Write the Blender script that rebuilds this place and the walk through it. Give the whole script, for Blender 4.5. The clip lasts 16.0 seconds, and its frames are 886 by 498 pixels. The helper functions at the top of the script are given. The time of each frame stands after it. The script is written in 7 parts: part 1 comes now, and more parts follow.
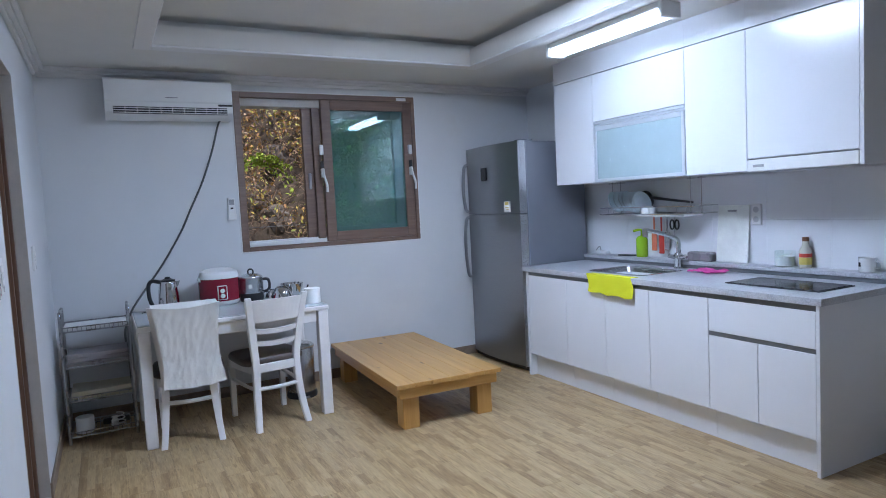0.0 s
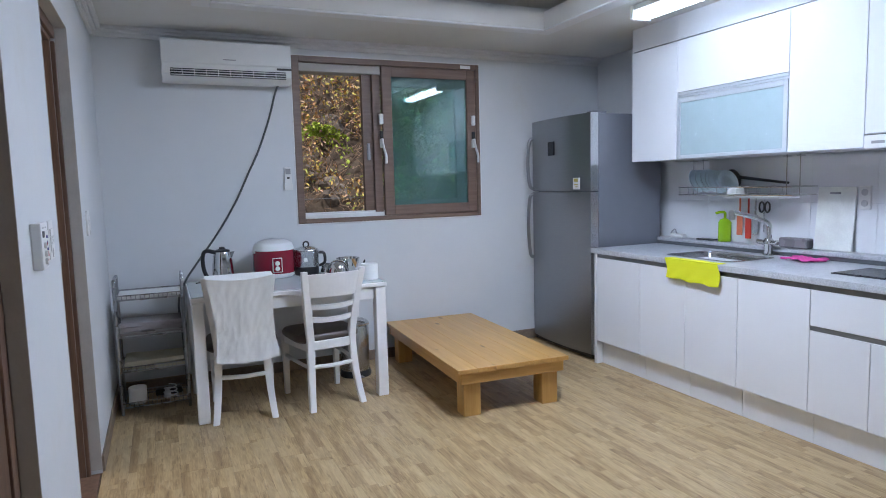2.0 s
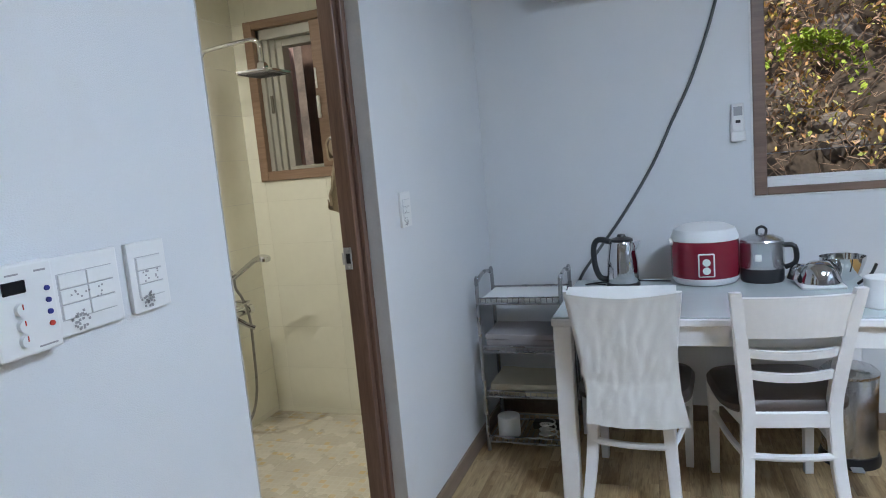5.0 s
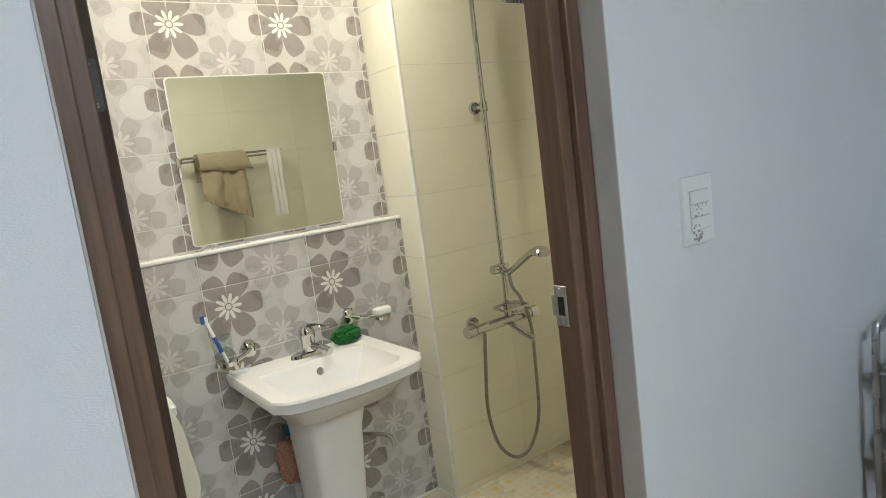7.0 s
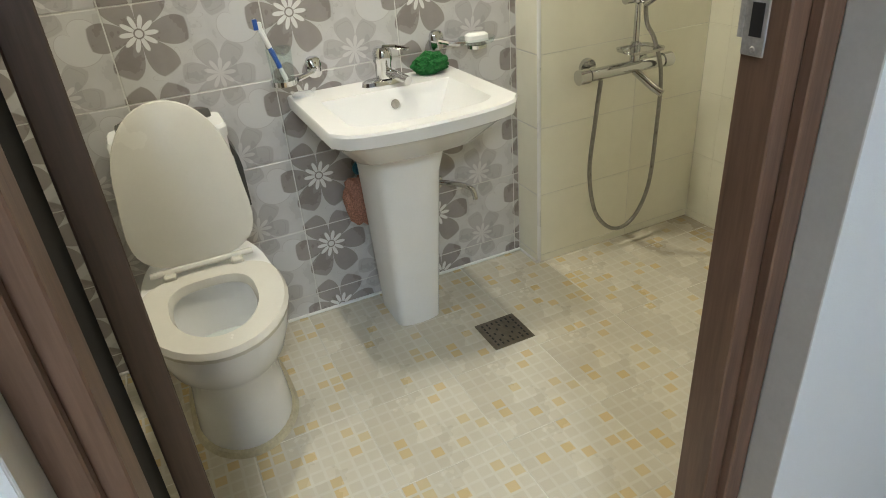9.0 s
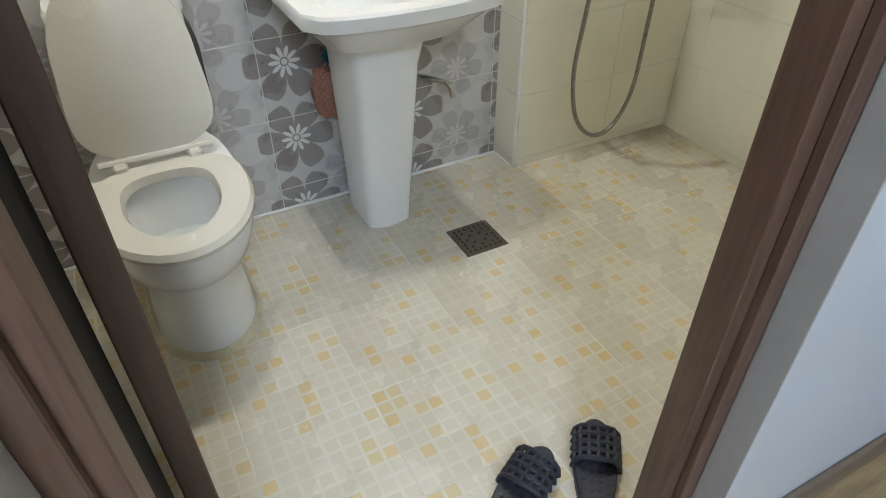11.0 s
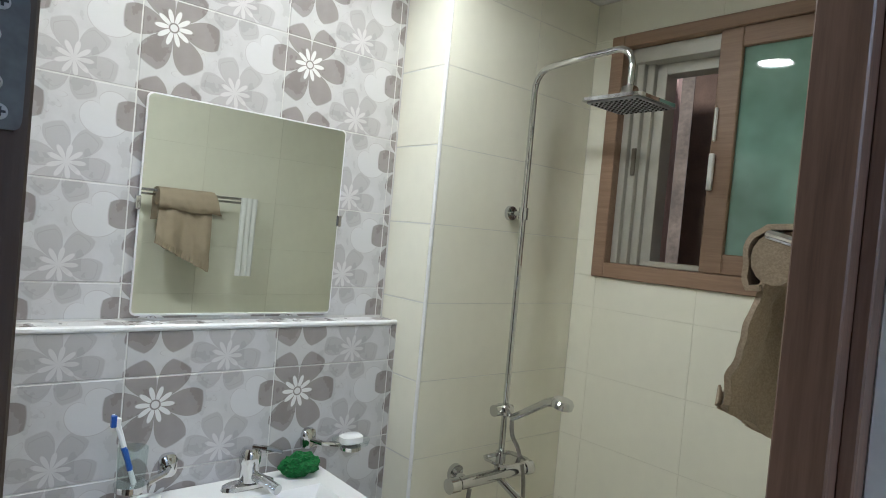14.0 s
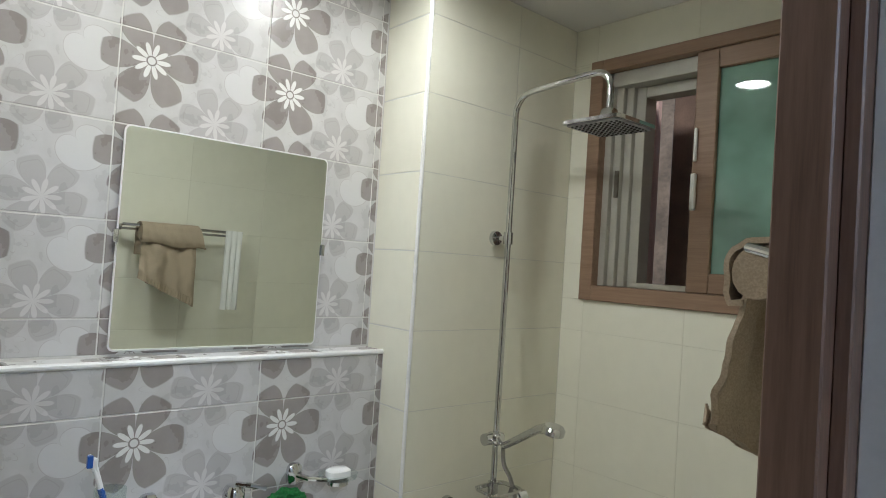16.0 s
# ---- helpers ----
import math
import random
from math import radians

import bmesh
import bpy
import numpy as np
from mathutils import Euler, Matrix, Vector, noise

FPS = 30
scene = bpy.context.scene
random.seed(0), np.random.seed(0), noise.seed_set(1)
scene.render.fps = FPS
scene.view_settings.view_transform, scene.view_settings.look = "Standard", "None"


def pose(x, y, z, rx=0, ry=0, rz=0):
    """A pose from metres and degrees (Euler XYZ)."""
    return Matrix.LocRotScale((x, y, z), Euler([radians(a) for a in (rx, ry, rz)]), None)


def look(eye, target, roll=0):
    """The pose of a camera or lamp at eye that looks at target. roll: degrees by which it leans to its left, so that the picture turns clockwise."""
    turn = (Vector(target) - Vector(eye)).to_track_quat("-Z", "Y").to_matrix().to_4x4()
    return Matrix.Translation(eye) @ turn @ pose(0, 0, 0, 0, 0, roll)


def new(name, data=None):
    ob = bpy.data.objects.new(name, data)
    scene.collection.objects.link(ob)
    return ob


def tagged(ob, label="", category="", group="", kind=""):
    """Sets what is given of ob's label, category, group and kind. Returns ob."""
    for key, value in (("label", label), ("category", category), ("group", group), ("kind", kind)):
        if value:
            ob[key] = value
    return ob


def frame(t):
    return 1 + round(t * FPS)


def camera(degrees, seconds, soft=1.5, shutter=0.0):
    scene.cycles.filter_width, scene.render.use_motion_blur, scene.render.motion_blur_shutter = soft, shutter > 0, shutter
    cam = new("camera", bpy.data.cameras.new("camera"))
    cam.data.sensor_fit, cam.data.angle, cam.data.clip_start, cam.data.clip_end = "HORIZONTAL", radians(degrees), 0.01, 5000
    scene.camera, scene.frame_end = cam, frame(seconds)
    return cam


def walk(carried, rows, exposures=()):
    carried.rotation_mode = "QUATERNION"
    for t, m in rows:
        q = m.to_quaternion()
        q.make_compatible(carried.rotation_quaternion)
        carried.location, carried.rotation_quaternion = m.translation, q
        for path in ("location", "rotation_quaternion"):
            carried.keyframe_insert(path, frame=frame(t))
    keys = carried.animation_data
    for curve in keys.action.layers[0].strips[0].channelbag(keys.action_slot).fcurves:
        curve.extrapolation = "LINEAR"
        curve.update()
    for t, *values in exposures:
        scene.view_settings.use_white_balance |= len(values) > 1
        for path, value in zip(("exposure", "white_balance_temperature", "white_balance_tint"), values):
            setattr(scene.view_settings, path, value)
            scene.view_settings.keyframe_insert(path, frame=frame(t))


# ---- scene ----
cam = camera(69.4, 16.0, 1.0)
PATH = [
    (0, (0.343, -5.078, 1.4), (1.273, -3.313, 1.258), -2.9),
    (0.5, (0.336, -5.091, 1.391), (1.18, -3.283, 1.247), -2.5),
    (1, (0.352, -5.043, 1.381), (1.171, -3.225, 1.23), -2.1),
    (1.5, (0.367, -4.903, 1.365), (1.18, -3.085, 1.184), -1.7),
    (2, (0.344, -4.781, 1.37), (1.144, -2.959, 1.168), -1.5),
    (2.5, (0.415, -4.669, 1.354), (1.113, -2.807, 1.144), -1.8),
    (3, (0.606, -4.475, 1.38), (1.072, -2.542, 1.166), -2.5),
    (3.5, (0.706, -4.176, 1.37), (0.922, -2.201, 1.14), -3.0),
    (4, (0.812, -3.865, 1.377), (0.738, -1.881, 1.136), -3.6),
    (4.5, (0.901, -3.554, 1.381), (0.483, -1.614, 1.134), -4.3),
    (4.7, (0.925, -3.433, 1.378), (0.398, -1.52, 1.123), -4.6),
    (6.8, (0.705, -2.254, 1.387), (-0.821, -0.995, 1.096), -7.4),
    (7, (0.693, -2.178, 1.38), (-0.924, -1.037, 1.094), -7.5),
    (7.5, (0.627, -2.075, 1.362), (-1.122, -1.161, 1.038), -7.8),
    (8, (0.505, -2.034, 1.335), (-1.24, -1.18, 0.862), -6.8),
    (8.5, (0.434, -2.003, 1.278), (-1.258, -1.225, 0.549), -5.8),
    (9, (0.383, -1.958, 1.23), (-1.22, -1.267, 0.253), -4.9),
    (9.2, (0.374, -1.96, 1.206), (-1.177, -1.296, 0.131), -4.3),
    (11.3, (0.235, -1.98, 1.197), (-1.125, -1.23, -0.063), 1.0),
    (11.5, (0.199, -2.002, 1.208), (-1.165, -1.111, 0.048), 2.8),
    (12, (0.134, -2.02, 1.309), (-1.27, -0.901, 0.428), 5.8),
    (12.5, (0.109, -2.026, 1.367), (-1.364, -0.792, 0.809), 6.0),
    (13, (0.126, -2.036, 1.404), (-1.385, -0.761, 1.101), 5.8),
    (13.5, (0.139, -2.047, 1.432), (-1.381, -0.757, 1.27), 5.5),
    (14, (0.149, -2.067, 1.459), (-1.371, -0.768, 1.415), 5.2),
    (14.5, (0.158, -2.073, 1.462), (-1.359, -0.77, 1.48), 4.7),
    (15, (0.155, -2.07, 1.465), (-1.358, -0.761, 1.503), 4.4),
    (15.5, (0.154, -2.059, 1.461), (-1.354, -0.747, 1.505), 4.1),
    (16, (0.15, -2.04, 1.45), (-1.357, -0.725, 1.501), 3.7),
]
EXPOSURES = [(0, -0.02, 6050, 16), (2, 0.1, 6450, 16), (4.7, 0.14, 6450, 12), (7, 0.12, 7350, 8), (9, 0.29, 7200, 8), (11.5, 0.32, 6250, 10), (13, 0.12, 5800, 10), (16, -0.21, 6050, 10)]
walk(cam, [(t, look(eye, target, roll)) for t, eye, target, roll in PATH], EXPOSURES)

# ---- light ----
world = bpy.data.worlds.new("world")
scene.world = world
world.use_nodes = True
wt = world.node_tree
sky = wt.nodes.new("ShaderNodeTexSky")
sky.sky_type, sky.sun_disc, sky.sun_elevation, sky.sun_rotation = "NISHITA", False, radians(42), radians(200)
wt.nodes["Background"].inputs["Strength"].default_value = 0.15
wt.links.new(sky.outputs["Color"], wt.nodes["Background"].inputs["Color"])
sun = new("sun", bpy.data.lights.new("sun", "SUN"))
sun.data.energy, sun.data.angle, sun.data.color = 5.0, radians(3), (1.0, 0.95, 0.86)
sun.matrix_world = look((5, -1.5, 9), (2.0, 1.6, 1.6))
KITCHEN_TUBE = 10.0
# Strength of the added, unseen lamp that brightens the room.
UNSEEN_ROOM_LAMP = 60.0
BATH_LAMP = 225.0
BATH_SPOT = 145.0


# ---- node and mesh helpers ----
class Nodes:
    """A short way to write shader arithmetic."""

    def __init__(self, name):
        self.m = bpy.data.materials.new(name)
        self.m.use_nodes = True
        self.t = self.m.node_tree
        self.p = self.t.nodes["Principled BSDF"]
        self.co = self.node("ShaderNodeTexCoord").outputs["Object"]
        self.rand = self.node("ShaderNodeObjectInfo").outputs["Random"]

    def node(self, kind):
        return self.t.nodes.new(kind)

    def put(self, socket, v):
        if isinstance(v, bpy.types.NodeSocket):
            self.t.links.new(v, socket)
        else:
            socket.default_value = v

    def f(self, op, a, b=0.0, c=0.0):
        n = self.node("ShaderNodeMath")
        n.operation = op
        for s, v in zip(n.inputs, (a, b, c)):
            self.put(s, v)
        return n.outputs[0]

    def xyz(self, v=None):
        n = self.node("ShaderNodeSeparateXYZ")
        self.put(n.inputs[0], v or self.co)
        return n.outputs[0], n.outputs[1], n.outputs[2]

    def vec(self, x, y, z):
        n = self.node("ShaderNodeCombineXYZ")
        for s, v in zip(n.inputs, (x, y, z)):
            self.put(s, v)
        return n.outputs[0]

    def scaled(self, sx, sy, sz, shift=0.0):
        x, y, z = self.xyz()
        return self.vec(self.f("MULTIPLY_ADD", x, sx, shift), self.f("MULTIPLY_ADD", y, sy, shift), self.f("MULTIPLY_ADD", z, sz, shift))

    def noise(self, scale, detail=3.0, v=None, rough=0.55):
        n = self.node("ShaderNodeTexNoise")
        self.put(n.inputs["Vector"], v or self.co)
        n.inputs["Scale"].default_value, n.inputs["Detail"].default_value, n.inputs["Roughness"].default_value = scale, detail, rough
        return n.outputs[0]

    def mix(self, fac, a, b):
        n = self.node("ShaderNodeMix")
        n.data_type = "RGBA"
        self.put(n.inputs[0], fac)
        self.put(n.inputs[6], a if isinstance(a, bpy.types.NodeSocket) else (*a, 1))
        self.put(n.inputs[7], b if isinstance(b, bpy.types.NodeSocket) else (*b, 1))
        return n.outputs[2]

    def range(self, v, lo, hi, a=0.0, b=1.0):
        n = self.node("ShaderNodeMapRange")
        for s, q in zip(n.inputs, (v, lo, hi, a, b)):
            self.put(s, q)
        return n.outputs[0]

    def bump(self, h, strength=0.3, dist=0.002):
        n = self.node("ShaderNodeBump")
        n.inputs["Strength"].default_value, n.inputs["Distance"].default_value = strength, dist
        self.put(n.inputs["Height"], h)
        self.put(self.p.inputs["Normal"], n.outputs[0])

    def out(self, color, rough=0.5, metal=0.0, **more):
        self.put(self.p.inputs["Base Color"], color if isinstance(color, bpy.types.NodeSocket) else (*color, 1))
        self.put(self.p.inputs["Roughness"], rough)
        self.put(self.p.inputs["Metallic"], metal)
        for k, v in more.items():
            self.put(self.p.inputs[k.replace("_", " ")], v)
        return self.m


def plain(name, color, rough=0.5, metal=0.0, vary=0.08, scale=9.0, grain=120.0, bump=0.08, **more):
    """A surface with soft blotches, fine grain and a little uneven gloss."""
    n = Nodes(name)
    big, fine = n.noise(scale), n.noise(grain, 2)
    v = n.f("ADD", n.f("MULTIPLY", big, 0.7), n.f("MULTIPLY", fine, 0.3))
    dark = tuple(c * (1 - vary) for c in color)
    light = tuple(min(c * (1 + vary), 1) for c in color)
    n.bump(fine, bump, 0.001)
    return n.out(n.mix(n.range(v, 0.35, 0.65), dark, light), n.range(big, 0.3, 0.7, max(rough - 0.05, 0.02), min(rough + 0.06, 1)), metal, **more)


def wood(name, dark, light, along="z", rough=0.45, ring=1.0, knots=False, bump=0.15):
    n = Nodes(name)
    k = {"x": (1.2, 22, 22), "y": (22, 1.2, 22), "z": (22, 22, 1.2)}[along]
    v = n.scaled(*[q * ring for q in k], n.f("MULTIPLY", n.rand, 17.0))
    g = n.noise(1.0, 5, v, 0.65)
    fine = n.noise(6.0, 2, v, 0.6)
    fac = n.range(n.f("ADD", n.f("MULTIPLY", g, 0.75), n.f("MULTIPLY", fine, 0.25)), 0.32, 0.68)
    col = n.mix(fac, dark, light)
    if knots:
        w = n.node("ShaderNodeTexVoronoi")
        w.inputs["Scale"].default_value = 1.0
        k2 = {"x": (3, 7, 7), "y": (7, 3, 7), "z": (7, 7, 3)}[along]
        n.put(w.inputs["Vector"], n.scaled(*k2, n.f("MULTIPLY", n.rand, 9.0)))
        col = n.mix(n.range(w.outputs["Distance"], 0.06, 0.13, 0.9, 0.0), col, tuple(c * 0.35 for c in dark))
    n.bump(fac, bump, 0.0008)
    return n.out(col, rough)


def glow(name, color, strength):
    n = Nodes(name)
    return n.out((0.8, 0.8, 0.8), 0.4, Emission_Color=(*color, 1), Emission_Strength=strength)


def pane(name, tint, gloss=1.0, haze=0.0, mist=(0.2, 0.35, 0.3)):
    """Thin tinted window glass: clear through, with mirror gloss on top."""
    n = Nodes(name)
    t, g, x = n.node("ShaderNodeBsdfTransparent"), n.node("ShaderNodeBsdfGlossy"), n.node("ShaderNodeMixShader")
    t.inputs[0].default_value = (*tint, 1)
    g.inputs["Roughness"].default_value = 0.02
    x.inputs[0].default_value = 0.06 * gloss
    body = t.outputs[0]
    if haze:
        d, h = n.node("ShaderNodeBsdfDiffuse"), n.node("ShaderNodeMixShader")
        d.inputs[0].default_value = (*mist, 1)
        n.put(h.inputs[0], n.range(n.noise(4.0, 3), 0.3, 0.75, haze * 0.6, min(haze * 1.3, 0.95)))
        n.t.links.new(body, h.inputs[1])
        n.t.links.new(d.outputs[0], h.inputs[2])
        body = h.outputs[0]
    n.t.links.new(body, x.inputs[1])
    n.t.links.new(g.outputs[0], x.inputs[2])
    n.t.links.new(x.outputs[0], n.t.nodes["Material Output"].inputs["Surface"])
    return n.m


WORLD_BUILT = set()


def thing(name, at, label, category, group="", rz=0.0, local=False, kind=""):
    """An Empty at a thing's base; its parts are built in world metres, or about the base where local."""
    ob = new(name)
    ob.empty_display_size = 0.05
    ob.matrix_basis = pose(*at, 0, 0, rz)
    if not local:
        WORLD_BUILT.add(ob.name)
    return tagged(ob, label, category, group, kind)


def part(name, bm, material, parent=None, label="", smooth=False):
    me = bpy.data.meshes.new(name)
    bmesh.ops.recalc_face_normals(bm, faces=bm.faces)
    bm.to_mesh(me)
    bm.free()
    me.materials.append(material)
    if smooth:
        for p in me.polygons:
            p.use_smooth = True
        me.set_sharp_from_angle(angle=radians(40))
    ob = new(name, me)
    if parent:
        ob.parent = parent
        if parent.name in WORLD_BUILT:
            ob.matrix_parent_inverse = Matrix.Translation(-Vector(parent.matrix_basis.translation))
    if label:
        ob["label"] = label
    return ob


def setting(name, bm, material, label, category, smooth=False):
    return tagged(part(name, bm, material, None, "", smooth), label, category, "", "structure")


def box(x0, x1, y0, y1, z0, z1, bevel=0.0, bm=None, seg=1):
    own = bmesh.new()
    bmesh.ops.create_cube(own, size=1)
    for v in own.verts:
        v.co = ((x0 + x1) / 2 + v.co.x * (x1 - x0), (y0 + y1) / 2 + v.co.y * (y1 - y0), (z0 + z1) / 2 + v.co.z * (z1 - z0))
    if bevel:
        bmesh.ops.bevel(own, geom=own.edges[:], offset=bevel, segments=seg, affect="EDGES", profile=0.6)
    return join(bm, own)


def join(bm, own):
    if bm is None:
        return own
    me = bpy.data.meshes.new("scrap")
    own.to_mesh(me)
    own.free()
    bm.from_mesh(me)
    bpy.data.meshes.remove(me)
    return bm


def boxes(rows, bevel=0.0):
    bm = bmesh.new()
    for r in rows:
        box(*r, bevel, bm)
    return bm


def lathe(profile, at=(0, 0, 0), seg=32, bm=None, sx=1.0, sy=1.0):
    """Rows of (radius, height) turned about the upright through at."""
    bm = bm or bmesh.new()
    rings = []
    for r, h in profile:
        rings.append([bm.verts.new((at[0] + sx * r * math.cos(2 * math.pi * i / seg), at[1] + sy * r * math.sin(2 * math.pi * i / seg), at[2] + h)) for i in range(seg)])
    for a, b in zip(rings, rings[1:]):
        for i in range(seg):
            bm.faces.new((a[i], a[(i + 1) % seg], b[(i + 1) % seg], b[i]))
    for ring, r in ((rings[0], profile[0][0]), (rings[-1], profile[-1][0])):
        if r > 1e-5:
            bm.faces.new(ring)
    return bm


def tube(points, r, seg=8, bm=None, steps=1):
    """A round bar or hose through points, rounded between them where steps > 1; r may be one radius a point."""
    pts = [Vector(p) for p in points]
    if steps > 1:
        fine = []
        for i in range(len(pts) - 1):
            a, b, c, d = pts[max(i - 1, 0)], pts[i], pts[i + 1], pts[min(i + 2, len(pts) - 1)]
            for k in range(steps):
                t = k / steps
                fine.append(0.5 * (2 * b + (c - a) * t + (2 * a - 5 * b + 4 * c - d) * t * t + (3 * b - a - 3 * c + d) * t ** 3))
        pts = fine + [pts[-1]]
    bm = bm or bmesh.new()
    rad = r if isinstance(r, (list, tuple)) else [r] * len(pts)
    rings, side = [], None
    for i, p in enumerate(pts):
        way = (pts[min(i + 1, len(pts) - 1)] - pts[max(i - 1, 0)]).normalized()
        if side is None:
            side = way.orthogonal().normalized()
        side = (side - way * side.dot(way)).normalized()
        up = way.cross(side)
        q = rad[min(i * len(rad) // len(pts), len(rad) - 1)] if len(rad) != len(pts) else rad[i]
        rings.append([bm.verts.new(p + q * (math.cos(2 * math.pi * k / seg) * side + math.sin(2 * math.pi * k / seg) * up)) for k in range(seg)])
    for a, b in zip(rings, rings[1:]):
        for k in range(seg):
            bm.faces.new((a[k], a[(k + 1) % seg], b[(k + 1) % seg], b[k]))
    bm.faces.new(rings[0]), bm.faces.new(rings[-1])
    return bm


def loft(rings, bm=None, caps=True):
    """Skin over rings of points, each ring with the same count."""
    bm = bm or bmesh.new()
    rows = [[bm.verts.new(p) for p in ring] for ring in rings]
    n = len(rows[0])
    for a, b in zip(rows, rows[1:]):
        for i in range(n):
            bm.faces.new((a[i], a[(i + 1) % n], b[(i + 1) % n], b[i]))
    if caps:
        bm.faces.new(rows[0]), bm.faces.new(rows[-1])
    return bm


def sheet(fn, nu, nv, thick=0.0):
    """A cloth or shell: fn(u, v) over the unit square, with a back at the given thickness."""
    bm = bmesh.new()
    g = [[bm.verts.new(fn(i / nu, j / nv)) for j in range(nv + 1)] for i in range(nu + 1)]
    for i in range(nu):
        for j in range(nv):
            bm.faces.new((g[i][j], g[i + 1][j], g[i + 1][j + 1], g[i][j + 1]))
    if thick:
        bmesh.ops.recalc_face_normals(bm, faces=bm.faces)
        bmesh.ops.solidify(bm, geom=bm.faces[:], thickness=thick)
    return bm


def squircle(cx, cy, z, a, b, power=4.0, n=32, front=0.0):
    pts = []
    for i in range(n):
        t = 2 * math.pi * i / n
        c, s = math.cos(t), math.sin(t)
        pts.append((cx + a * math.copysign(abs(c) ** (2 / power), c), cy + b * math.copysign(abs(s) ** (2 / power), s), z))
    return pts


# ---- materials ----
def wallpaper():
    n = Nodes("wallpaper")
    x, y, z = n.xyz()
    weave = n.noise(260, 2, n.scaled(1, 1, 2.4))
    big = n.noise(1.3, 3)
    stain = n.range(n.noise(2.6, 4), 0.62, 0.78, 0.0, 0.35)
    n.bump(weave, 0.6, 0.0014)
    col = n.mix(n.range(big, 0.3, 0.7), (0.66, 0.68, 0.70), (0.72, 0.73, 0.74))
    return n.out(n.mix(stain, col, (0.62, 0.60, 0.55)), 0.75)


def vinyl_planks():
    """Wood-look vinyl printed with narrow staves of light and dark timber."""
    n = Nodes("wood_vinyl")
    x, y, z = n.xyz()
    shift = n.f("MULTIPLY", n.rand, 31.0)
    lane = n.f("FLOOR", n.f("DIVIDE", x, 0.0393))
    w0 = n.node("ShaderNodeTexWhiteNoise")
    n.put(w0.inputs["Vector"], n.vec(lane, shift, 1.0))
    run = n.f("FLOOR", n.f("ADD", n.f("DIVIDE", y, 0.30), n.f("MULTIPLY", w0.outputs["Value"], 7.0)))
    w = n.node("ShaderNodeTexWhiteNoise")
    n.put(w.inputs["Vector"], n.vec(lane, run, shift))
    tone = w.outputs["Value"]
    v = n.vec(n.f("MULTIPLY_ADD", x, 30, n.f("MULTIPLY", tone, 40.0)), n.f("MULTIPLY_ADD", y, 2.6, shift), n.f("MULTIPLY", tone, 9.0))
    g = n.noise(1.0, 6, v, 0.62)
    fine = n.noise(5.0, 3, v, 0.6)
    blot = n.noise(3.0, 3, n.vec(n.f("MULTIPLY_ADD", x, 7, shift), n.f("MULTIPLY_ADD", y, 2.0, shift), tone))
    fac = n.range(n.f("ADD", n.f("MULTIPLY", g, 0.6), n.f("MULTIPLY", fine, 0.4)), 0.38, 0.60)
    col = n.mix(fac, (0.235, 0.138, 0.056), (0.500, 0.355, 0.185))
    col = n.mix(n.range(tone, 0.25, 1.0, 0.0, 0.5), col, (0.560, 0.420, 0.235))
    col = n.mix(n.range(tone, 0.0, 0.22, 0.42, 0.0), col, (0.225, 0.128, 0.052))
    col = n.mix(n.range(blot, 0.56, 0.74, 0.0, 0.5), col, (0.600, 0.465, 0.280))
    pore = n.noise(1.0, 2, n.vec(n.f("MULTIPLY_ADD", x, 80, shift), n.f("MULTIPLY_ADD", y, 9, shift), tone))
    col = n.mix(n.range(pore, 0.62, 0.72, 0.0, 0.55), col, (0.150, 0.085, 0.036))
    n.bump(fine, 0.12, 0.0006)
    return n.out(col, n.range(g, 0.3, 0.7, 0.30, 0.44))


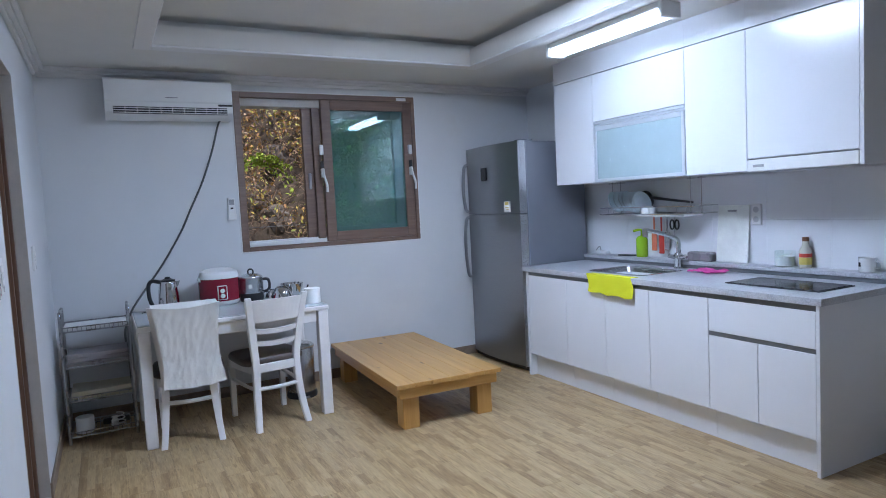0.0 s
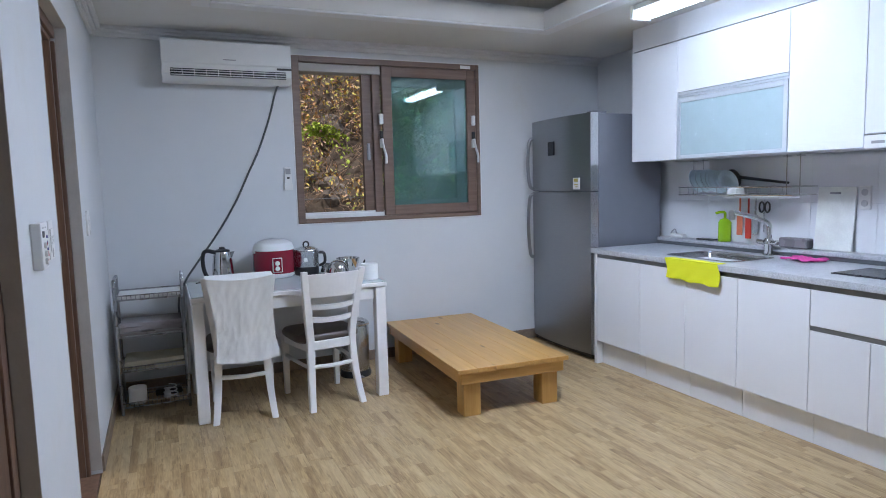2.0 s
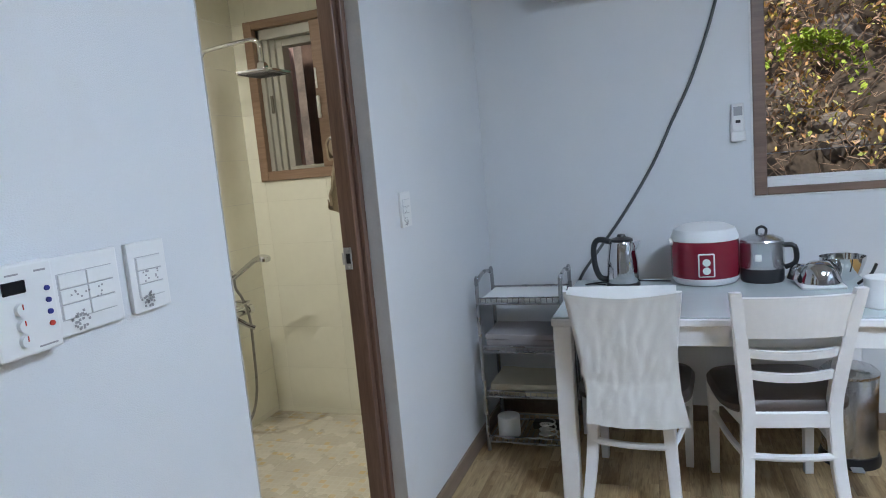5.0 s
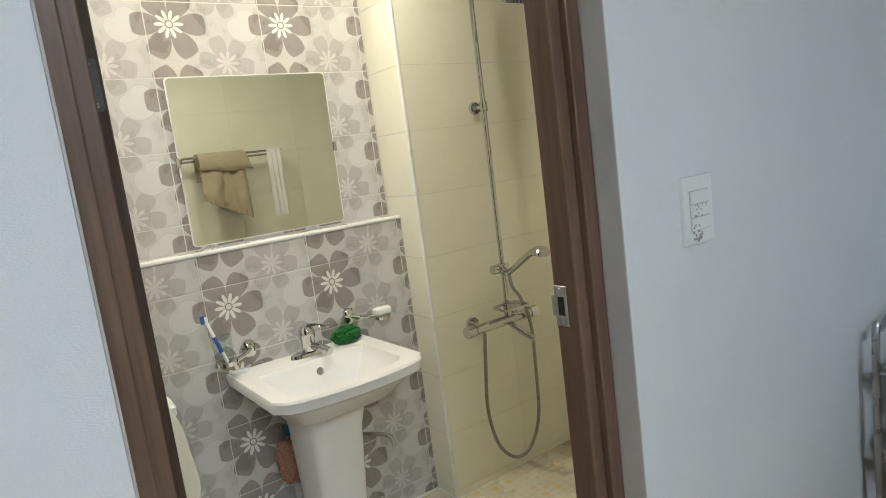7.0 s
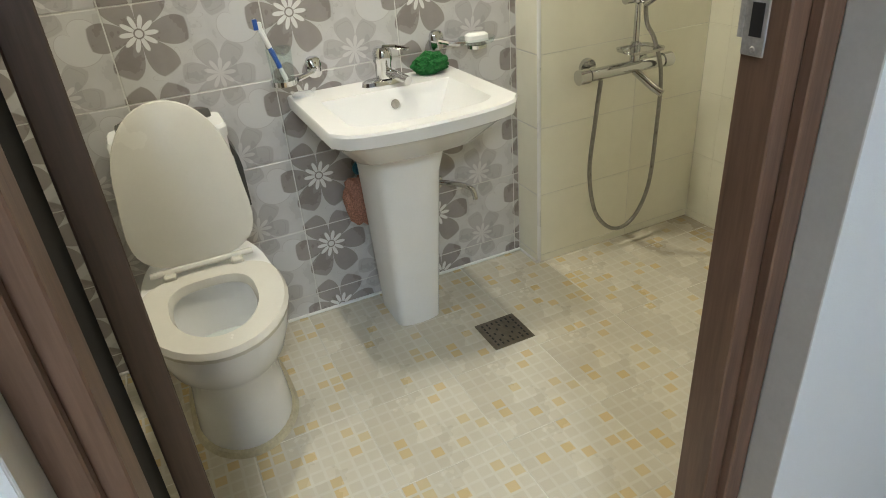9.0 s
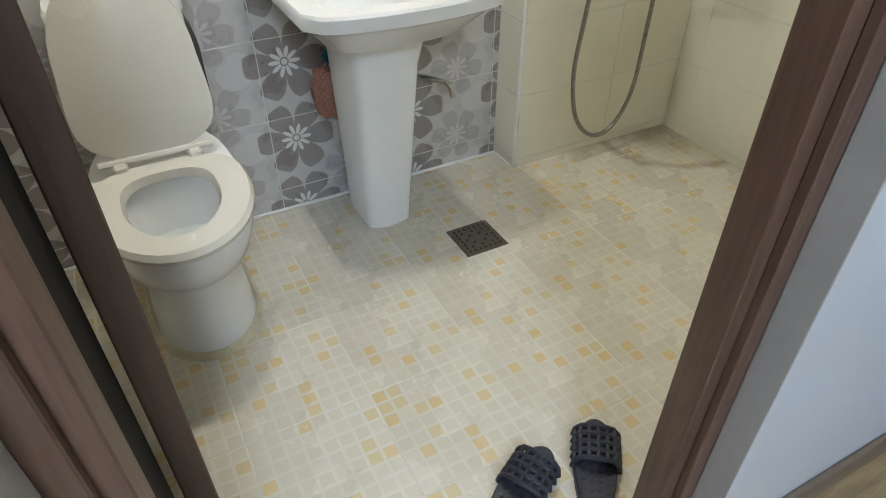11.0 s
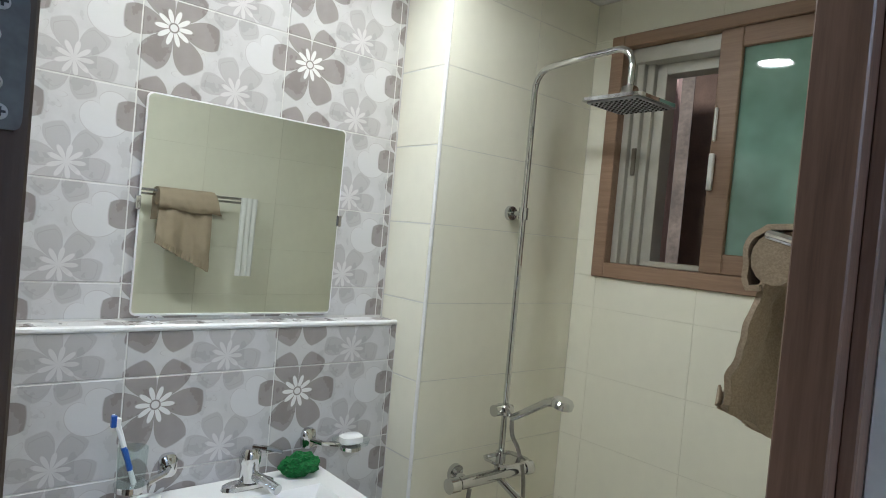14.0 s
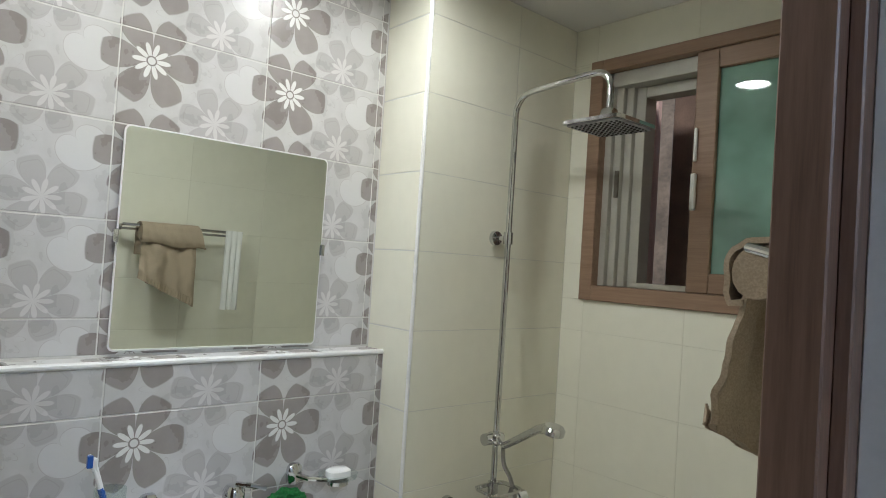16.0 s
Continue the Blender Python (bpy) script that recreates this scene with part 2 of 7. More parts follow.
def flower_tile():
    """Printed wall tile, 0.40 by 0.25: a large dark blossom, a pale one and outlined daisies."""
    n = Nodes("flower_tile")
    x, y, z = n.xyz()

    def polar(cu, cv, wide=0.40, tall=0.25):
        du = n.f("MULTIPLY", n.f("SUBTRACT", n.f("FRACT", n.f("ADD", n.f("DIVIDE", n.f("SUBTRACT", y, cu), wide), 0.5)), 0.5), wide)
        dv = n.f("MULTIPLY", n.f("SUBTRACT", n.f("FRACT", n.f("ADD", n.f("DIVIDE", n.f("SUBTRACT", z, cv), tall), 0.5)), 0.5), tall)
        r = n.f("SQRT", n.f("ADD", n.f("MULTIPLY", du, du), n.f("MULTIPLY", dv, dv)))
        return r, n.f("ARCTAN2", dv, du)

    def petals(r, a, count, size, turn, power, soft=0.002):
        c = n.f("POWER", n.f("ABSOLUTE", n.f("COSINE", n.f("MULTIPLY_ADD", a, count / 2, turn))), power)
        edge = n.f("MULTIPLY", n.f("MINIMUM", n.f("MULTIPLY", c, 1.08), 1.0) if count == 6 else c, size)
        return n.range(n.f("SUBTRACT", r, edge), -soft, soft, 1.0, 0.0), n.f("SUBTRACT", r, edge)

    soft = n.noise(14, 3)
    base = n.mix(n.range(soft, 0.35, 0.65), (0.50, 0.49, 0.485), (0.56, 0.55, 0.545))
    r2, a2 = polar(0.255, 0.043)
    pale, pe = petals(r2, a2, 6, 0.098, 0.5, 0.34)
    col = n.mix(n.f("MULTIPLY", pale, 0.75), base, (0.395, 0.377, 0.371))
    rim = n.range(n.f("ABSOLUTE", n.f("ADD", pe, 0.012)), 0.0008, 0.0016, 0.5, 0.0)
    col = n.mix(rim, col, (0.36, 0.335, 0.33))
    for cu, cv, size, cnt in ((0.195, 0.205, 0.052, 10), (0.155, 0.055, 0.075, 12)):
        r, a = polar(cu, cv)
        inner, e = petals(r, a, cnt, size, 0.3, 0.7)
        line = n.range(n.f("ABSOLUTE", e), 0.0005, 0.0013, 0.75, 0.0)
        col = n.mix(line, col, (0.43, 0.40, 0.39))
    r4, a4 = polar(0.325, 0.185)
    blob, be = petals(r4, a4, 1, 0.072, 0.45, 0.55)
    col = n.mix(n.f("MULTIPLY", blob, 0.8), col, (0.60, 0.592, 0.588))
    col = n.mix(n.range(n.f("ABSOLUTE", be), 0.0006, 0.0014, 0.7, 0.0), col, (0.42, 0.39, 0.38))
    d2, _ = petals(r2, a2, 9, 0.043, 0.1, 0.8)
    col = n.mix(n.f("MULTIPLY", d2, 0.8), col, (0.62, 0.60, 0.59))
    r1, a1 = polar(0.078, 0.176)
    dark, _ = petals(r1, a1, 6, 0.122, 0.03, 0.30)
    col = n.mix(dark, col, n.mix(n.range(soft, 0.3, 0.7), (0.255, 0.228, 0.217), (0.305, 0.275, 0.262)))
    d1, _ = petals(r1, a1, 10, 0.048, 0.0, 0.7)
    ring = n.f("MULTIPLY", d1, n.range(r1, 0.0125, 0.0145, 0.0, 1.0))
    white = n.f("MAXIMUM", ring, n.range(r1, 0.009, 0.0105, 1.0, 0.0))
    col = n.mix(white, col, (0.72, 0.71, 0.70))
    n.bump(n.noise(45, 2), 0.12, 0.001)
    return n.out(col, n.range(soft, 0.3, 0.7, 0.24, 0.36))


def bath_floor_tile():
    """Printed mosaic of little squares, some of them yellow, with raised rings."""
    n = Nodes("mosaic_floor_tile")
    x, y, z = n.xyz()
    cell = 0.0375
    cx, cy = n.f("DIVIDE", x, cell), n.f("DIVIDE", y, cell)
    w = n.node("ShaderNodeTexWhiteNoise")
    w.noise_dimensions = "3D"
    n.put(w.inputs["Vector"], n.vec(n.f("FLOOR", cx), n.f("FLOOR", cy), n.f("FLOOR", n.f("MULTIPLY", n.rand, 4.0))))
    fx, fy = n.f("SUBTRACT", n.f("FRACT", cx), 0.5), n.f("SUBTRACT", n.f("FRACT", cy), 0.5)
    edge = n.f("MAXIMUM", n.f("ABSOLUTE", fx), n.f("ABSOLUTE", fy))
    inside = n.range(edge, 0.37, 0.42, 1.0, 0.0)
    rr = n.f("SQRT", n.f("ADD", n.f("MULTIPLY", fx, fx), n.f("MULTIPLY", fy, fy)))
    ring = n.f("ABSOLUTE", n.f("SINE", n.f("MULTIPLY", rr, 24.0)))
    grime = n.noise(3.2, 4)
    base = n.mix(n.range(grime, 0.35, 0.68), (0.61, 0.575, 0.49), (0.68, 0.65, 0.57))
    tone = n.mix(w.outputs["Value"], (0.53, 0.475, 0.37), (0.61, 0.56, 0.45))
    col = n.mix(n.f("MULTIPLY", inside, 0.5), base, tone)
    pick = n.range(w.outputs["Value"], 0.80, 0.805)
    yellow = n.f("MULTIPLY", n.f("MULTIPLY", inside, pick), 0.85)
    hue = n.mix(n.range(w.outputs["Value"], 0.81, 1.0), (0.60, 0.49, 0.28), (0.63, 0.46, 0.21))
    col = n.mix(yellow, col, hue)
    geo = n.node("ShaderNodeNewGeometry").outputs["Position"]
    gx, gy, gz = n.xyz(geo)
    dx, dy = n.f("ADD", gx, 1.36), n.f("ADD", gy, 0.10)
    far = n.f("SQRT", n.f("ADD", n.f("MULTIPLY", dx, dx), n.f("MULTIPLY", dy, dy)))
    wob = n.f("ADD", far, n.f("MULTIPLY", n.f("SUBTRACT", n.noise(9.0, 3, geo), 0.5), 0.10))
    arc = n.f("MAXIMUM", n.range(n.f("ABSOLUTE", n.f("SUBTRACT", wob, 0.28)), 0.008, 0.035, 0.55, 0.0), n.range(wob, 0.08, 0.26, 0.55, 0.0))
    damp = n.range(n.noise(3.0, 4, geo), 0.55, 0.75, 0.0, 0.22)
    col = n.mix(n.f("MAXIMUM", arc, damp), col, (0.25, 0.20, 0.14))
    n.bump(n.f("ADD", n.f("MULTIPLY", inside, 0.7), n.f("MULTIPLY", ring, 0.3)), 0.35, 0.0012)
    return n.out(col, n.range(grime, 0.3, 0.7, 0.20, 0.38))


def speckled_stone():
    n = Nodes("grey_speckled_worktop")
    a, b = n.noise(140, 2), n.noise(22, 4)
    col = n.mix(n.range(a, 0.42, 0.6), (0.40, 0.41, 0.44), (0.54, 0.55, 0.58))
    col = n.mix(n.range(b, 0.4, 0.65, 0.0, 0.5), col, (0.58, 0.59, 0.62))
    return n.out(col, 0.30)


def brushed(name, color, rough, along="y"):
    n = Nodes(name)
    k = {"x": (3, 300, 300), "y": (300, 3, 300), "z": (300, 300, 3)}[along]
    g = n.noise(1.0, 3, n.scaled(*k))
    n.bump(g, 0.05, 0.0005)
    return n.out(n.mix(n.range(g, 0.3, 0.7), tuple(c * 0.9 for c in color), color), n.range(g, 0.3, 0.7, rough - 0.05, rough + 0.07), 1.0)


def cloth(name, color, rough=0.95, weave=420.0, dark=0.25):
    n = Nodes(name)
    g, b = n.noise(weave, 2), n.noise(7, 4)
    n.bump(n.f("ADD", n.f("MULTIPLY", g, 0.6), n.f("MULTIPLY", b, 0.4)), 0.6, 0.003)
    col = n.mix(n.range(g, 0.35, 0.65), tuple(c * (1 - dark) for c in color), color)
    return n.out(n.mix(n.range(b, 0.4, 0.7, 0.0, 0.25), col, tuple(c * 0.8 for c in color)), rough)


WALL = wallpaper()
CEIL = plain("ceiling_paper", (0.72, 0.71, 0.68), 0.85, vary=0.03, scale=3, grain=200, bump=0.15)
TRIM_WHITE = plain("white_moulding", (0.76, 0.76, 0.76), 0.6, vary=0.02)
VINYL = vinyl_planks()
FLOOR_JOINT = plain("dark_joint", (0.16, 0.11, 0.07), 0.7)
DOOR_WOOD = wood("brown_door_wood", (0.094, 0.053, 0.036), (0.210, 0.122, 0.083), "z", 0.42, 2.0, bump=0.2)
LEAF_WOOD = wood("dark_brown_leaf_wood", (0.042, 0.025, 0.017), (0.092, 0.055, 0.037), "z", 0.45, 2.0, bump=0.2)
FRAME_X = wood("brown_frame_wood", (0.150, 0.092, 0.068), (0.235, 0.155, 0.118), "x", 0.45, 2.0, bump=0.12)
BATH_FRAME = wood("light_brown_frame_wood", (0.22, 0.135, 0.085), (0.33, 0.215, 0.145), "x", 0.45, 2.0, bump=0.12)
SKIRT = wood("brown_skirting", (0.20, 0.145, 0.105), (0.30, 0.225, 0.165), "y", 0.5, 1.5)
CASING = plain("grey_casing", (0.52, 0.50, 0.47), 0.7, vary=0.06)
LAMINATE = plain("white_gloss_laminate", (0.80, 0.81, 0.84), 0.16, vary=0.015, scale=2.5, bump=0.015)
CARCASS = plain("white_board", (0.72, 0.73, 0.75), 0.45, vary=0.03)
CHANNEL = plain("grey_handle_channel", (0.20, 0.21, 0.22), 0.35, 0.6)
STONE = speckled_stone()
STEEL = brushed("brushed_steel", (0.62, 0.63, 0.65), 0.24)
FRIDGE = brushed("dark_brushed_steel", (0.36, 0.37, 0.385), 0.34, "y")
FRIDGE_SIDE = plain("grey_painted_steel", (0.22, 0.23, 0.265), 0.38, 0.25, vary=0.03, grain=400, bump=0.1)
ALU = brushed("aluminium", (0.70, 0.71, 0.73), 0.28, "y")
GREY_ALU = plain("grey_aluminium", (0.50, 0.49, 0.44), 0.45, 0.5, vary=0.05)
CHROME = plain("chrome", (0.62, 0.625, 0.63), 0.05, 1.0, vary=0.03, bump=0.01)
HOSE = plain("ribbed_steel", (0.30, 0.29, 0.27), 0.32, 0.9, vary=0.15, scale=60)
DULL_CHROME = plain("dull_chrome", (0.50, 0.49, 0.48), 0.3, 1.0, vary=0.1)
PINE = wood("varnished_pine", (0.46, 0.235, 0.058), (0.64, 0.375, 0.125), "y", 0.3, 0.7, knots=True)
PINE_UP = wood("varnished_pine_upright", (0.46, 0.235, 0.058), (0.64, 0.375, 0.125), "z", 0.32, 0.7)
WHITE_PAINT = plain("white_painted_wood", (0.83, 0.825, 0.82), 0.38, vary=0.03, grain=60)
SEAT = plain("brown_vinyl", (0.075, 0.055, 0.045), 0.42, vary=0.12, grain=90, bump=0.2)
WHITE_PLASTIC = plain("white_plastic", (0.78, 0.78, 0.77), 0.35, vary=0.02)
GREY_PLASTIC = plain("grey_plastic", (0.33, 0.33, 0.34), 0.45)
BLACK = plain("black_plastic", (0.018, 0.018, 0.02), 0.35)
BLACK_GLASS = plain("black_glass", (0.012, 0.012, 0.014), 0.06, vary=0.05, bump=0.0)
HOB_GLASS = plain("hob_glass", (0.012, 0.012, 0.014), 0.16, vary=0.05, bump=0.0, Specular_IOR_Level=0.06)
PALE_ALU = plain("pale_aluminium", (0.62, 0.66, 0.70), 0.45, 0.3, vary=0.04)
PALE_CHINA = plain("pale_blue_china", (0.70, 0.83, 0.89), 0.12, vary=0.05, scale=20, bump=0.0)
STRIKE = plain("worn_zinc", (0.46, 0.45, 0.44), 0.42, 0.45, vary=0.2, scale=60, grain=300)
HINGE = plain("grey_hinge_steel", (0.12, 0.122, 0.12), 0.5, 0.3, vary=0.2, scale=60)
CLEAR = pane("clear_glass", (0.88, 0.93, 0.92))
TABLE_GLASS = plain("tabletop_glass", (0.55, 0.60, 0.60), 0.05, vary=0.02, bump=0.0)
TEAL_PANE = pane("teal_window_glass", (0.47, 0.78, 0.75), 2.4, 0.14, (0.20, 0.42, 0.44))
GREEN_PANE = pane("green_window_glass", (0.34, 0.60, 0.50), 1.5, 0.62, (0.30, 0.50, 0.42))
FROST = plain("frosted_glass", (0.41, 0.52, 0.55), 0.22, vary=0.03, bump=0.01)
RED = plain("dark_red_enamel", (0.22, 0.012, 0.028), 0.22, vary=0.05)
TOWEL_WHITE = cloth("white_towel", (0.84, 0.84, 0.82), dark=0.08)
TOWEL_BROWN = cloth("brown_towel", (0.46, 0.37, 0.27), weave=300)
YELLOW = cloth("yellow_cloth", (0.80, 0.80, 0.02), weave=500, dark=0.12)
PINK = cloth("pink_cloth", (0.80, 0.10, 0.38), weave=300)
GREY_CLOTH = cloth("grey_cloth", (0.36, 0.33, 0.33))
CREAM_CLOTH = cloth("cream_cloth", (0.62, 0.57, 0.42))
PAPER = plain("tissue_paper", (0.82, 0.82, 0.81), 0.95, vary=0.03, bump=0.2)
CERAMIC = plain("white_ceramic", (0.80, 0.80, 0.79), 0.09, vary=0.015, bump=0.0)
SEAT_PLASTIC = plain("cream_seat_plastic", (0.66, 0.64, 0.58), 0.22, vary=0.02, bump=0.01)
FLOWER = flower_tile()
BEIGE = plain("beige_wall_tile", (0.80, 0.785, 0.67), 0.20, vary=0.025, scale=4, grain=25, bump=0.06)
GROUT = plain("pale_grout", (0.62, 0.61, 0.58), 0.8, vary=0.08)
BEIGE_GROUT = plain("beige_grout", (0.70, 0.68, 0.57), 0.8, vary=0.08)
FLOOR_GROUT = plain("floor_grout", (0.68, 0.65, 0.58), 0.8, vary=0.15)
MOSAIC = bath_floor_tile()
EDGE_TRIM = plain("white_tile_trim", (0.80, 0.80, 0.79), 0.3, vary=0.02)
MIRROR = Nodes("mirror_silver").out((0.80, 0.84, 0.80), 0.004, 1.0)
GREEN_SPONGE = cloth("green_scrubber", (0.012, 0.16, 0.035), weave=160, dark=0.6)
GREEN_LIQUID = plain("green_bottle", (0.32, 0.55, 0.02), 0.15, vary=0.04, bump=0.0)
ORANGE = plain("orange_silicone", (0.75, 0.20, 0.10), 0.45)
RED_PLASTIC = plain("red_silicone", (0.55, 0.05, 0.03), 0.45)
CREAM_PLASTIC = plain("cream_plastic", (0.78, 0.80, 0.75), 0.4)
BLUE = plain("blue_plastic", (0.02, 0.10, 0.42), 0.35)
TEAL = plain("teal_plastic", (0.01, 0.12, 0.20), 0.4)
PINK_NET = cloth("pink_net", (0.42, 0.20, 0.14), weave=200, dark=0.5)
NAVY = plain("navy_rubber", (0.022, 0.024, 0.04), 0.55, vary=0.15, bump=0.25)
DRAIN = plain("stained_steel", (0.20, 0.18, 0.15), 0.45, 0.8, vary=0.3, grain=60)
PRINT_GREY = plain("grey_print", (0.34, 0.33, 0.34), 0.5)
SEAM = plain("pale_grey_seam", (0.52, 0.52, 0.53), 0.5)
PRINT_BLUE = plain("blue_button", (0.03, 0.04, 0.25), 0.4)
LABEL_YELLOW = plain("yellow_label", (0.62, 0.50, 0.12), 0.5)
BROWN_CAP = plain("brown_cap", (0.16, 0.07, 0.03), 0.5)
CABLE = plain("grey_cable", (0.10, 0.11, 0.11), 0.5)
RACK_METAL = plain("dull_steel_tube", (0.36, 0.36, 0.37), 0.28, 0.9, vary=0.08)
BARK = plain("bark", (0.34, 0.24, 0.17), 0.9, vary=0.3, bump=0.5)
SOIL = plain("bank_soil", (0.11, 0.085, 0.065), 0.95, vary=0.4, scale=5, grain=40, bump=0.8)
SHUTTER = plain("dark_brown_boards", (0.20, 0.135, 0.105), 0.7, vary=0.2)
SHUTTER_PINK = plain("pinkish_boards", (0.60, 0.43, 0.40), 0.7, vary=0.15)
ROOM_GLOW = glow("unseen_room_lamp_light", (0.64, 0.79, 1.0), UNSEEN_ROOM_LAMP)
TUBE_GLOW = glow("lamp_tube_light", (0.60, 0.77, 1.0), KITCHEN_TUBE)
BATH_GLOW = glow("bath_lamp_light", (1.0, 0.985, 0.905), BATH_LAMP)
SPOT_GLOW = glow("bath_spot_light", (1.0, 0.985, 0.905), BATH_SPOT)


def leaves_material():
    n = Nodes("autumn_leaves")
    g = n.node("ShaderNodeNewGeometry")
    ramp = n.node("ShaderNodeValToRGB")
    n.put(ramp.inputs[0], g.outputs["Random Per Island"])
    cols = ((0.0, (0.28, 0.15, 0.07)), (0.22, (0.52, 0.27, 0.10)), (0.48, (0.70, 0.55, 0.12)), (0.62, (0.42, 0.48, 0.10)), (0.8, (0.50, 0.38, 0.28)), (1.0, (0.62, 0.38, 0.25)))
    while len(ramp.color_ramp.elements) < len(cols):
        ramp.color_ramp.elements.new(0.5)
    for e, (p, c) in zip(ramp.color_ramp.elements, cols):
        e.position, e.color = p, (*c, 1)
    return n.out(ramp.outputs[0], 0.6)


def green_leaves_material():
    n = Nodes("green_leaves")
    g = n.node("ShaderNodeNewGeometry")
    return n.out(n.mix(g.outputs["Random Per Island"], (0.14, 0.26, 0.08), (0.42, 0.54, 0.18)), 0.55)


LEAVES, GREEN_LEAVES = leaves_material(), green_leaves_material()
FERN = plain("fern_green", (0.40, 0.52, 0.06), 0.55, vary=0.3)


# ---- the room's shell ----
NORTH = boxes([(-0.02, 1.275, 0, 0.22, -0.1, 2.75), (2.80, 4.15, 0, 0.22, -0.1, 2.75), (1.275, 2.80, 0, 0.22, -0.1, 1.10), (1.275, 2.80, 0, 0.22, 2.33, 2.75)])
setting("wall_north", NORTH, WALL, "pale grey papered kitchen wall around a sliding window", "wall")
setting("wall_east", box(4.0, 4.15, -6.75, 0, -0.1, 2.75), WALL, "pale papered wall behind the kitchen units", "wall")
setting("wall_south", box(-0.02, 4.0, -6.75, -6.6, -0.1, 2.75), WALL, "plain pale wall closing the room", "wall")
WEST = boxes([(-0.09, 0, -6.6, -3.72, -0.1, 2.75), (-0.09, 0, -2.82, -2.105, -0.1, 2.75), (-0.09, 0, -1.317, 0, -0.1, 2.75), (-0.09, 0, -3.72, -2.82, 2.13, 2.75), (-0.09, 0, -2.105, -1.317, 2.13, 2.75)])
setting("wall_west", WEST, WALL, "pale grey papered wall with two brown doorways", "wall")

TX0, TX1, TY0, TY1 = 0.68, 2.90, -4.5, -0.83
ring = [(0, TX0, -6.6, 0), (TX1, 4.0, -6.6, 0), (TX0, TX1, TY1, 0), (TX0, TX1, -6.6, TY0)]
cl = bmesh.new()
for x0, x1, y0, y1 in ring:
    box(x0, x1, y0, y1, 2.44, 2.555, 0, cl)
g = 0.13
for x0, x1, y0, y1 in ((0, TX0 - g, -6.6, 0), (TX1 + g, 4.0, -6.6, 0), (TX0 - g, TX1 + g, TY1 + g, 0), (TX0 - g, TX1 + g, -6.6, TY0 - g)):
    box(x0, x1, y0, y1, 2.555, 2.62, 0, cl)
box(0, 4.0, -6.6, 0, 2.62, 2.72, 0, cl)
setting("ceiling", cl, CEIL, "off-white ceiling with a recessed tray", "ceiling")
m = 0.10
setting("trim_tray", boxes([(TX0 - m, TX0, TY0 - m, TY1 + m, 2.425, 2.439), (TX1, TX1 + m, TY0 - m, TY1 + m, 2.425, 2.439), (TX0, TX1, TY1, TY1 + m, 2.425, 2.439), (TX0, TX1, TY0 - m, TY0, 2.425, 2.439)], 0.004), TRIM_WHITE, "white moulding round the ceiling tray", "trim")
crown = boxes([(0.002, 3.99, -0.022, -0.001, 2.375, 2.439), (0.002, 3.99, -0.045, -0.022, 2.40, 2.439), (0.002, 3.99, -0.07, -0.045, 2.418, 2.439)], 0.003)
setting("trim_crown_north", crown, TRIM_WHITE, "white stepped crown moulding under the ceiling", "trim")
crown = boxes([(0.001, 0.022, -6.59, -0.072, 2.375, 2.439), (0.022, 0.045, -6.59, -0.072, 2.40, 2.439), (0.045, 0.07, -6.59, -0.072, 2.418, 2.439)], 0.003)
setting("trim_crown_west", crown, TRIM_WHITE, "white stepped crown moulding under the ceiling", "trim")
setting("baseboard_north", box(0.014, 3.99, -0.012, -0.001, 0.001, 0.08, 0.002), SKIRT, "low brown wood-look skirting", "baseboard")
setting("baseboard_west", boxes([(0.001, 0.012, -1.314, -0.001, 0.001, 0.08), (0.001, 0.012, -2.819, -2.108, 0.001, 0.08)], 0.002), SKIRT, "low brown wood-look skirting", "baseboard")
floor = setting("floor", box(-0.09, 4.0, -6.6, 0, -0.12, -0.0035), FLOOR_JOINT, "wood-look vinyl plank floor, worn and matt", "floor")


# ---- doorway to the bathroom ----
door = tagged(thing("door_1", (-0.05, -1.78, 0), "brown wood-grain bathroom door standing open inwards", "door"), kind="structure")
JR, JL = -1.376, -2.057
part("frame_post", boxes([(-0.118, -0.064, JR, -1.3185, -0.03, 2.06), (-0.064, -0.048, JR + 0.026, -1.3185, -0.03, 2.06)], 0.002), DOOR_WOOD, door)
part("frame_post", boxes([(-0.118, -0.064, -2.1035, JL, -0.03, 2.06), (-0.064, -0.048, -2.1035, JL - 0.020, -0.03, 2.06)], 0.002), DOOR_WOOD, door)
part("frame_head", boxes([(-0.118, -0.064, -2.1035, -1.3185, 2.061, 2.129), (-0.064, -0.048, -2.1035, -1.3185, 2.078, 2.129)], 0.002), DOOR_WOOD, door)
part("threshold", box(-0.10, -0.002, JL + 0.001, JR - 0.001, -0.045, 0.014, 0.004), DOOR_WOOD, door)
part("casing", boxes([(-0.0475, 0.002, -1.3205, -1.3175, 0.015, 2.126), (-0.0475, 0.002, -2.1045, -2.1015, 0.015, 2.126), (-0.0475, 0.002, -2.101, -1.321, 2.126, 2.1295)], 0.001), CASING, door, "greyish papered door reveal")
strike = part("strike_plate", boxes([(-0.1165, -0.087, JR - 0.0025, JR - 0.0002, 1.053, 1.127), (-0.1235, -0.1155, JR - 0.003, JR + 0.003, 1.070, 1.110)], 0.001), STRIKE, door, "worn steel strike plate")
part("latch_hole", box(-0.1075, -0.0925, JR - 0.0032, JR - 0.0021, 1.073, 1.107), BLACK, strike)
for z in (1.060, 1.120):
    part("screw", lathe([(0.0035, 0), (0.0025, 0.001)], (-0.1005, 0, 0), 10), DULL_CHROME, strike).matrix_basis = pose(0, JR - 0.0026, z, 90)
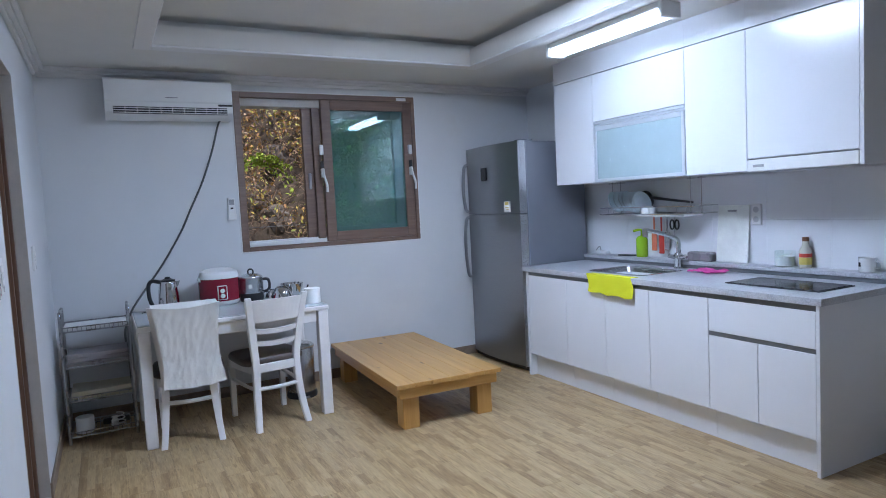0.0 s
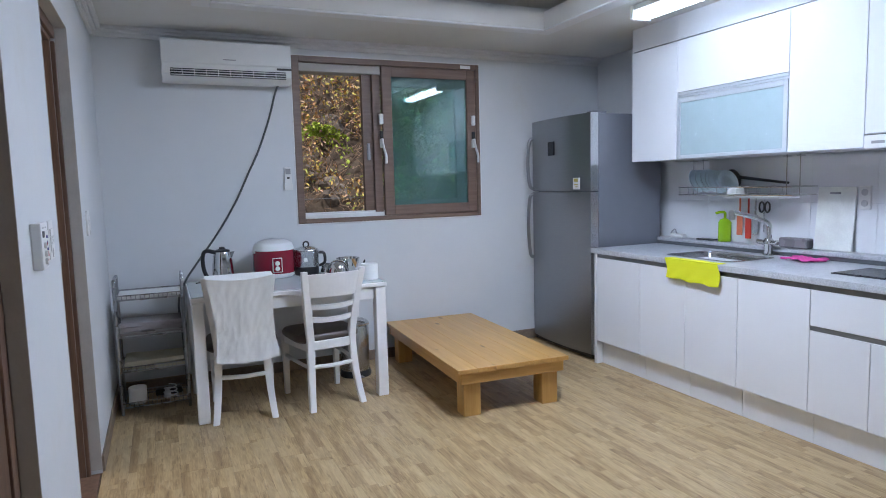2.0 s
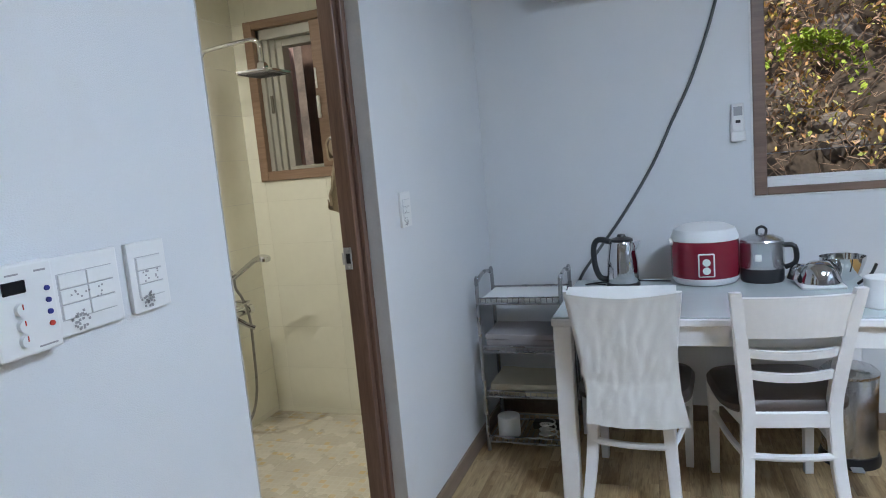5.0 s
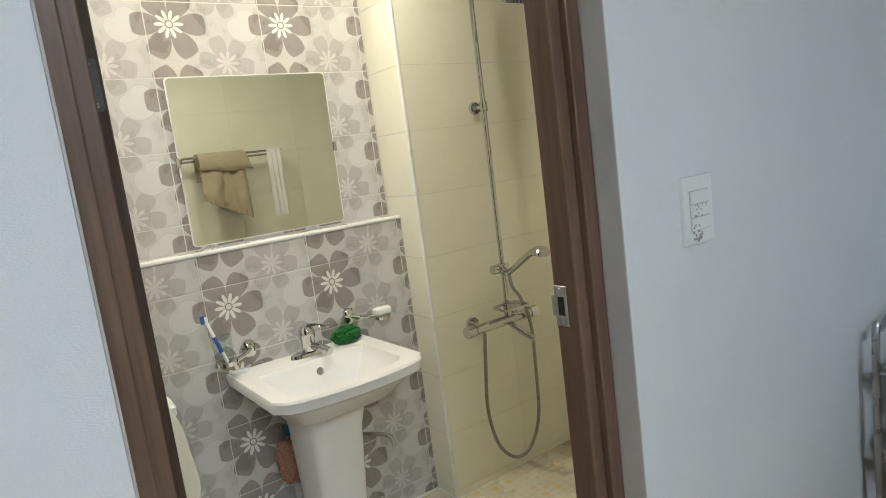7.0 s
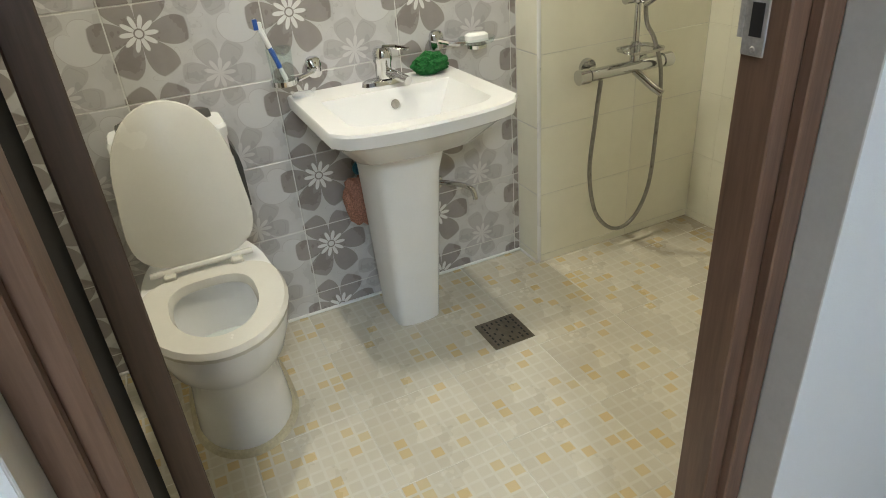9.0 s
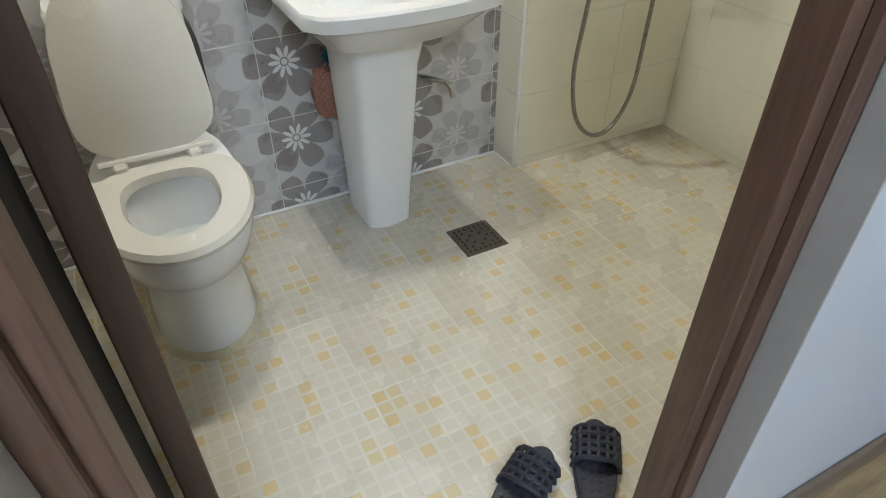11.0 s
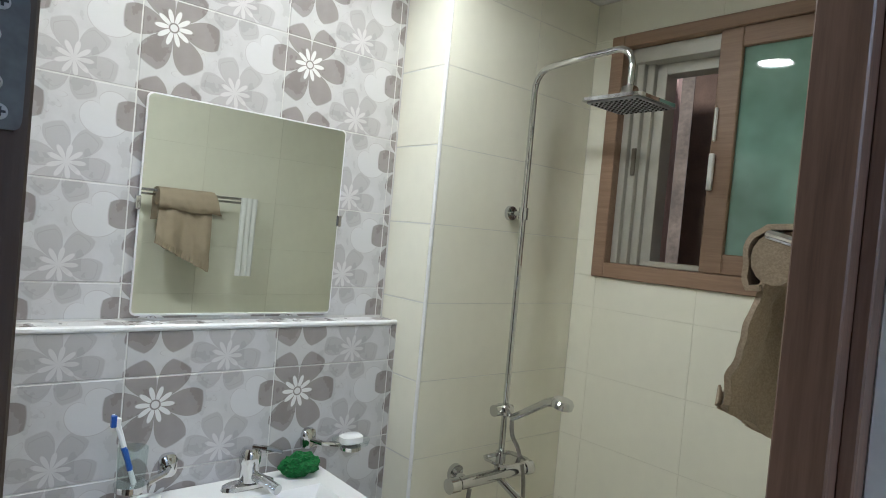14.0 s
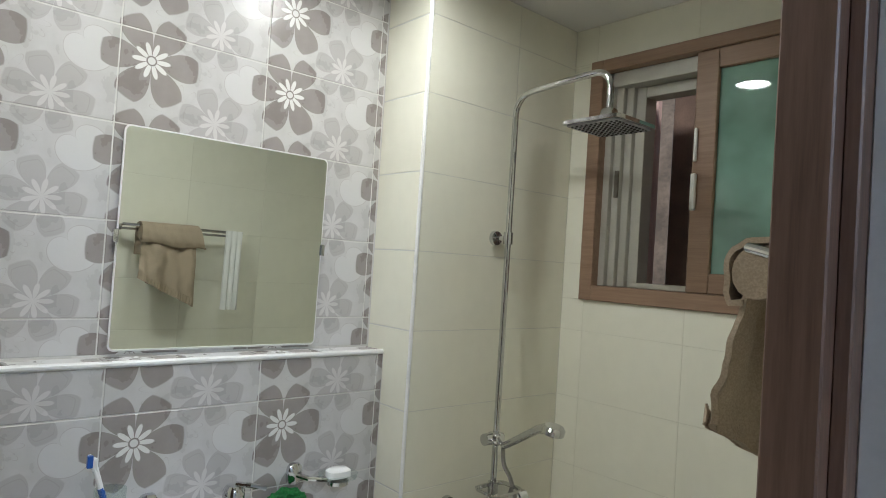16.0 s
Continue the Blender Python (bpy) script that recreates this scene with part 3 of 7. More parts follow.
# Black block put in for the shade of the gap behind the hinge.
part("door_seal", box(-0.2195, -0.1185, -2.1035, -2.0615, -0.038, 2.10, 0.003), plain("hinge_gap_black", (0.012, 0.011, 0.010), 0.95), door, "black block standing in for the dark gap behind the hinge")
lf = bmesh.new()
box(0, 0.66, -0.017, 0.017, 0.005, 2.04, 0.002, lf)
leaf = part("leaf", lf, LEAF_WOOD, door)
leaf.matrix_basis = pose(-0.2215, -2.036, 0, 0, 0, 180 + 9)
for z in (0.28, 1.523, 1.80):
    h = part("hinge", loft([[(x, 0.001 + 0.013 * math.copysign(abs(math.cos(q)) ** 0.25, math.cos(q)), z + 0.033 * math.copysign(abs(math.sin(q)) ** 0.16, math.sin(q))) for q in [k * math.pi / 16 + 0.01 for k in range(32)]] for x in (-0.0024, -0.0002)]), HINGE, leaf, "grey steel butt hinge")
    for dz, dy in ((0.026, 0.000), (0.0105, 0.003), (-0.0115, 0.001), (-0.025, -0.002)):
        s = part("screw", lathe([(0.0039, 0.0), (0.0036, 0.0008), (0.002, 0.0013), (0.0, 0.0014)], (0, 0, 0), 16), STRIKE, h, "zinc cross-head screw", True)
        s.matrix_basis = pose(-0.0024, dy, z + dz, 0, -90, 20 * dz)
        part("slot", boxes([(-0.0042, -0.0036, dy - 0.0006, dy + 0.0006, z + dz - 0.0024, z + dz + 0.0024), (-0.0042, -0.0037, dy - 0.0024, dy + 0.0024, z + dz - 0.0006, z + dz + 0.0006)]), BLACK, h)
part("knuckle", tube([(-0.006, 0.017, 1.49), (-0.006, 0.017, 1.58)], 0.006, 10), DULL_CHROME, leaf)

door2 = tagged(thing("door_2", (-0.05, -3.27, 0), "closed dark brown wood-grain room door", "door"), kind="structure")
part("frame_post", box(-0.09, -0.045, -2.89, -2.821, 0, 2.06, 0.002), DOOR_WOOD, door2)
part("frame_post", box(-0.09, -0.045, -3.719, -3.65, 0, 2.06, 0.002), DOOR_WOOD, door2)
part("frame_head", box(-0.09, -0.045, -3.719, -2.821, 2.061, 2.129, 0.002), DOOR_WOOD, door2)
part("casing", boxes([(-0.0445, 0.002, -2.8235, -2.8205, 0, 2.126), (-0.0445, 0.002, -3.7195, -3.7165, 0, 2.126), (-0.0445, 0.002, -3.716, -2.824, 2.126, 2.1295)], 0.001), CASING, door2, "greyish papered door reveal")
part("leaf", box(-0.088, -0.052, -3.649, -2.891, 0.006, 2.058, 0.002), DOOR_WOOD, door2)


# ---- kitchen window and what lies outside it ----
win = tagged(thing("window_1", (2.04, 0.05, 1.10), "brown double sliding window, one side slid open", "window"), kind="structure")
part("frame", boxes([(1.277, 1.33, -0.012, 0.17, 1.102, 2.328), (2.765, 2.798, -0.012, 0.17, 1.102, 2.328), (1.33, 2.765, -0.012, 0.17, 1.102, 1.135), (1.33, 2.765, -0.012, 0.17, 2.285, 2.328)], 0.003), FRAME_X, win)
part("sealant", boxes([(1.269, 1.2765, -0.006, -0.0005, 1.094, 2.336), (2.7985, 2.806, -0.006, -0.0005, 1.094, 2.336), (1.2765, 2.7985, -0.006, -0.0005, 1.094, 1.1015), (1.2765, 2.7985, -0.006, -0.0005, 2.3285, 2.336)], 0.001), EDGE_TRIM, win, "thin white sealant line")
part("track", boxes([(1.33, 2.765, 0.03, 0.17, 1.135, 1.165), (1.33, 2.765, 0.05, 0.062, 1.165, 1.178), (1.33, 2.765, 0.11, 0.122, 1.165, 1.178)], 0.001), EDGE_TRIM, win, "white sill track")
part("top_track", box(1.33, 2.765, 0.03, 0.17, 2.225, 2.285, 0.002), CASING, win)


def sash(x0, x1, z0, z1, y0, y1, stile, glass, parent):
    s = part("sash", boxes([(x0, x0 + stile, y0, y1, z0, z1), (x1 - stile, x1, y0, y1, z0, z1), (x0 + stile, x1 - stile, y0, y1, z0, z0 + stile), (x0 + stile, x1 - stile, y0, y1, z1 - stile, z1)], 0.003), FRAME_X, parent)
    p = part("pane", box(x0 + stile - 0.005, x1 - stile + 0.005, (y0 + y1) / 2 - 0.003, (y0 + y1) / 2 + 0.003, z0 + stile - 0.005, z1 - stile + 0.005), glass, s, "teal tinted glass pane")
    p.visible_shadow = False
    return s


inner = sash(1.962, 2.764, 1.137, 2.284, -0.004, 0.034, 0.078, TEAL_PANE, win)
outer = sash(1.82, 2.70, 1.166, 2.224, 0.07, 0.11, 0.085, CLEAR, win)
part("stile", box(1.895, 1.960, 0.036, 0.066, 1.166, 2.224, 0.003), FRAME_X, win)
for x in (1.943, 2.735):
    h = part("handle", boxes([(x - 0.016, x + 0.016, -0.03, -0.005, 1.84, 1.92), (x - 0.014, x + 0.014, -0.032, -0.005, 1.66, 1.73)], 0.004), WHITE_PLASTIC, win, "white lever window handle")
    part("lever", tube([(x, -0.03, 1.73), (x + 0.004, -0.05, 1.66), (x + 0.02, -0.055, 1.60), (x + 0.022, -0.05, 1.54)], 0.010, 8, None, 4), WHITE_PLASTIC, h)
    part("lock", box(x - 0.012, x + 0.012, -0.028, -0.005, 1.73, 1.79, 0.003), BLACK, h)
part("pull", box(1.848, 1.872, 0.055, 0.072, 1.57, 1.70, 0.005), GREY_PLASTIC, win)
part("sticker", box(2.63, 2.72, -0.0145, -0.0125, 2.292, 2.318), PAPER, win, "small white paper sticker")

bank = sheet(lambda u, v: (-3 + 11 * u, 0.95 + 1.9 * v + 0.22 * noise.noise((u * 22, v * 9, 0)), -0.4 + 5.6 * v + 0.3 * noise.noise((u * 18, v * 11, 5))), 60, 36)
setting("ground", bank, SOIL, "steep dark earth bank outside the window", "ground", True)


def leaf_cloud(name, material, count, pick, size, label):
    rnd = random.Random(name)
    vs, fs = [], []
    for _ in range(count):
        c = Vector(pick(rnd))
        r = Euler((rnd.uniform(-1.2, 1.2), rnd.uniform(-1.2, 1.2), rnd.uniform(0, 6.3))).to_matrix()
        s = size * rnd.uniform(0.5, 1.5)
        k = len(vs)
        for p in ((-1, 0, 0), (-0.35, 0.42, 0.12), (0.45, 0.36, 0.1), (1, 0, -0.1), (0.45, -0.36, 0.1), (-0.35, -0.42, 0.12)):
            vs.append(c + r @ (Vector(p) * s))
        fs += [(k, k + 1, k + 4, k + 5), (k + 1, k + 2, k + 3, k + 4)]
    me = bpy.data.meshes.new(name)
    me.from_pydata(vs, [], fs)
    me.materials.append(material)
    return tagged(new(name, me), label, "foliage", "", "stuff")


def on_bank(rnd, x0, x1, z0, z1, lift):
    z = rnd.uniform(z0, z1)
    return rnd.uniform(x0, x1), 0.95 + 1.9 * (z + 0.4) / 5.6 - rnd.uniform(0, lift), z


def patchy(rnd, x0, x1, z0, z1, lift):
    """A spot on the bank, thick above and in clumps lower down."""
    while True:
        p = on_bank(rnd, x0, x1, z0, z1, lift)
        if noise.noise((p[0] * 2.6, p[2] * 2.6, 1.5)) + 0.45 * (p[2] - 1.95) > rnd.uniform(-0.45, 0.25):
            return p


ROCK = plain("grey_bank_rock", (0.17, 0.15, 0.135), 0.9, vary=0.4, scale=8, grain=50, bump=0.8)
for k, (x, z, r) in enumerate(((1.60, 1.50, 0.26), (2.0, 1.95, 0.22), (1.35, 1.85, 0.20), (1.95, 1.30, 0.24), (1.72, 2.42, 0.24))):
    rk_ = bmesh.new()
    bmesh.ops.create_icosphere(rk_, subdivisions=3, radius=1)
    for v in rk_.verts:
        d = v.co.copy()
        f = r * (1 + 0.35 * noise.noise(d * 1.6 + Vector((k, 0, 0))) + 0.16 * noise.noise(d * 5))
        v.co = (x + 1.15 * f * d.x, 1.05 + 1.9 * (z + 0.4) / 5.6 + 0.7 * f * d.y, z + 0.8 * f * d.z)
    tagged(part("rock", rk_, ROCK), "rough grey-brown rock bedded in the bank", "rock", "rocks in the bank")
leaf_cloud("autumn_shrub", LEAVES, 13000, lambda r: patchy(r, 0.9, 3.4, 0.2, 3.6, 0.40), 0.019, "brown and yellow autumn leaves on the bank")
leaf_cloud("green_shrub", GREEN_LEAVES, 5200, lambda r: on_bank(r, 2.35, 5.2, 0.4, 3.6, 0.45), 0.026, "dense green shrub on the bank")


def fern(rnd):
    k = rnd.randrange(7)
    t = rnd.random()
    a = -0.5 + 0.55 * k
    return 1.72 + 0.30 * t * math.cos(a) + rnd.uniform(-0.03, 0.03), 1.15 - 0.1 * t, 1.86 + 0.26 * t * math.sin(a) - 0.22 * t * t + rnd.uniform(-0.02, 0.02)


leaf_cloud("fern", FERN, 420, fern, 0.020, "bright yellow-green fern sprig")
stems = bmesh.new()
rnd = random.Random(4)
for _ in range(260):
    x, z = rnd.uniform(1.1, 2.6), rnd.uniform(0.8, 2.9)
    y = 0.95 + 1.9 * (z + 0.4) / 5.6 - 0.12
    p = Vector((x, y, z))
    pts = [p]
    for _ in range(4):
        p = p + Vector((rnd.uniform(-0.11, 0.11), rnd.uniform(-0.08, 0.03), rnd.uniform(-0.04, 0.13)))
        pts.append(p)
    tube(pts, [0.0045, 0.004, 0.0035, 0.0025, 0.0015], 5, stems)
tagged(part("twigs", stems, BARK), "tangled bare twigs on the bank", "branches", "", "stuff")
tagged(part("wire", tube([(1.0, 0.62, 1.27), (2.0, 0.62, 1.275), (3.4, 0.62, 1.29)], 0.003, 6, None, 6), GREY_PLASTIC), "thin pale wire strung outside the window", "wire")
for x in (0.98, 3.42):
    tagged(part("post", lathe([(0.02, -0.5), (0.02, 1.36), (0.012, 1.38)], (x, 0.62, 0), 10), GREY_PLASTIC), "thin grey post holding a wire", "post", "wire posts")


# ---- bathroom shell ----
setting("wall_bath_west", boxes([(-1.95, -1.6315, -2.5, 0.22, -0.2, 2.5), (-1.6315, -1.5365, -2.5, -0.79, -0.2, 1.1615), (-1.6315, -1.4014, -0.7948, 0.0, -0.2, 2.5)]), GROUT, "tiled bathroom wall with a ledge and a boxed pier", "wall")
bw = bpy.data.objects["wall_bath_west"]
setting("wall_bath_north", boxes([(-1.4013, -1.317, -0.0628, 0.22, -0.2, 2.5), (-0.50, -0.021, -0.0628, 0.22, -0.2, 2.5), (-1.317, -0.50, -0.0628, 0.22, -0.2, 1.356), (-1.317, -0.50, -0.0628, 0.22, 2.25, 2.5)]), BEIGE_GROUT, "beige tiled bathroom wall with a window", "wall")
bn = bpy.data.objects["wall_bath_north"]
setting("wall_bath_south", box(-1.631, -0.09, -2.5, -2.4236, -0.2, 2.5), BEIGE_GROUT, "beige tiled bathroom end wall", "wall")
bs = bpy.data.objects["wall_bath_south"]
be = setting("wall_bath_east", boxes([(-0.1030, -0.0905, -2.4235, -2.106, -0.1, 2.44), (-0.1030, -0.0905, -1.316, -0.063, -0.1, 2.44), (-0.1030, -0.0905, -2.106, -1.316, 2.131, 2.44)]), BEIGE_GROUT, "beige tiled inner face of the doorway wall", "wall")
setting("ceiling_bath", box(-1.631, -0.1032, -2.4234, -0.063, 2.39, 2.44), CEIL, "smooth pale bathroom ceiling", "ceiling")
bf = setting("floor_bath", box(-1.536, -0.0, -2.4234, -0.063, -0.25, -0.0412), FLOOR_GROUT, "beige mosaic-print bathroom floor, damp and stained", "floor")
setting("trim_ledge", box(-1.548, -1.531, -2.43, -0.797, 1.152, 1.166, 0.004), EDGE_TRIM, "white plastic edge along the tiled ledge", "trim")
setting("trim_pier", box(-1.408, -1.396, -0.800, -0.788, -0.04, 2.389, 0.004), EDGE_TRIM, "white plastic corner trim on the pier", "trim")
setting("trim_bath_floor", boxes([(-1.5345, -1.522, -2.42, -0.80, -0.0395, -0.032), (-1.522, -1.40, -0.806, -0.797, -0.0395, -0.032)], 0.002), EDGE_TRIM, "white sealant along the wall foot", "trim")

# bathroom window
bwin = tagged(thing("window_2", (-0.9, -0.03, 1.356), "light brown sliding bathroom window, partly open", "window"), kind="structure")
part("frame", boxes([(-1.316, -1.262, -0.078, 0.10, 1.357, 2.249), (-0.54, -0.501, -0.078, 0.10, 1.357, 2.249), (-1.262, -0.54, -0.078, 0.10, 1.357, 1.412), (-1.262, -0.54, -0.078, 0.10, 2.205, 2.249)], 0.003), BATH_FRAME, bwin)
part("track", boxes([(-1.262, -1.235, -0.04, 0.09, 1.413, 2.204), (-1.235, -1.205, -0.02, 0.09, 1.413, 2.204), (-1.205, -1.175, 0.0, 0.09, 1.413, 2.204), (-1.175, -1.135, 0.02, 0.09, 1.413, 2.204), (-1.262, -0.90, -0.04, 0.09, 2.15, 2.204), (-1.135, -0.90, 0.02, 0.09, 2.11, 2.15), (-1.135, -0.90, -0.02, 0.09, 1.413, 1.432)], 0.002), GREY_ALU, bwin, "grey aluminium sliding tracks")
part("latch", box(-1.222, -1.205, -0.028, -0.019, 1.74, 1.84, 0.002), DRAIN, bwin)
bsash = part("sash", boxes([(-0.90, -0.825, -0.068, -0.03, 1.413, 2.204), (-0.61, -0.542, -0.068, -0.03, 1.413, 2.204), (-0.825, -0.61, -0.068, -0.03, 1.413, 1.478), (-0.825, -0.61, -0.068, -0.03, 2.14, 2.204)], 0.003), BATH_FRAME, bwin)
part("pane", box(-0.828, -0.607, -0.052, -0.046, 1.475, 2.143), GREEN_PANE, bsash, "misted green glass pane")
part("handle", boxes([(-0.895, -0.878, -0.084, -0.069, 1.68, 1.80), (-0.892, -0.882, -0.08, -0.069, 1.84, 1.95)], 0.003), WHITE_PLASTIC, bsash, "white plastic sash handle")
for i in range(14):
    x = -1.70 + 0.12 * i
    b = boxes([(x, x + 0.048, 0.36, 0.40, 0.9, 2.75)], 0.006) if i % 2 else boxes([(x - 0.02, x + 0.10, 0.40, 0.43, 0.9, 2.75)], 0.004)
    tagged(part("fence_board", b, SHUTTER_PINK if i % 2 else SHUTTER), "pinkish outer fence board" if i % 2 else "dark brown outer fence board", "fence board", "outer fence boards")
tagged(part("fence_footing", box(-2.1, 0.2, 0.32, 0.47, -0.3, 0.899), SOIL), "rough wall under the fence boards", "wall", "", "structure")

# bathroom ceiling lamps
for x, y in ((-1.00, -1.66), (-1.16, -1.05)):
    l = thing("ceiling_lamp", (x, y, 2.388), "round white glowing bathroom ceiling light", "lamp", "bathroom lamps")
    part("rim", lathe([(0.0715, 2.3895), (0.0725, 2.380), (0.076, 2.377), (0.083, 2.379), (0.086, 2.3895)], (x, y, 0), 32), WHITE_PLASTIC, l, "", True)
    part("diffuser", lathe([(0.0, 2.3865), (0.071, 2.3865), (0.071, 2.3895)], (x, y, 0), 32), BATH_GLOW if y < -1.3 else SPOT_GLOW, l, "glowing diffuser", True)


# ---- kitchen run ----
FX, UX, CZ = 3.266, 3.549, 0.868


def unit(name, y0, y1, fronts, label):
    u = thing(name, (3.62, (y0 + y1) / 2, 0), label, "cabinet", "base cabinets")
    part("body", box(FX + 0.019, 3.985, y0 + 0.001, y1 - 0.001, 0.172, 0.832), CARCASS, u)
    part("plinth", box(FX + 0.055, FX + 0.072, y0 + 0.001, y1 - 0.001, 0, 0.171, 0.001), LAMINATE, u)
    part("handle_channel", box(FX + 0.004, FX + 0.0185, y0 + 0.001, y1 - 0.001, 0.797, 0.832), CHANNEL, u, "dark recessed handle channel")
    for a, b, z0, z1, n in fronts:
        part(n, box(FX, FX + 0.018, a + 0.0015, b - 0.0015, z0, z1, 0.0015), LAMINATE, u)
    return u


ys = [-0.945, -1.405, -1.815, -2.207, -2.645]
for a, b in zip(ys, ys[1:]):
    unit("base_cabinet", b, a, [(b, a, 0.178, 0.803, "door")], "white gloss base cabinet under the worktop")
u = unit("drawer_cabinet", -3.255, -2.645, [(-3.255, -2.645, 0.622, 0.803, "drawer"), (-2.948, -2.645, 0.178, 0.597, "door"), (-3.255, -2.948, 0.178, 0.597, "door")], "white gloss cabinet with a drawer over two doors")
part("drawer_channel", box(FX + 0.004, FX + 0.0185, -3.254, -2.646, 0.598, 0.621), CHANNEL, u, "dark recessed handle channel")
tagged(part("end_panel", box(FX - 0.002, 3.985, -3.275, -3.2565, 0, 0.832, 0.0015), LAMINATE), "white gloss panel closing the base cabinets", "panel", "end panels")
tagged(part("end_panel", box(FX - 0.002, 3.985, -0.944, -0.916, 0, 0.832, 0.0015), LAMINATE), "white gloss panel beside the fridge", "panel", "end panels")

SX0, SX1, SY0, SY1 = 3.375, 3.76, -2.05, -1.53
wk = thing("worktop", (3.62, -2.1, 0.833), "grey speckled worktop with a raised back ledge", "worktop")
part("slab", boxes([(3.25, SX0, -3.292, -0.90, 0.833, CZ), (SX1, 3.998, -3.292, -0.90, 0.833, CZ), (SX0, SX1, SY1, -0.90, 0.833, CZ), (SX0, SX1, -3.292, SY0, 0.833, CZ)], 0.0), STONE, wk)
part("front_edge", box(3.246, 3.2505, -3.294, -0.898, 0.834, CZ - 0.001, 0.0015), STONE, wk)
part("ledge", box(3.875, 3.998, -3.292, -0.90, 0.893, 0.918, 0.004), STONE, wk)
part("ledge_riser", box(3.885, 3.998, -3.290, -0.902, CZ + 0.0005, 0.8925), CHANNEL, wk, "dark grey riser under the ledge")
sk = thing("sink", ((SX0 + SX1) / 2, (SY0 + SY1) / 2, 0.70), "stainless steel sink set into the worktop", "sink")
cx, cy = (SX0 + SX1) / 2, (SY0 + SY1) / 2
a, b = (SX1 - SX0) / 2, (SY1 - SY0) / 2
part("bowl", loft([squircle(cx, cy, CZ + 0.003, a + 0.012, b + 0.012, 9), squircle(cx, cy, CZ + 0.005, a - 0.002, b - 0.002, 9), squircle(cx, cy, CZ - 0.02, a - 0.02, b - 0.02, 8), squircle(cx, cy, 0.715, a - 0.03, b - 0.03, 7), squircle(cx, cy, 0.705, a - 0.06, b - 0.06, 6)], None, False), STEEL, sk, "", True)
part("bowl_floor", loft([squircle(cx, cy, 0.7045, a - 0.058, b - 0.058, 6), squircle(cx, cy, 0.700, a - 0.058, b - 0.058, 6)]), STEEL, sk)
part("strainer", lathe([(0.055, 0.706), (0.05, 0.712), (0.03, 0.709), (0.0, 0.708)], (cx, cy, 0), 24), CHROME, sk, "", True)

fc = thing("faucet", (3.84, -1.93, CZ), "chrome swan-neck mixer tap on the worktop", "faucet")
part("base", lathe([(0.032, 0), (0.032, 0.006), (0.026, 0.012), (0.026, 0.06), (0.03, 0.07), (0.03, 0.095), (0.02, 0.11)], (3.84, -1.93, CZ), 20), CHROME, fc, "", True)
part("spout", tube([(3.84, -1.935, 0.97), (3.84, -1.935, 1.045), (3.825, -1.925, 1.078), (3.79, -1.89, 1.10), (3.74, -1.83, 1.125), (3.70, -1.785, 1.14)], 0.015, 12, None, 5), CHROME, fc, "", True)
part("aerator", lathe([(0.017, -0.04), (0.020, 0), (0.019, 0.016), (0.01, 0.022)], (3.692, -1.775, 1.133), 16), DULL_CHROME, fc, "", True)
for dy in (-0.075, 0.075):
    part("handle", tube([(3.84, -1.93, 0.945), (3.835, -1.93 + dy * 0.6, 0.95), (3.83, -1.93 + dy, 0.955)], 0.016, 10), CHROME, fc, "", True)

hob = thing("hob", (3.575, -2.905, CZ), "black glass induction hob set on the worktop", "hob")
part("glass", box(3.43, 3.72, -3.17, -2.64, CZ + 0.0005, CZ + 0.008, 0.003), HOB_GLASS, hob)
part("frame", boxes([(3.424, 3.43, -3.176, -2.634, CZ + 0.0005, CZ + 0.006), (3.72, 3.726, -3.176, -2.634, CZ + 0.0005, CZ + 0.006), (3.43, 3.72, -3.176, -3.17, CZ + 0.0005, CZ + 0.006), (3.43, 3.72, -2.64, -2.634, CZ + 0.0005, CZ + 0.006)], 0.001), BLACK, hob)


def upper(name, y0, y1, z0, label):
    u = thing(name, (3.77, (y0 + y1) / 2, z0), label, "cabinet", "wall cabinets")
    part("body", box(UX + 0.019, 3.998, y0 + 0.001, y1 - 0.001, z0 + 0.002, 2.275), CARCASS, u)
    part("filler", box(UX + 0.002, 3.998, y0 + 0.0005, y1 - 0.0005, 2.279, 2.4385), LAMINATE, u)
    return u


def front(u, y0, y1, z0, z1):
    return part("door", box(UX, UX + 0.018, y0 + 0.0015, y1 - 0.0015, z0, z1, 0.0015), LAMINATE, u)


u = upper("wall_cabinet", -1.435, -0.99, 1.495, "white gloss wall cabinet beside the fridge")
front(u, -1.435, -0.99, 1.495, 2.272)
u = upper("wall_cabinet", -2.27, -1.435, 1.495, "white wall cabinet with a frosted glass flap")
front(u, -2.27, -1.435, 1.935, 2.272)
part("handle_rail", boxes([(UX + 0.001, UX + 0.018, -2.268, -1.437, 1.915, 1.932), (UX + 0.006, UX + 0.018, -2.268, -1.437, 1.90, 1.914)], 0.001), PALE_ALU, u, "pale aluminium rail above the flap")
fl = part("flap", boxes([(UX, UX + 0.018, -2.266, -2.238, 1.497, 1.895), (UX, UX + 0.018, -1.467, -1.439, 1.497, 1.895), (UX, UX + 0.018, -2.238, -1.467, 1.497, 1.52), (UX, UX + 0.018, -2.238, -1.467, 1.865, 1.895)], 0.001), PALE_ALU, u, "pale aluminium framed flap")
part("pane", box(UX + 0.004, UX + 0.012, -2.239, -1.466, 1.519, 1.866), FROST, fl, "frosted blue-green glass")
u = upper("wall_cabinet", -2.695, -2.27, 1.495, "tall white gloss wall cabinet")
front(u, -2.695, -2.27, 1.495, 2.272)
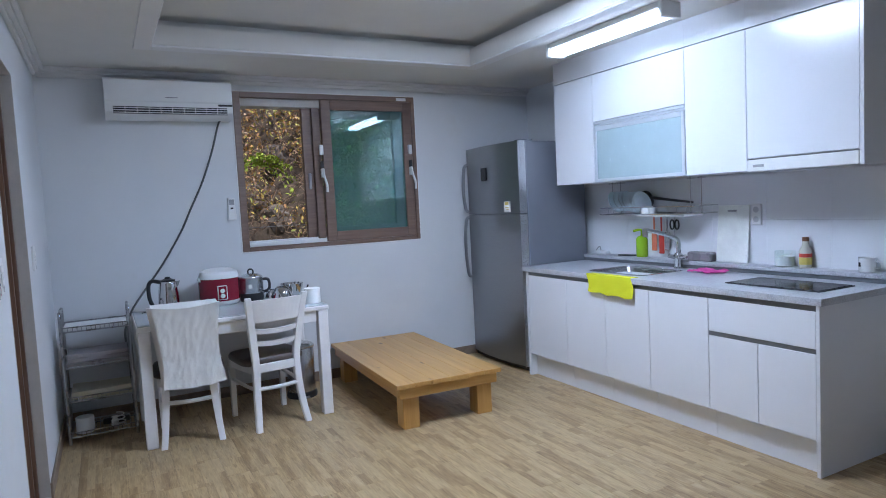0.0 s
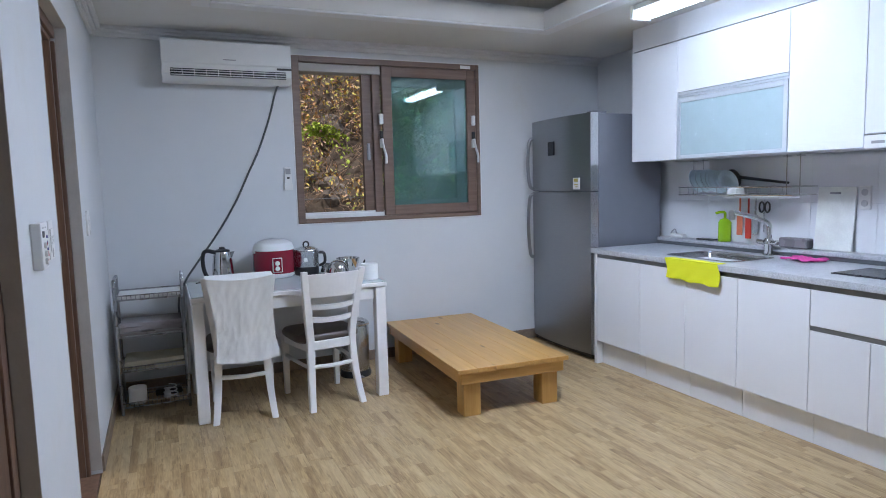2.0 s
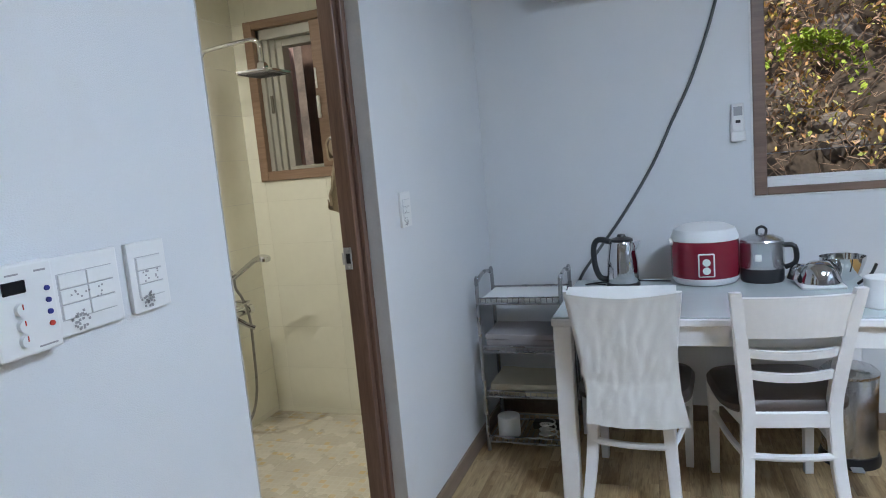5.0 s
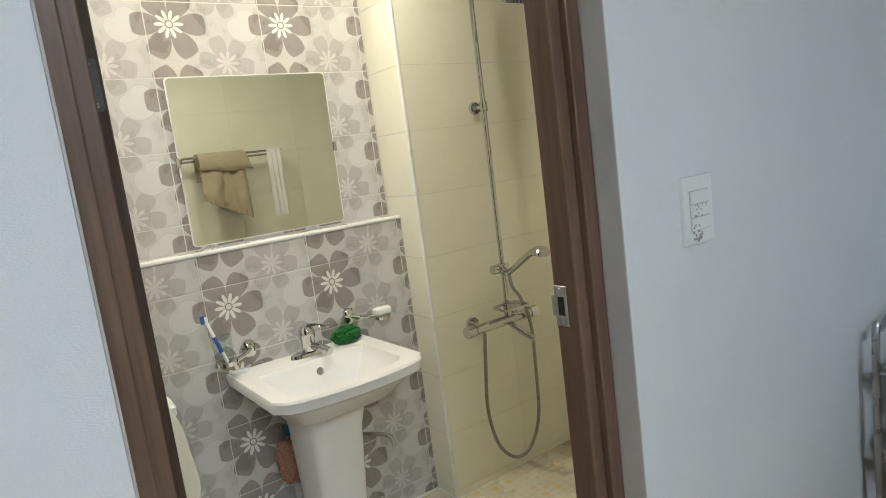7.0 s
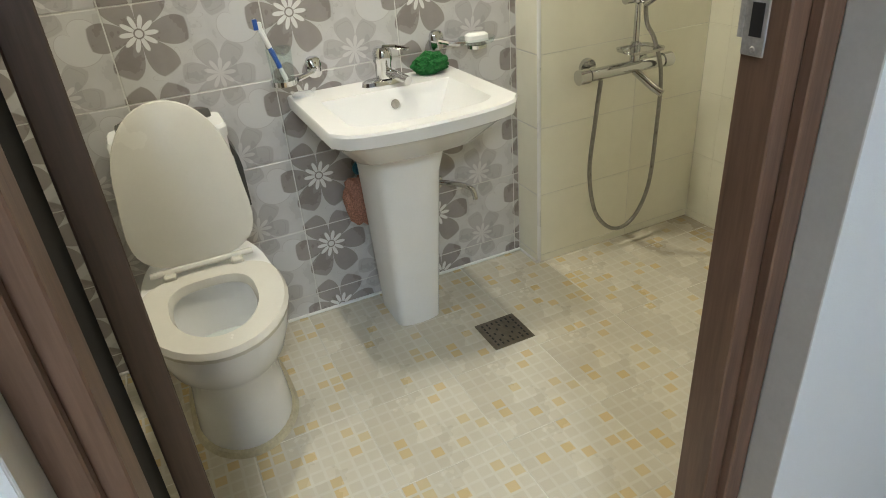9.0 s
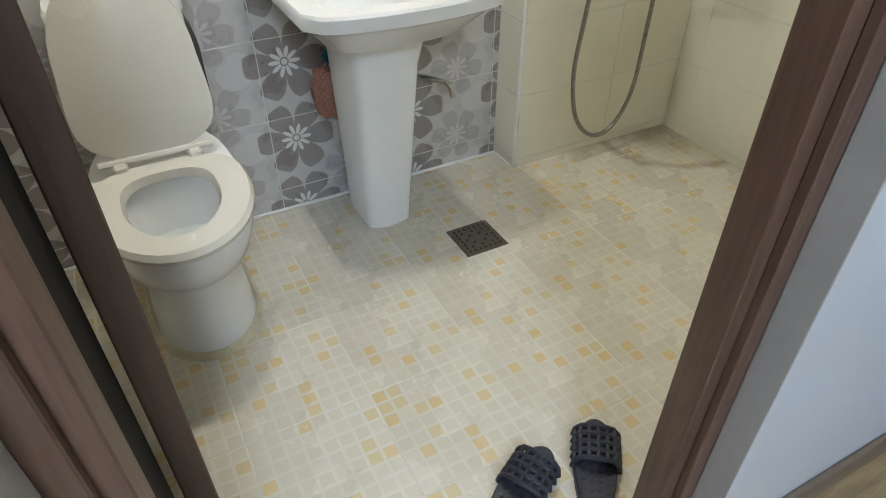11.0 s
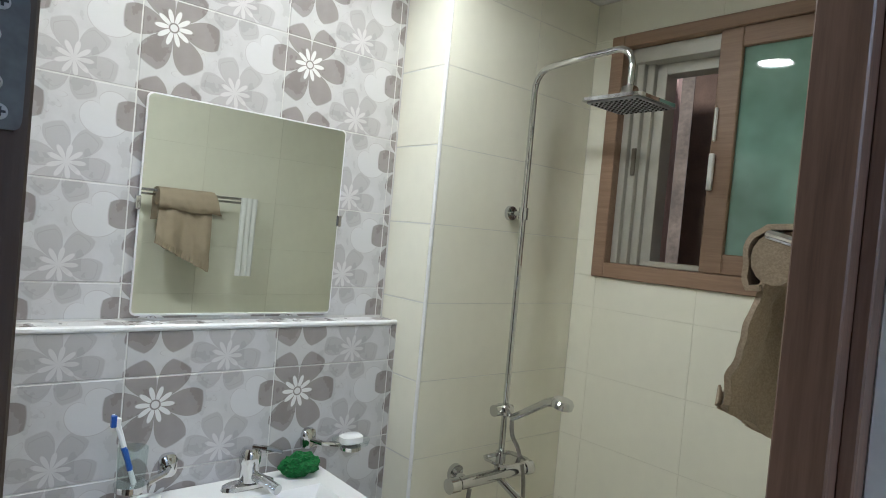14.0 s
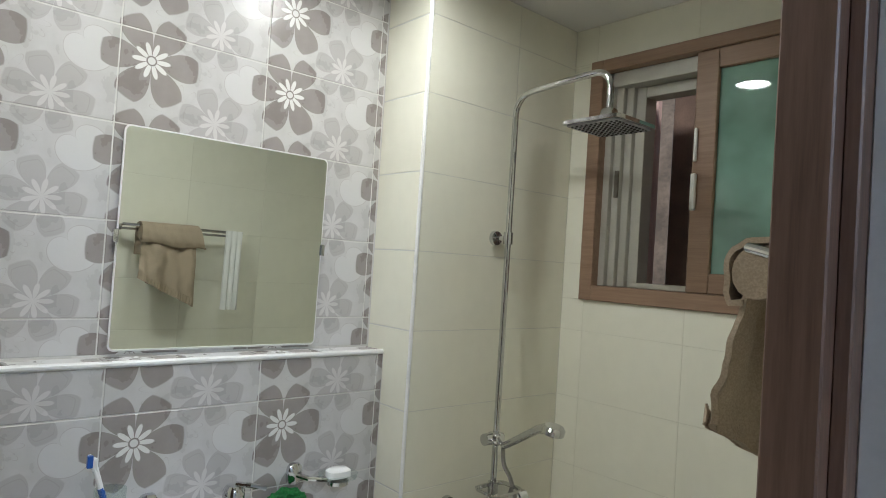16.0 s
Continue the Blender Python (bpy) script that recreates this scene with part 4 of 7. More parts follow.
u = upper("hood_cabinet", -3.30, -2.695, 1.555, "white wall cabinet with a slim cooker hood below")
front(u, -3.30, -2.695, 1.562, 2.272)
part("hood", box(UX - 0.004, 3.998, -3.299, -2.697, 1.488, 1.5545, 0.003), WHITE_PLASTIC, u)
# Black strip drawn in as the shade of the slit above the hood.
part("hood_gap", box(UX + 0.001, UX + 0.018, -3.298, -2.698, 1.5546, 1.5578), BLACK, u)
part("hood_switch", box(UX - 0.0065, UX - 0.0035, -2.80, -2.735, 1.512, 1.526, 0.001), GREY_PLASTIC, u)
part("hood_grille", box(UX + 0.06, 3.94, -3.25, -2.75, 1.482, 1.4878, 0.002), ALU, u)
tagged(part("end_panel", box(UX - 0.002, 3.998, -3.322, -3.3015, 1.484, 2.4385, 0.0015), LAMINATE), "white gloss panel closing the wall cabinets", "panel", "end panels")

lamp = thing("ceiling_light", (3.17, -2.01, 2.44), "bright white twin-tube kitchen ceiling light", "lamp")
part("tray", box(3.10, 3.24, -2.50, -1.53, 2.405, 2.4395, 0.006), WHITE_PLASTIC, lamp)
for y in (-2.515, -1.515):
    part("end_cap", box(3.095, 3.245, y - 0.014, y + 0.014, 2.352, 2.4395, 0.005), WHITE_PLASTIC, lamp)
for x in (3.135, 3.205):
    part("tube", tube([(x, -2.50, 2.378), (x, -1.53, 2.378)], 0.021, 14), TUBE_GLOW, lamp, "glowing fluorescent tube", True)

# Unseen lamp, assumed in the tray and added to brighten the room.
rl = thing("unseen_room_light", (2.10, -2.34, 2.62), "unseen square white ceiling light assumed in the tray", "lamp")
part("frame", boxes([(1.80, 2.40, -2.66, -2.64, 2.56, 2.619), (1.80, 2.40, -2.04, -2.02, 2.56, 2.619), (1.78, 1.80, -2.66, -2.02, 2.56, 2.619), (2.40, 2.42, -2.66, -2.02, 2.56, 2.619)], 0.002), WHITE_PLASTIC, rl)
part("diffuser", box(1.801, 2.399, -2.639, -2.041, 2.545, 2.60, 0.004), ROOM_GLOW, rl, "glowing diffuser")
part("mount", box(1.91, 2.29, -2.54, -2.14, 2.601, 2.619), WHITE_PLASTIC, rl)

# white backsplash panels behind the worktop
BACK_GROUT = plain("white_grout", (0.66, 0.67, 0.69), 0.7, vary=0.03)
bsp = tagged(part("backsplash", box(3.992, 3.9995, -3.30, -0.90, 0.918, 1.484), BACK_GROUT), "white glazed tiles behind the worktop", "backsplash", "", "structure")
n_ = Nodes("white_wall_tile")
WHITE_TILE = n_.out((0.76, 0.77, 0.79), n_.range(n_.noise(5), 0.3, 0.7, 0.12, 0.2))
for i in range(6):
    for z0, z1 in ((0.9185, 1.198), (1.2, 1.483)):
        part("tile", box(3.984, 3.9918, -0.902 - 0.4 * (i + 1) + 0.0004, -0.902 - 0.4 * i - 0.0004, z0, z1, 0.0005), WHITE_TILE, bsp)

# ---- fridge ----
fr = thing("fridge", (3.6, -0.44, 0), "dark brushed-steel two-door fridge", "fridge")
FY0, FY1 = -0.868, -0.035
part("body", box(3.345, 3.94, FY0, FY1, 0.03, 1.862, 0.006), FRIDGE_SIDE, fr)
part("top_hinge", box(3.30, 3.42, FY0 + 0.005, FY0 + 0.09, 1.8625, 1.878, 0.004), FRIDGE_SIDE, fr)


def fridge_door(z0, z1):
    ring = []
    for k in range(13):
        t = k / 12
        ring.append((3.262 + 0.026 * (2 * t - 1) ** 2 - 0.008 * (1 - (2 * t - 1) ** 2), FY0 + (FY1 - FY0) * t))
    ring = [(3.338, FY0), ] + ring + [(3.338, FY1)]
    return loft([[(x, y, z) for x, y in ring] for z in (z0, z0 + 0.004, z1 - 0.004, z1)])


for z0, z1, hz in ((1.289, 1.868, (1.31, 1.52, 1.73)), (0.045, 1.281, (0.73, 1.0, 1.26))):
    d = part("door", fridge_door(z0, z1), FRIDGE, fr, "", True)
    part("door_edge", boxes([(3.268, 3.337, FY0 - 0.003, FY0 - 0.0002, z0 + 0.002, z1 - 0.002)], 0.001), ALU, d, "bright steel door edge")
    part("handle", tube([(3.262, -0.085, hz[0]), (3.232, -0.075, hz[0] + 0.03), (3.218, -0.07, hz[1]), (3.232, -0.075, hz[2] - 0.03), (3.262, -0.085, hz[2])], 0.014, 10, None, 6), FRIDGE, d, "curved dark steel handle", True)
part("display", box(3.244, 3.258, -0.42, -0.335, 1.575, 1.685, 0.003), BLACK_GLASS, fr, "small dark display")
st = part("energy_label", boxes([(3.2515, 3.2605, -0.752, -0.668, 1.303, 1.39)], 0.002), PAPER, fr, "white and yellow energy label")
part("label_arc", boxes([(3.2505, 3.2514, -0.735, -0.685, 1.36, 1.385), (3.2505, 3.2514, -0.735, -0.685, 1.335, 1.342), (3.2505, 3.2514, -0.735, -0.70, 1.32, 1.326)]), LABEL_YELLOW, st)
for x in (3.38, 3.9):
    for y in (FY0 + 0.05, FY1 - 0.05):
        part("foot", lathe([(0.02, 0), (0.02, 0.03)], (x, y, 0), 12), BLACK, fr)
part("kickplate", box(3.30, 3.344, FY0 + 0.01, FY1 - 0.01, 0.008, 0.044, 0.003), BLACK, fr)

# ---- low pine table ----
lt = thing("low_table", (2.248, -0.803, 0), "low varnished pine table with thick square legs", "table", rz=-2.5, local=True)
PINE_ACROSS = wood("varnished_pine_across", (0.46, 0.235, 0.058), (0.64, 0.375, 0.125), "x", 0.32, 0.7, knots=True)
for k in range(6):
    x = -0.369 + 0.123 * k
    part("top_board", box(x + 0.0003, x + 0.1227, -0.742, 0.742, 0.274, 0.300, 0.0016), PINE, lt)
part("apron", box(-0.345, 0.345, -0.722, -0.694, 0.205, 0.2735, 0.003), PINE_ACROSS, lt)
part("apron", box(-0.345, 0.345, 0.694, 0.722, 0.205, 0.2735, 0.003), PINE_ACROSS, lt)
for x in (-0.345, 0.317):
    part("side_rail", box(x, x + 0.028, -0.693, 0.693, 0.205, 0.2735, 0.003), PINE, lt)
for x in (-0.3165, 0.2065):
    for y in (-0.693, 0.583):
        part("leg", box(x, x + 0.11, y, y + 0.11, 0, 0.2732, 0.004), PINE_UP, lt)

# ---- dining table ----
dt = thing("dining_table", (1.06, -0.52, 0), "white painted dining table with a glass top", "table")
DX0, DX1, DY0, DY1 = 0.465, 1.652, -0.882, -0.165
part("tabletop", box(DX0, DX1, DY0, DY1, 0.722, 0.75, 0.004), WHITE_PAINT, dt)
part("glass_sheet", box(DX0 + 0.006, DX1 - 0.006, DY0 + 0.006, DY1 - 0.006, 0.7505, 0.7565, 0.001), TABLE_GLASS, dt, "thin glass sheet")
for y in (DY0 + 0.02, DY1 - 0.042):
    part("apron", box(DX0 + 0.085, DX1 - 0.085, y, y + 0.022, 0.645, 0.7215, 0.002), WHITE_PAINT, dt)
for x in (DX0 + 0.015, DX1 - 0.037):
    part("apron", box(x, x + 0.022, DY0 + 0.085, DY1 - 0.085, 0.645, 0.7215, 0.002), WHITE_PAINT, dt)
for x in (DX0 + 0.005, DX1 - 0.075):
    for y in (DY0 + 0.005, DY1 - 0.075):
        part("leg", box(x, x + 0.068, y, y + 0.068, 0, 0.7215, 0.004), WHITE_PAINT, dt)


# ---- chairs ----
def chair(at, rz, label):
    """Ladder-back chair; its back is towards -y of its own frame."""
    c = thing("dining_chair", at, label, "chair", "chairs at the dining table", rz, True)
    def back_y(z):
        return -0.205 - (0.085 * ((z - 0.43) / 0.43) ** 1.5 if z > 0.43 else 0.0) - (0.075 * ((0.43 - z) / 0.43) ** 2.2 if z < 0.43 else 0.0)

    def half(z):
        """Half the spread of the back posts: drawn in at the seat, flared above and below."""
        if z > 0.43:
            return 0.138 + 0.050 * ((z - 0.43) / 0.43) ** 1.2
        return 0.138 + 0.030 * ((0.43 - z) / 0.43) ** 1.8

    for s in (-1, 1):
        rings = []
        for k in range(19):
            z = 0.868 * k / 18
            y = back_y(z)
            tx = 0.0185 + 0.004 * math.sin(math.pi * k / 18)
            x = s * half(z)
            ty = 0.020 if z < 0.7 else 0.015
            rings.append([(x - tx, y - ty, z), (x + tx, y - ty, z), (x + tx, y + ty, z), (x - tx, y + ty, z)])
        post = loft(rings)
        bmesh.ops.bevel(post, geom=[e for e in post.edges if abs((e.verts[0].co - e.verts[1].co).normalized().z) > 0.8], offset=0.004, segments=2, affect="EDGES")
        part("back_post", post, WHITE_PAINT, c, "", True)
        x = s * 0.178
        part("front_leg", loft([[(x - h, 0.175 - h, z), (x + h, 0.175 - h, z), (x + h, 0.175 + h, z), (x - h, 0.175 + h, z)] for z, h in ((0, 0.015), (0.3, 0.019), (0.405, 0.021))]), WHITE_PAINT, c)
        part("side_rail", loft([[(s * w - 0.011, y, 0.352), (s * w + 0.011, y, 0.352), (s * w + 0.011, y, 0.405), (s * w - 0.011, y, 0.405)] for w, y in ((0.140, -0.188), (0.160, -0.02), (0.178, 0.154))]), WHITE_PAINT, c)
        part("side_stretcher", tube([(s * 0.146, -0.222, 0.255), (s * 0.170, -0.06, 0.262), (s * 0.178, 0.158, 0.265)], 0.012, 8, None, 4), WHITE_PAINT, c, "", True)

    def slat(name, z0, z1, bow, th):
        rings = []
        for k in range(13):
            t = -1 + 2 * k / 12
            ym = back_y((z0 + z1) / 2) - bow * (1 - t * t)
            q0, q1 = back_y(z0) - back_y((z0 + z1) / 2), back_y(z1) - back_y((z0 + z1) / 2)
            lift = 0.0 if name == "top_rail" else -0.010 * (1 - t * t)
            x0, x1 = t * (half(z0) - 0.012), t * (half(z1) - 0.012)
            rings.append([(x0, ym + q0 - th, z0 + lift), (x0, ym + q0 + th, z0 + lift), (x1, ym + q1 + th, z1 + lift), (x1, ym + q1 - th, z1 + lift)])
        bm = loft(rings)
        part(name, bm, WHITE_PAINT, c)

    slat("top_rail", 0.700, 0.848, 0.020, 0.010)
    slat("back_slat", 0.628, 0.660, 0.018, 0.009)
    slat("back_slat", 0.545, 0.577, 0.018, 0.009)
    part("back_rail", box(-0.122, 0.122, -0.220, -0.192, 0.362, 0.420, 0.004), WHITE_PAINT, c)
    part("front_rail", box(-0.157, 0.157, 0.164, 0.186, 0.355, 0.405, 0.003), WHITE_PAINT, c)
    part("back_stretcher", tube([(-0.140, -0.222, 0.262), (0, -0.226, 0.256), (0.140, -0.222, 0.262)], 0.014, 8, None, 4), WHITE_PAINT, c, "", True)
    part("seat", loft([squircle(0, -0.005, z, a, b, 4.5, 40) for z, a, b in ((0.406, 0.200, 0.193), (0.420, 0.216, 0.205), (0.440, 0.217, 0.206), (0.456, 0.205, 0.194), (0.465, 0.155, 0.145), (0.467, 0.05, 0.05))]), SEAT, c, "dark brown padded seat", True)
    return c


ca = chair((0.757, -0.646, 0), -5.0, "white ladder-back chair with a towel over it")
cb = chair((1.248, -0.668, 0), 8.0, "white ladder-back chair with a brown vinyl seat")


def chair_towel(u, v):
    crease = 0.005 * noise.noise((u * 4 + v * 2, v * 3 - u * 2, 1.0)) + 0.0027 * noise.noise((u * 13 + v * 9, v * 6 - u * 5, 4.0)) + 0.0007 * noise.noise((u * 26 - v * 13, v * 15 + u * 9, 8.0))
    if v < 0.12:
        t = v / 0.12
        return (0.733 + (u - 0.5) * 0.375, -0.913 + 0.02 * (1 - t), 0.882 - 0.0 + 0.006 * math.sin(math.pi * t) - 0.15 * (1 - t) ** 2)
    q = (v - 0.12) / 0.88
    wide = 0.375 - 0.045 * math.sin(min(q * 1.5, 1.0) * math.pi / 2) + 0.035 * max(q - 0.75, 0.0) * 4
    x = (u - 0.5) * wide + 0.035 * q
    z = 0.880 - q * (0.505 + 0.020 * math.sin(u * 2.6 + 0.4)) - 0.018 * math.sin(u * math.pi) * (1 - q)
    y = -0.985 + 0.075 * min(q * 1.5, 1.0) ** 0.8 - 0.022 * q - 0.014 - crease - 0.003 * math.sin(u * 13 + 4 * q) * q
    return (0.733 + x, y, z)


tagged(part("towel", sheet(chair_towel, 52, 60, 0.005), TOWEL_WHITE, None, "", True), "white cotton towel hung over the chair back", "towel")


# ---- air conditioner, cable, remote ----
ac = thing("air_conditioner", (0.825, -0.1, 2.09), "white wall-mounted split air conditioner", "air conditioner")
prof = [(-0.004, 2.095), (-0.004, 2.36), (-0.03, 2.366), (-0.17, 2.362), (-0.195, 2.345), (-0.203, 2.19), (-0.196, 2.13), (-0.16, 2.098), (-0.10, 2.09)]
part("body", loft([[(x, y, z) for y, z in prof] for x in (0.412, 0.416, 1.236, 1.24)]), WHITE_PLASTIC, ac, "", True)
part("front_panel", loft([[(x, y, z) for y, z in ((-0.196, 2.35), (-0.201, 2.347), (-0.2095, 2.205), (-0.2035, 2.195), (-0.198, 2.2))] for x in (0.414, 1.238)]), WHITE_PLASTIC, ac)
part("dark_strip", box(1.14, 1.239, -0.2065, -0.199, 2.178, 2.192, 0.001), BLACK, ac)
part("outlet", boxes([(0.46, 1.20, -0.2045, -0.19, 2.118, 2.166)]), BLACK, ac, "black air outlet slot")
for k in range(3):
    part("vane", box(0.462, 1.198, -0.2075, -0.193, 2.122 + 0.016 * k, 2.127 + 0.016 * k, 0.001), WHITE_PLASTIC, ac)
for k in range(9):
    part("vane_post", box(0.53 + 0.075 * k, 0.534 + 0.075 * k, -0.206, -0.192, 2.119, 2.165), WHITE_PLASTIC, ac)
part("brand_mark", box(0.79, 0.87, -0.2085, -0.2055, 2.228, 2.234), PRINT_GREY, ac)
tagged(part("cable", tube([(1.165, -0.10, 2.10), (1.155, -0.012, 2.06), (1.10, -0.008, 1.87), (1.016, -0.008, 1.645), (0.93, -0.008, 1.47), (0.837, -0.008, 1.279), (0.70, -0.01, 1.06), (0.56, -0.012, 0.87), (0.47, -0.014, 0.74), (0.42, -0.014, 0.60), (0.43, -0.018, 0.4), (0.44, -0.018, 0.012)], 0.0075, 8, None, 5), CABLE, None, "", True), "grey cable running down the wall from the air conditioner", "cable")
rm = thing("remote_control", (1.212, -0.012, 1.36), "white remote control in a wall holder", "remote control")
part("case", box(1.187, 1.239, -0.026, -0.006, 1.365, 1.523, 0.006, None, 2), WHITE_PLASTIC, rm)
part("holder", boxes([(1.182, 1.244, -0.0055, -0.0005, 1.355, 1.45), (1.182, 1.244, -0.031, -0.0265, 1.355, 1.40)], 0.002), WHITE_PLASTIC, rm)
part("screen", box(1.195, 1.231, -0.0272, -0.0255, 1.47, 1.51), GREY_PLASTIC, rm)
part("button", box(1.203, 1.223, -0.028, -0.0255, 1.437, 1.45, 0.002), BLACK, rm)


# ---- switches and heating control on the west wall ----
def switch(y0, y1, rows, cols, label):
    s = thing("light_switch", (0.006, (y0 + y1) / 2, 1.16), label, "switch", "wall switches")
    part("plate", box(0.0003, 0.011, y0, y1, 1.158, 1.285, 0.003, None, 2), WHITE_PLASTIC, s)
    part("seam", box(0.0105, 0.0113, y0 + 0.0145, y1 - 0.0145, 1.1835, 1.2585), SEAM, s)
    w, h = (y1 - y0 - 0.03) / cols, 0.074 / rows
    for i in range(cols):
        for j in range(rows):
            part("rocker", box(0.0114, 0.0145, y0 + 0.015 + w * i + 0.001, y0 + 0.015 + w * (i + 1) - 0.001, 1.184 + h * j + 0.001, 1.184 + h * (j + 1) - 0.001, 0.001), WHITE_PLASTIC, s)
    deco = bmesh.new()
    rnd = random.Random(int(abs(y0) * 100))
    for _ in range(26):
        a, r = rnd.uniform(0, 6.3), 0.016 * math.sqrt(rnd.random())
        yy, zz = y0 + 0.33 * (y1 - y0) + r * math.cos(a), 1.180 + r * math.sin(a)
        box(0.0146, 0.0150, yy - 0.002, yy + 0.0022, zz - 0.002, zz + 0.002, 0.0, deco)
    for _ in range(12):
        yy, zz = y0 + rnd.uniform(0.25, 0.7) * (y1 - y0), 1.21 + rnd.uniform(0, 0.022)
        box(0.0146, 0.0150, yy - 0.0015, yy + 0.0015, zz - 0.0015, zz + 0.0015, 0.0, deco)
    part("print", deco, PRINT_GREY, s, "grey flower print")


switch(-2.543, -2.408, 3, 2, "white four-gang light switch with a flower print")
switch(-2.386, -2.297, 3, 1, "white narrow light switch with a flower print")
switch(-1.154, -1.064, 3, 1, "white light switch with a grey flower print")
th = thing("thermostat", (0.015, -2.596, 1.157), "white heating control with knobs and a dark display", "thermostat")
part("case", box(0.0003, 0.028, -2.646, -2.545, 1.152, 1.288, 0.004, None, 2), WHITE_PLASTIC, th)
part("display", box(0.0278, 0.0292, -2.628, -2.592, 1.245, 1.264, 0.001), BLACK_GLASS, th)
for z in (1.222, 1.198, 1.175):
    part("knob", lathe([(0.0095, 0), (0.009, 0.007), (0.0, 0.0075)], (0, 0, 0), 16), WHITE_PLASTIC, th, "", True).matrix_basis = pose(0.0281, -2.606, z, 0, 90)
    part("dial_mark", box(0.0353, 0.0362, -2.6068, -2.6052, z, z + 0.008), RED_PLASTIC, th)
for k, z in enumerate((1.245, 1.227, 1.209, 1.191)):
    part("button", lathe([(0.0042, 0), (0.004, 0.003), (0.0, 0.0032)], (0, 0, 0), 12), RED_PLASTIC if k == 3 else PRINT_BLUE, th).matrix_basis = pose(0.0281, -2.560, z, 0, 90)
for y0, y1, z0, z1 in ((-2.575, -2.557, 1.272, 1.275), (-2.62, -2.60, 1.272, 1.2745), (-2.585, -2.555, 1.160, 1.1625)):
    part("lettering", box(0.0279, 0.0285, y0, y1, z0, z1), PRINT_GREY, th)

# ---- shelf rack ----
rk = thing("shelf_rack", (0.26, -0.33, 0), "dark metal four-tier rack with folded cloths", "rack")
RX0, RX1, RY0, RY1 = 0.055, 0.44, -0.475, -0.20
for x in (RX0, RX1):
    part("side_frame", tube([(x, RY0, 0.001), (x, RY0, 0.76), (x, RY0 + 0.03, 0.82), (x, (RY0 + RY1) / 2, 0.842), (x, RY1 - 0.03, 0.82), (x, RY1, 0.76), (x, RY1, 0.001)], 0.0095, 10, None, 4), RACK_METAL, rk, "", True)
for k, z in enumerate((0.045, 0.27, 0.485, 0.715)):
    shf = part("shelf", tube([(RX0, RY0, z), (RX1, RY0, z), (RX1, RY1, z), (RX0, RY1, z), (RX0, RY0, z)], 0.005, 8), RACK_METAL, rk)
    for y in (RY0, RY1):
        part("guard_rail", tube([(RX0, y, z + 0.028), (RX1, y, z + 0.028)], 0.004, 8), RACK_METAL, shf)
    for i in range(15):
        x = RX0 + (RX1 - RX0) * (i + 0.5) / 15
        part("wire", tube([(x, RY0, z + 0.028), (x, RY0, z), (x, RY1, z), (x, RY1, z + 0.028)], 0.0022, 6), RACK_METAL, shf)
tagged(part("plastic_mat", box(RX0 + 0.012, RX1 - 0.012, RY0 + 0.008, RY1 - 0.008, 0.7215, 0.738, 0.004), WHITE_PLASTIC), "white plastic tray on the top of the rack", "tray")


def folded(name, x0, x1, y0, y1, z0, layers, h, material, label):
    bm = bmesh.new()
    for k in range(layers):
        d = 0.006 * (k % 2)
        own = bmesh.new()
        bmesh.ops.create_grid(own, x_segments=14, y_segments=8, size=0.5)
        bmesh.ops.solidify(own, geom=own.faces[:], thickness=h * 0.86)
        zs = [v.co.z for v in own.verts]
        base = min(zs)
        for v in own.verts:
            wob = 0.012 * noise.noise((v.co.x * 3 + k, v.co.y * 3, z0 * 7))
            v.co = ((x0 + x1) / 2 + v.co.x * (x1 - x0 - d), (y0 + y1) / 2 + v.co.y * (y1 - y0 - d), z0 + h * k + (v.co.z - base) + max(wob, 0))
        join(bm, own)
    return tagged(part(name, bm, material, None, "", True), label, "cloth", "folded cloths on the rack")


folded("folded_cloth", 0.075, 0.42, -0.465, -0.22, 0.4905, 3, 0.026, GREY_CLOTH, "grey-brown folded cloths on the rack shelf")
folded("folded_cloth", 0.08, 0.425, -0.468, -0.22, 0.2755, 2, 0.028, CREAM_CLOTH, "cream folded cloth on the rack shelf")
def roll(at, r, h, label):
    t = thing("toilet_roll", at, label, "toilet roll", "paper rolls")
    part("paper", lathe([(0.02, 0.0), (r - 0.003, 0.0), (r, 0.003), (r, h - 0.003), (r - 0.003, h), (0.02, h)], at, 32), PAPER, t, "", True)
    part("core", lathe([(0.0195, 0.001), (0.0195, h - 0.001), (0.018, h - 0.001), (0.018, 0.001)], at, 20), CREAM_PLASTIC, t)


roll((0.14, -0.40, 0.0505), 0.053, 0.10, "white toilet roll on the bottom of the rack")
roll((1.585, -0.735, 0.757), 0.056, 0.105, "white toilet roll on the dining table")
ex = thing("extension_lead", (0.33, -0.36, 0.0505), "white coiled extension lead on the rack", "cable")
part("socket_bar", box(0.24, 0.40, -0.33, -0.28, 0.0505, 0.09, 0.006), BLACK, ex)
part("lead", tube([(0.33 + 0.045 * math.cos(t * 0.9) * (1 - t * 0.01), -0.41 + 0.03 * math.sin(t * 0.9), 0.056 + 0.0035 * t) for t in range(24)], 0.004, 6, None, 2), WHITE_PLASTIC, ex)
part("plug", lathe([(0.02, 0), (0.022, 0.02), (0.014, 0.05)], (0.31, -0.38, 0.0505), 14), WHITE_PLASTIC, ex)

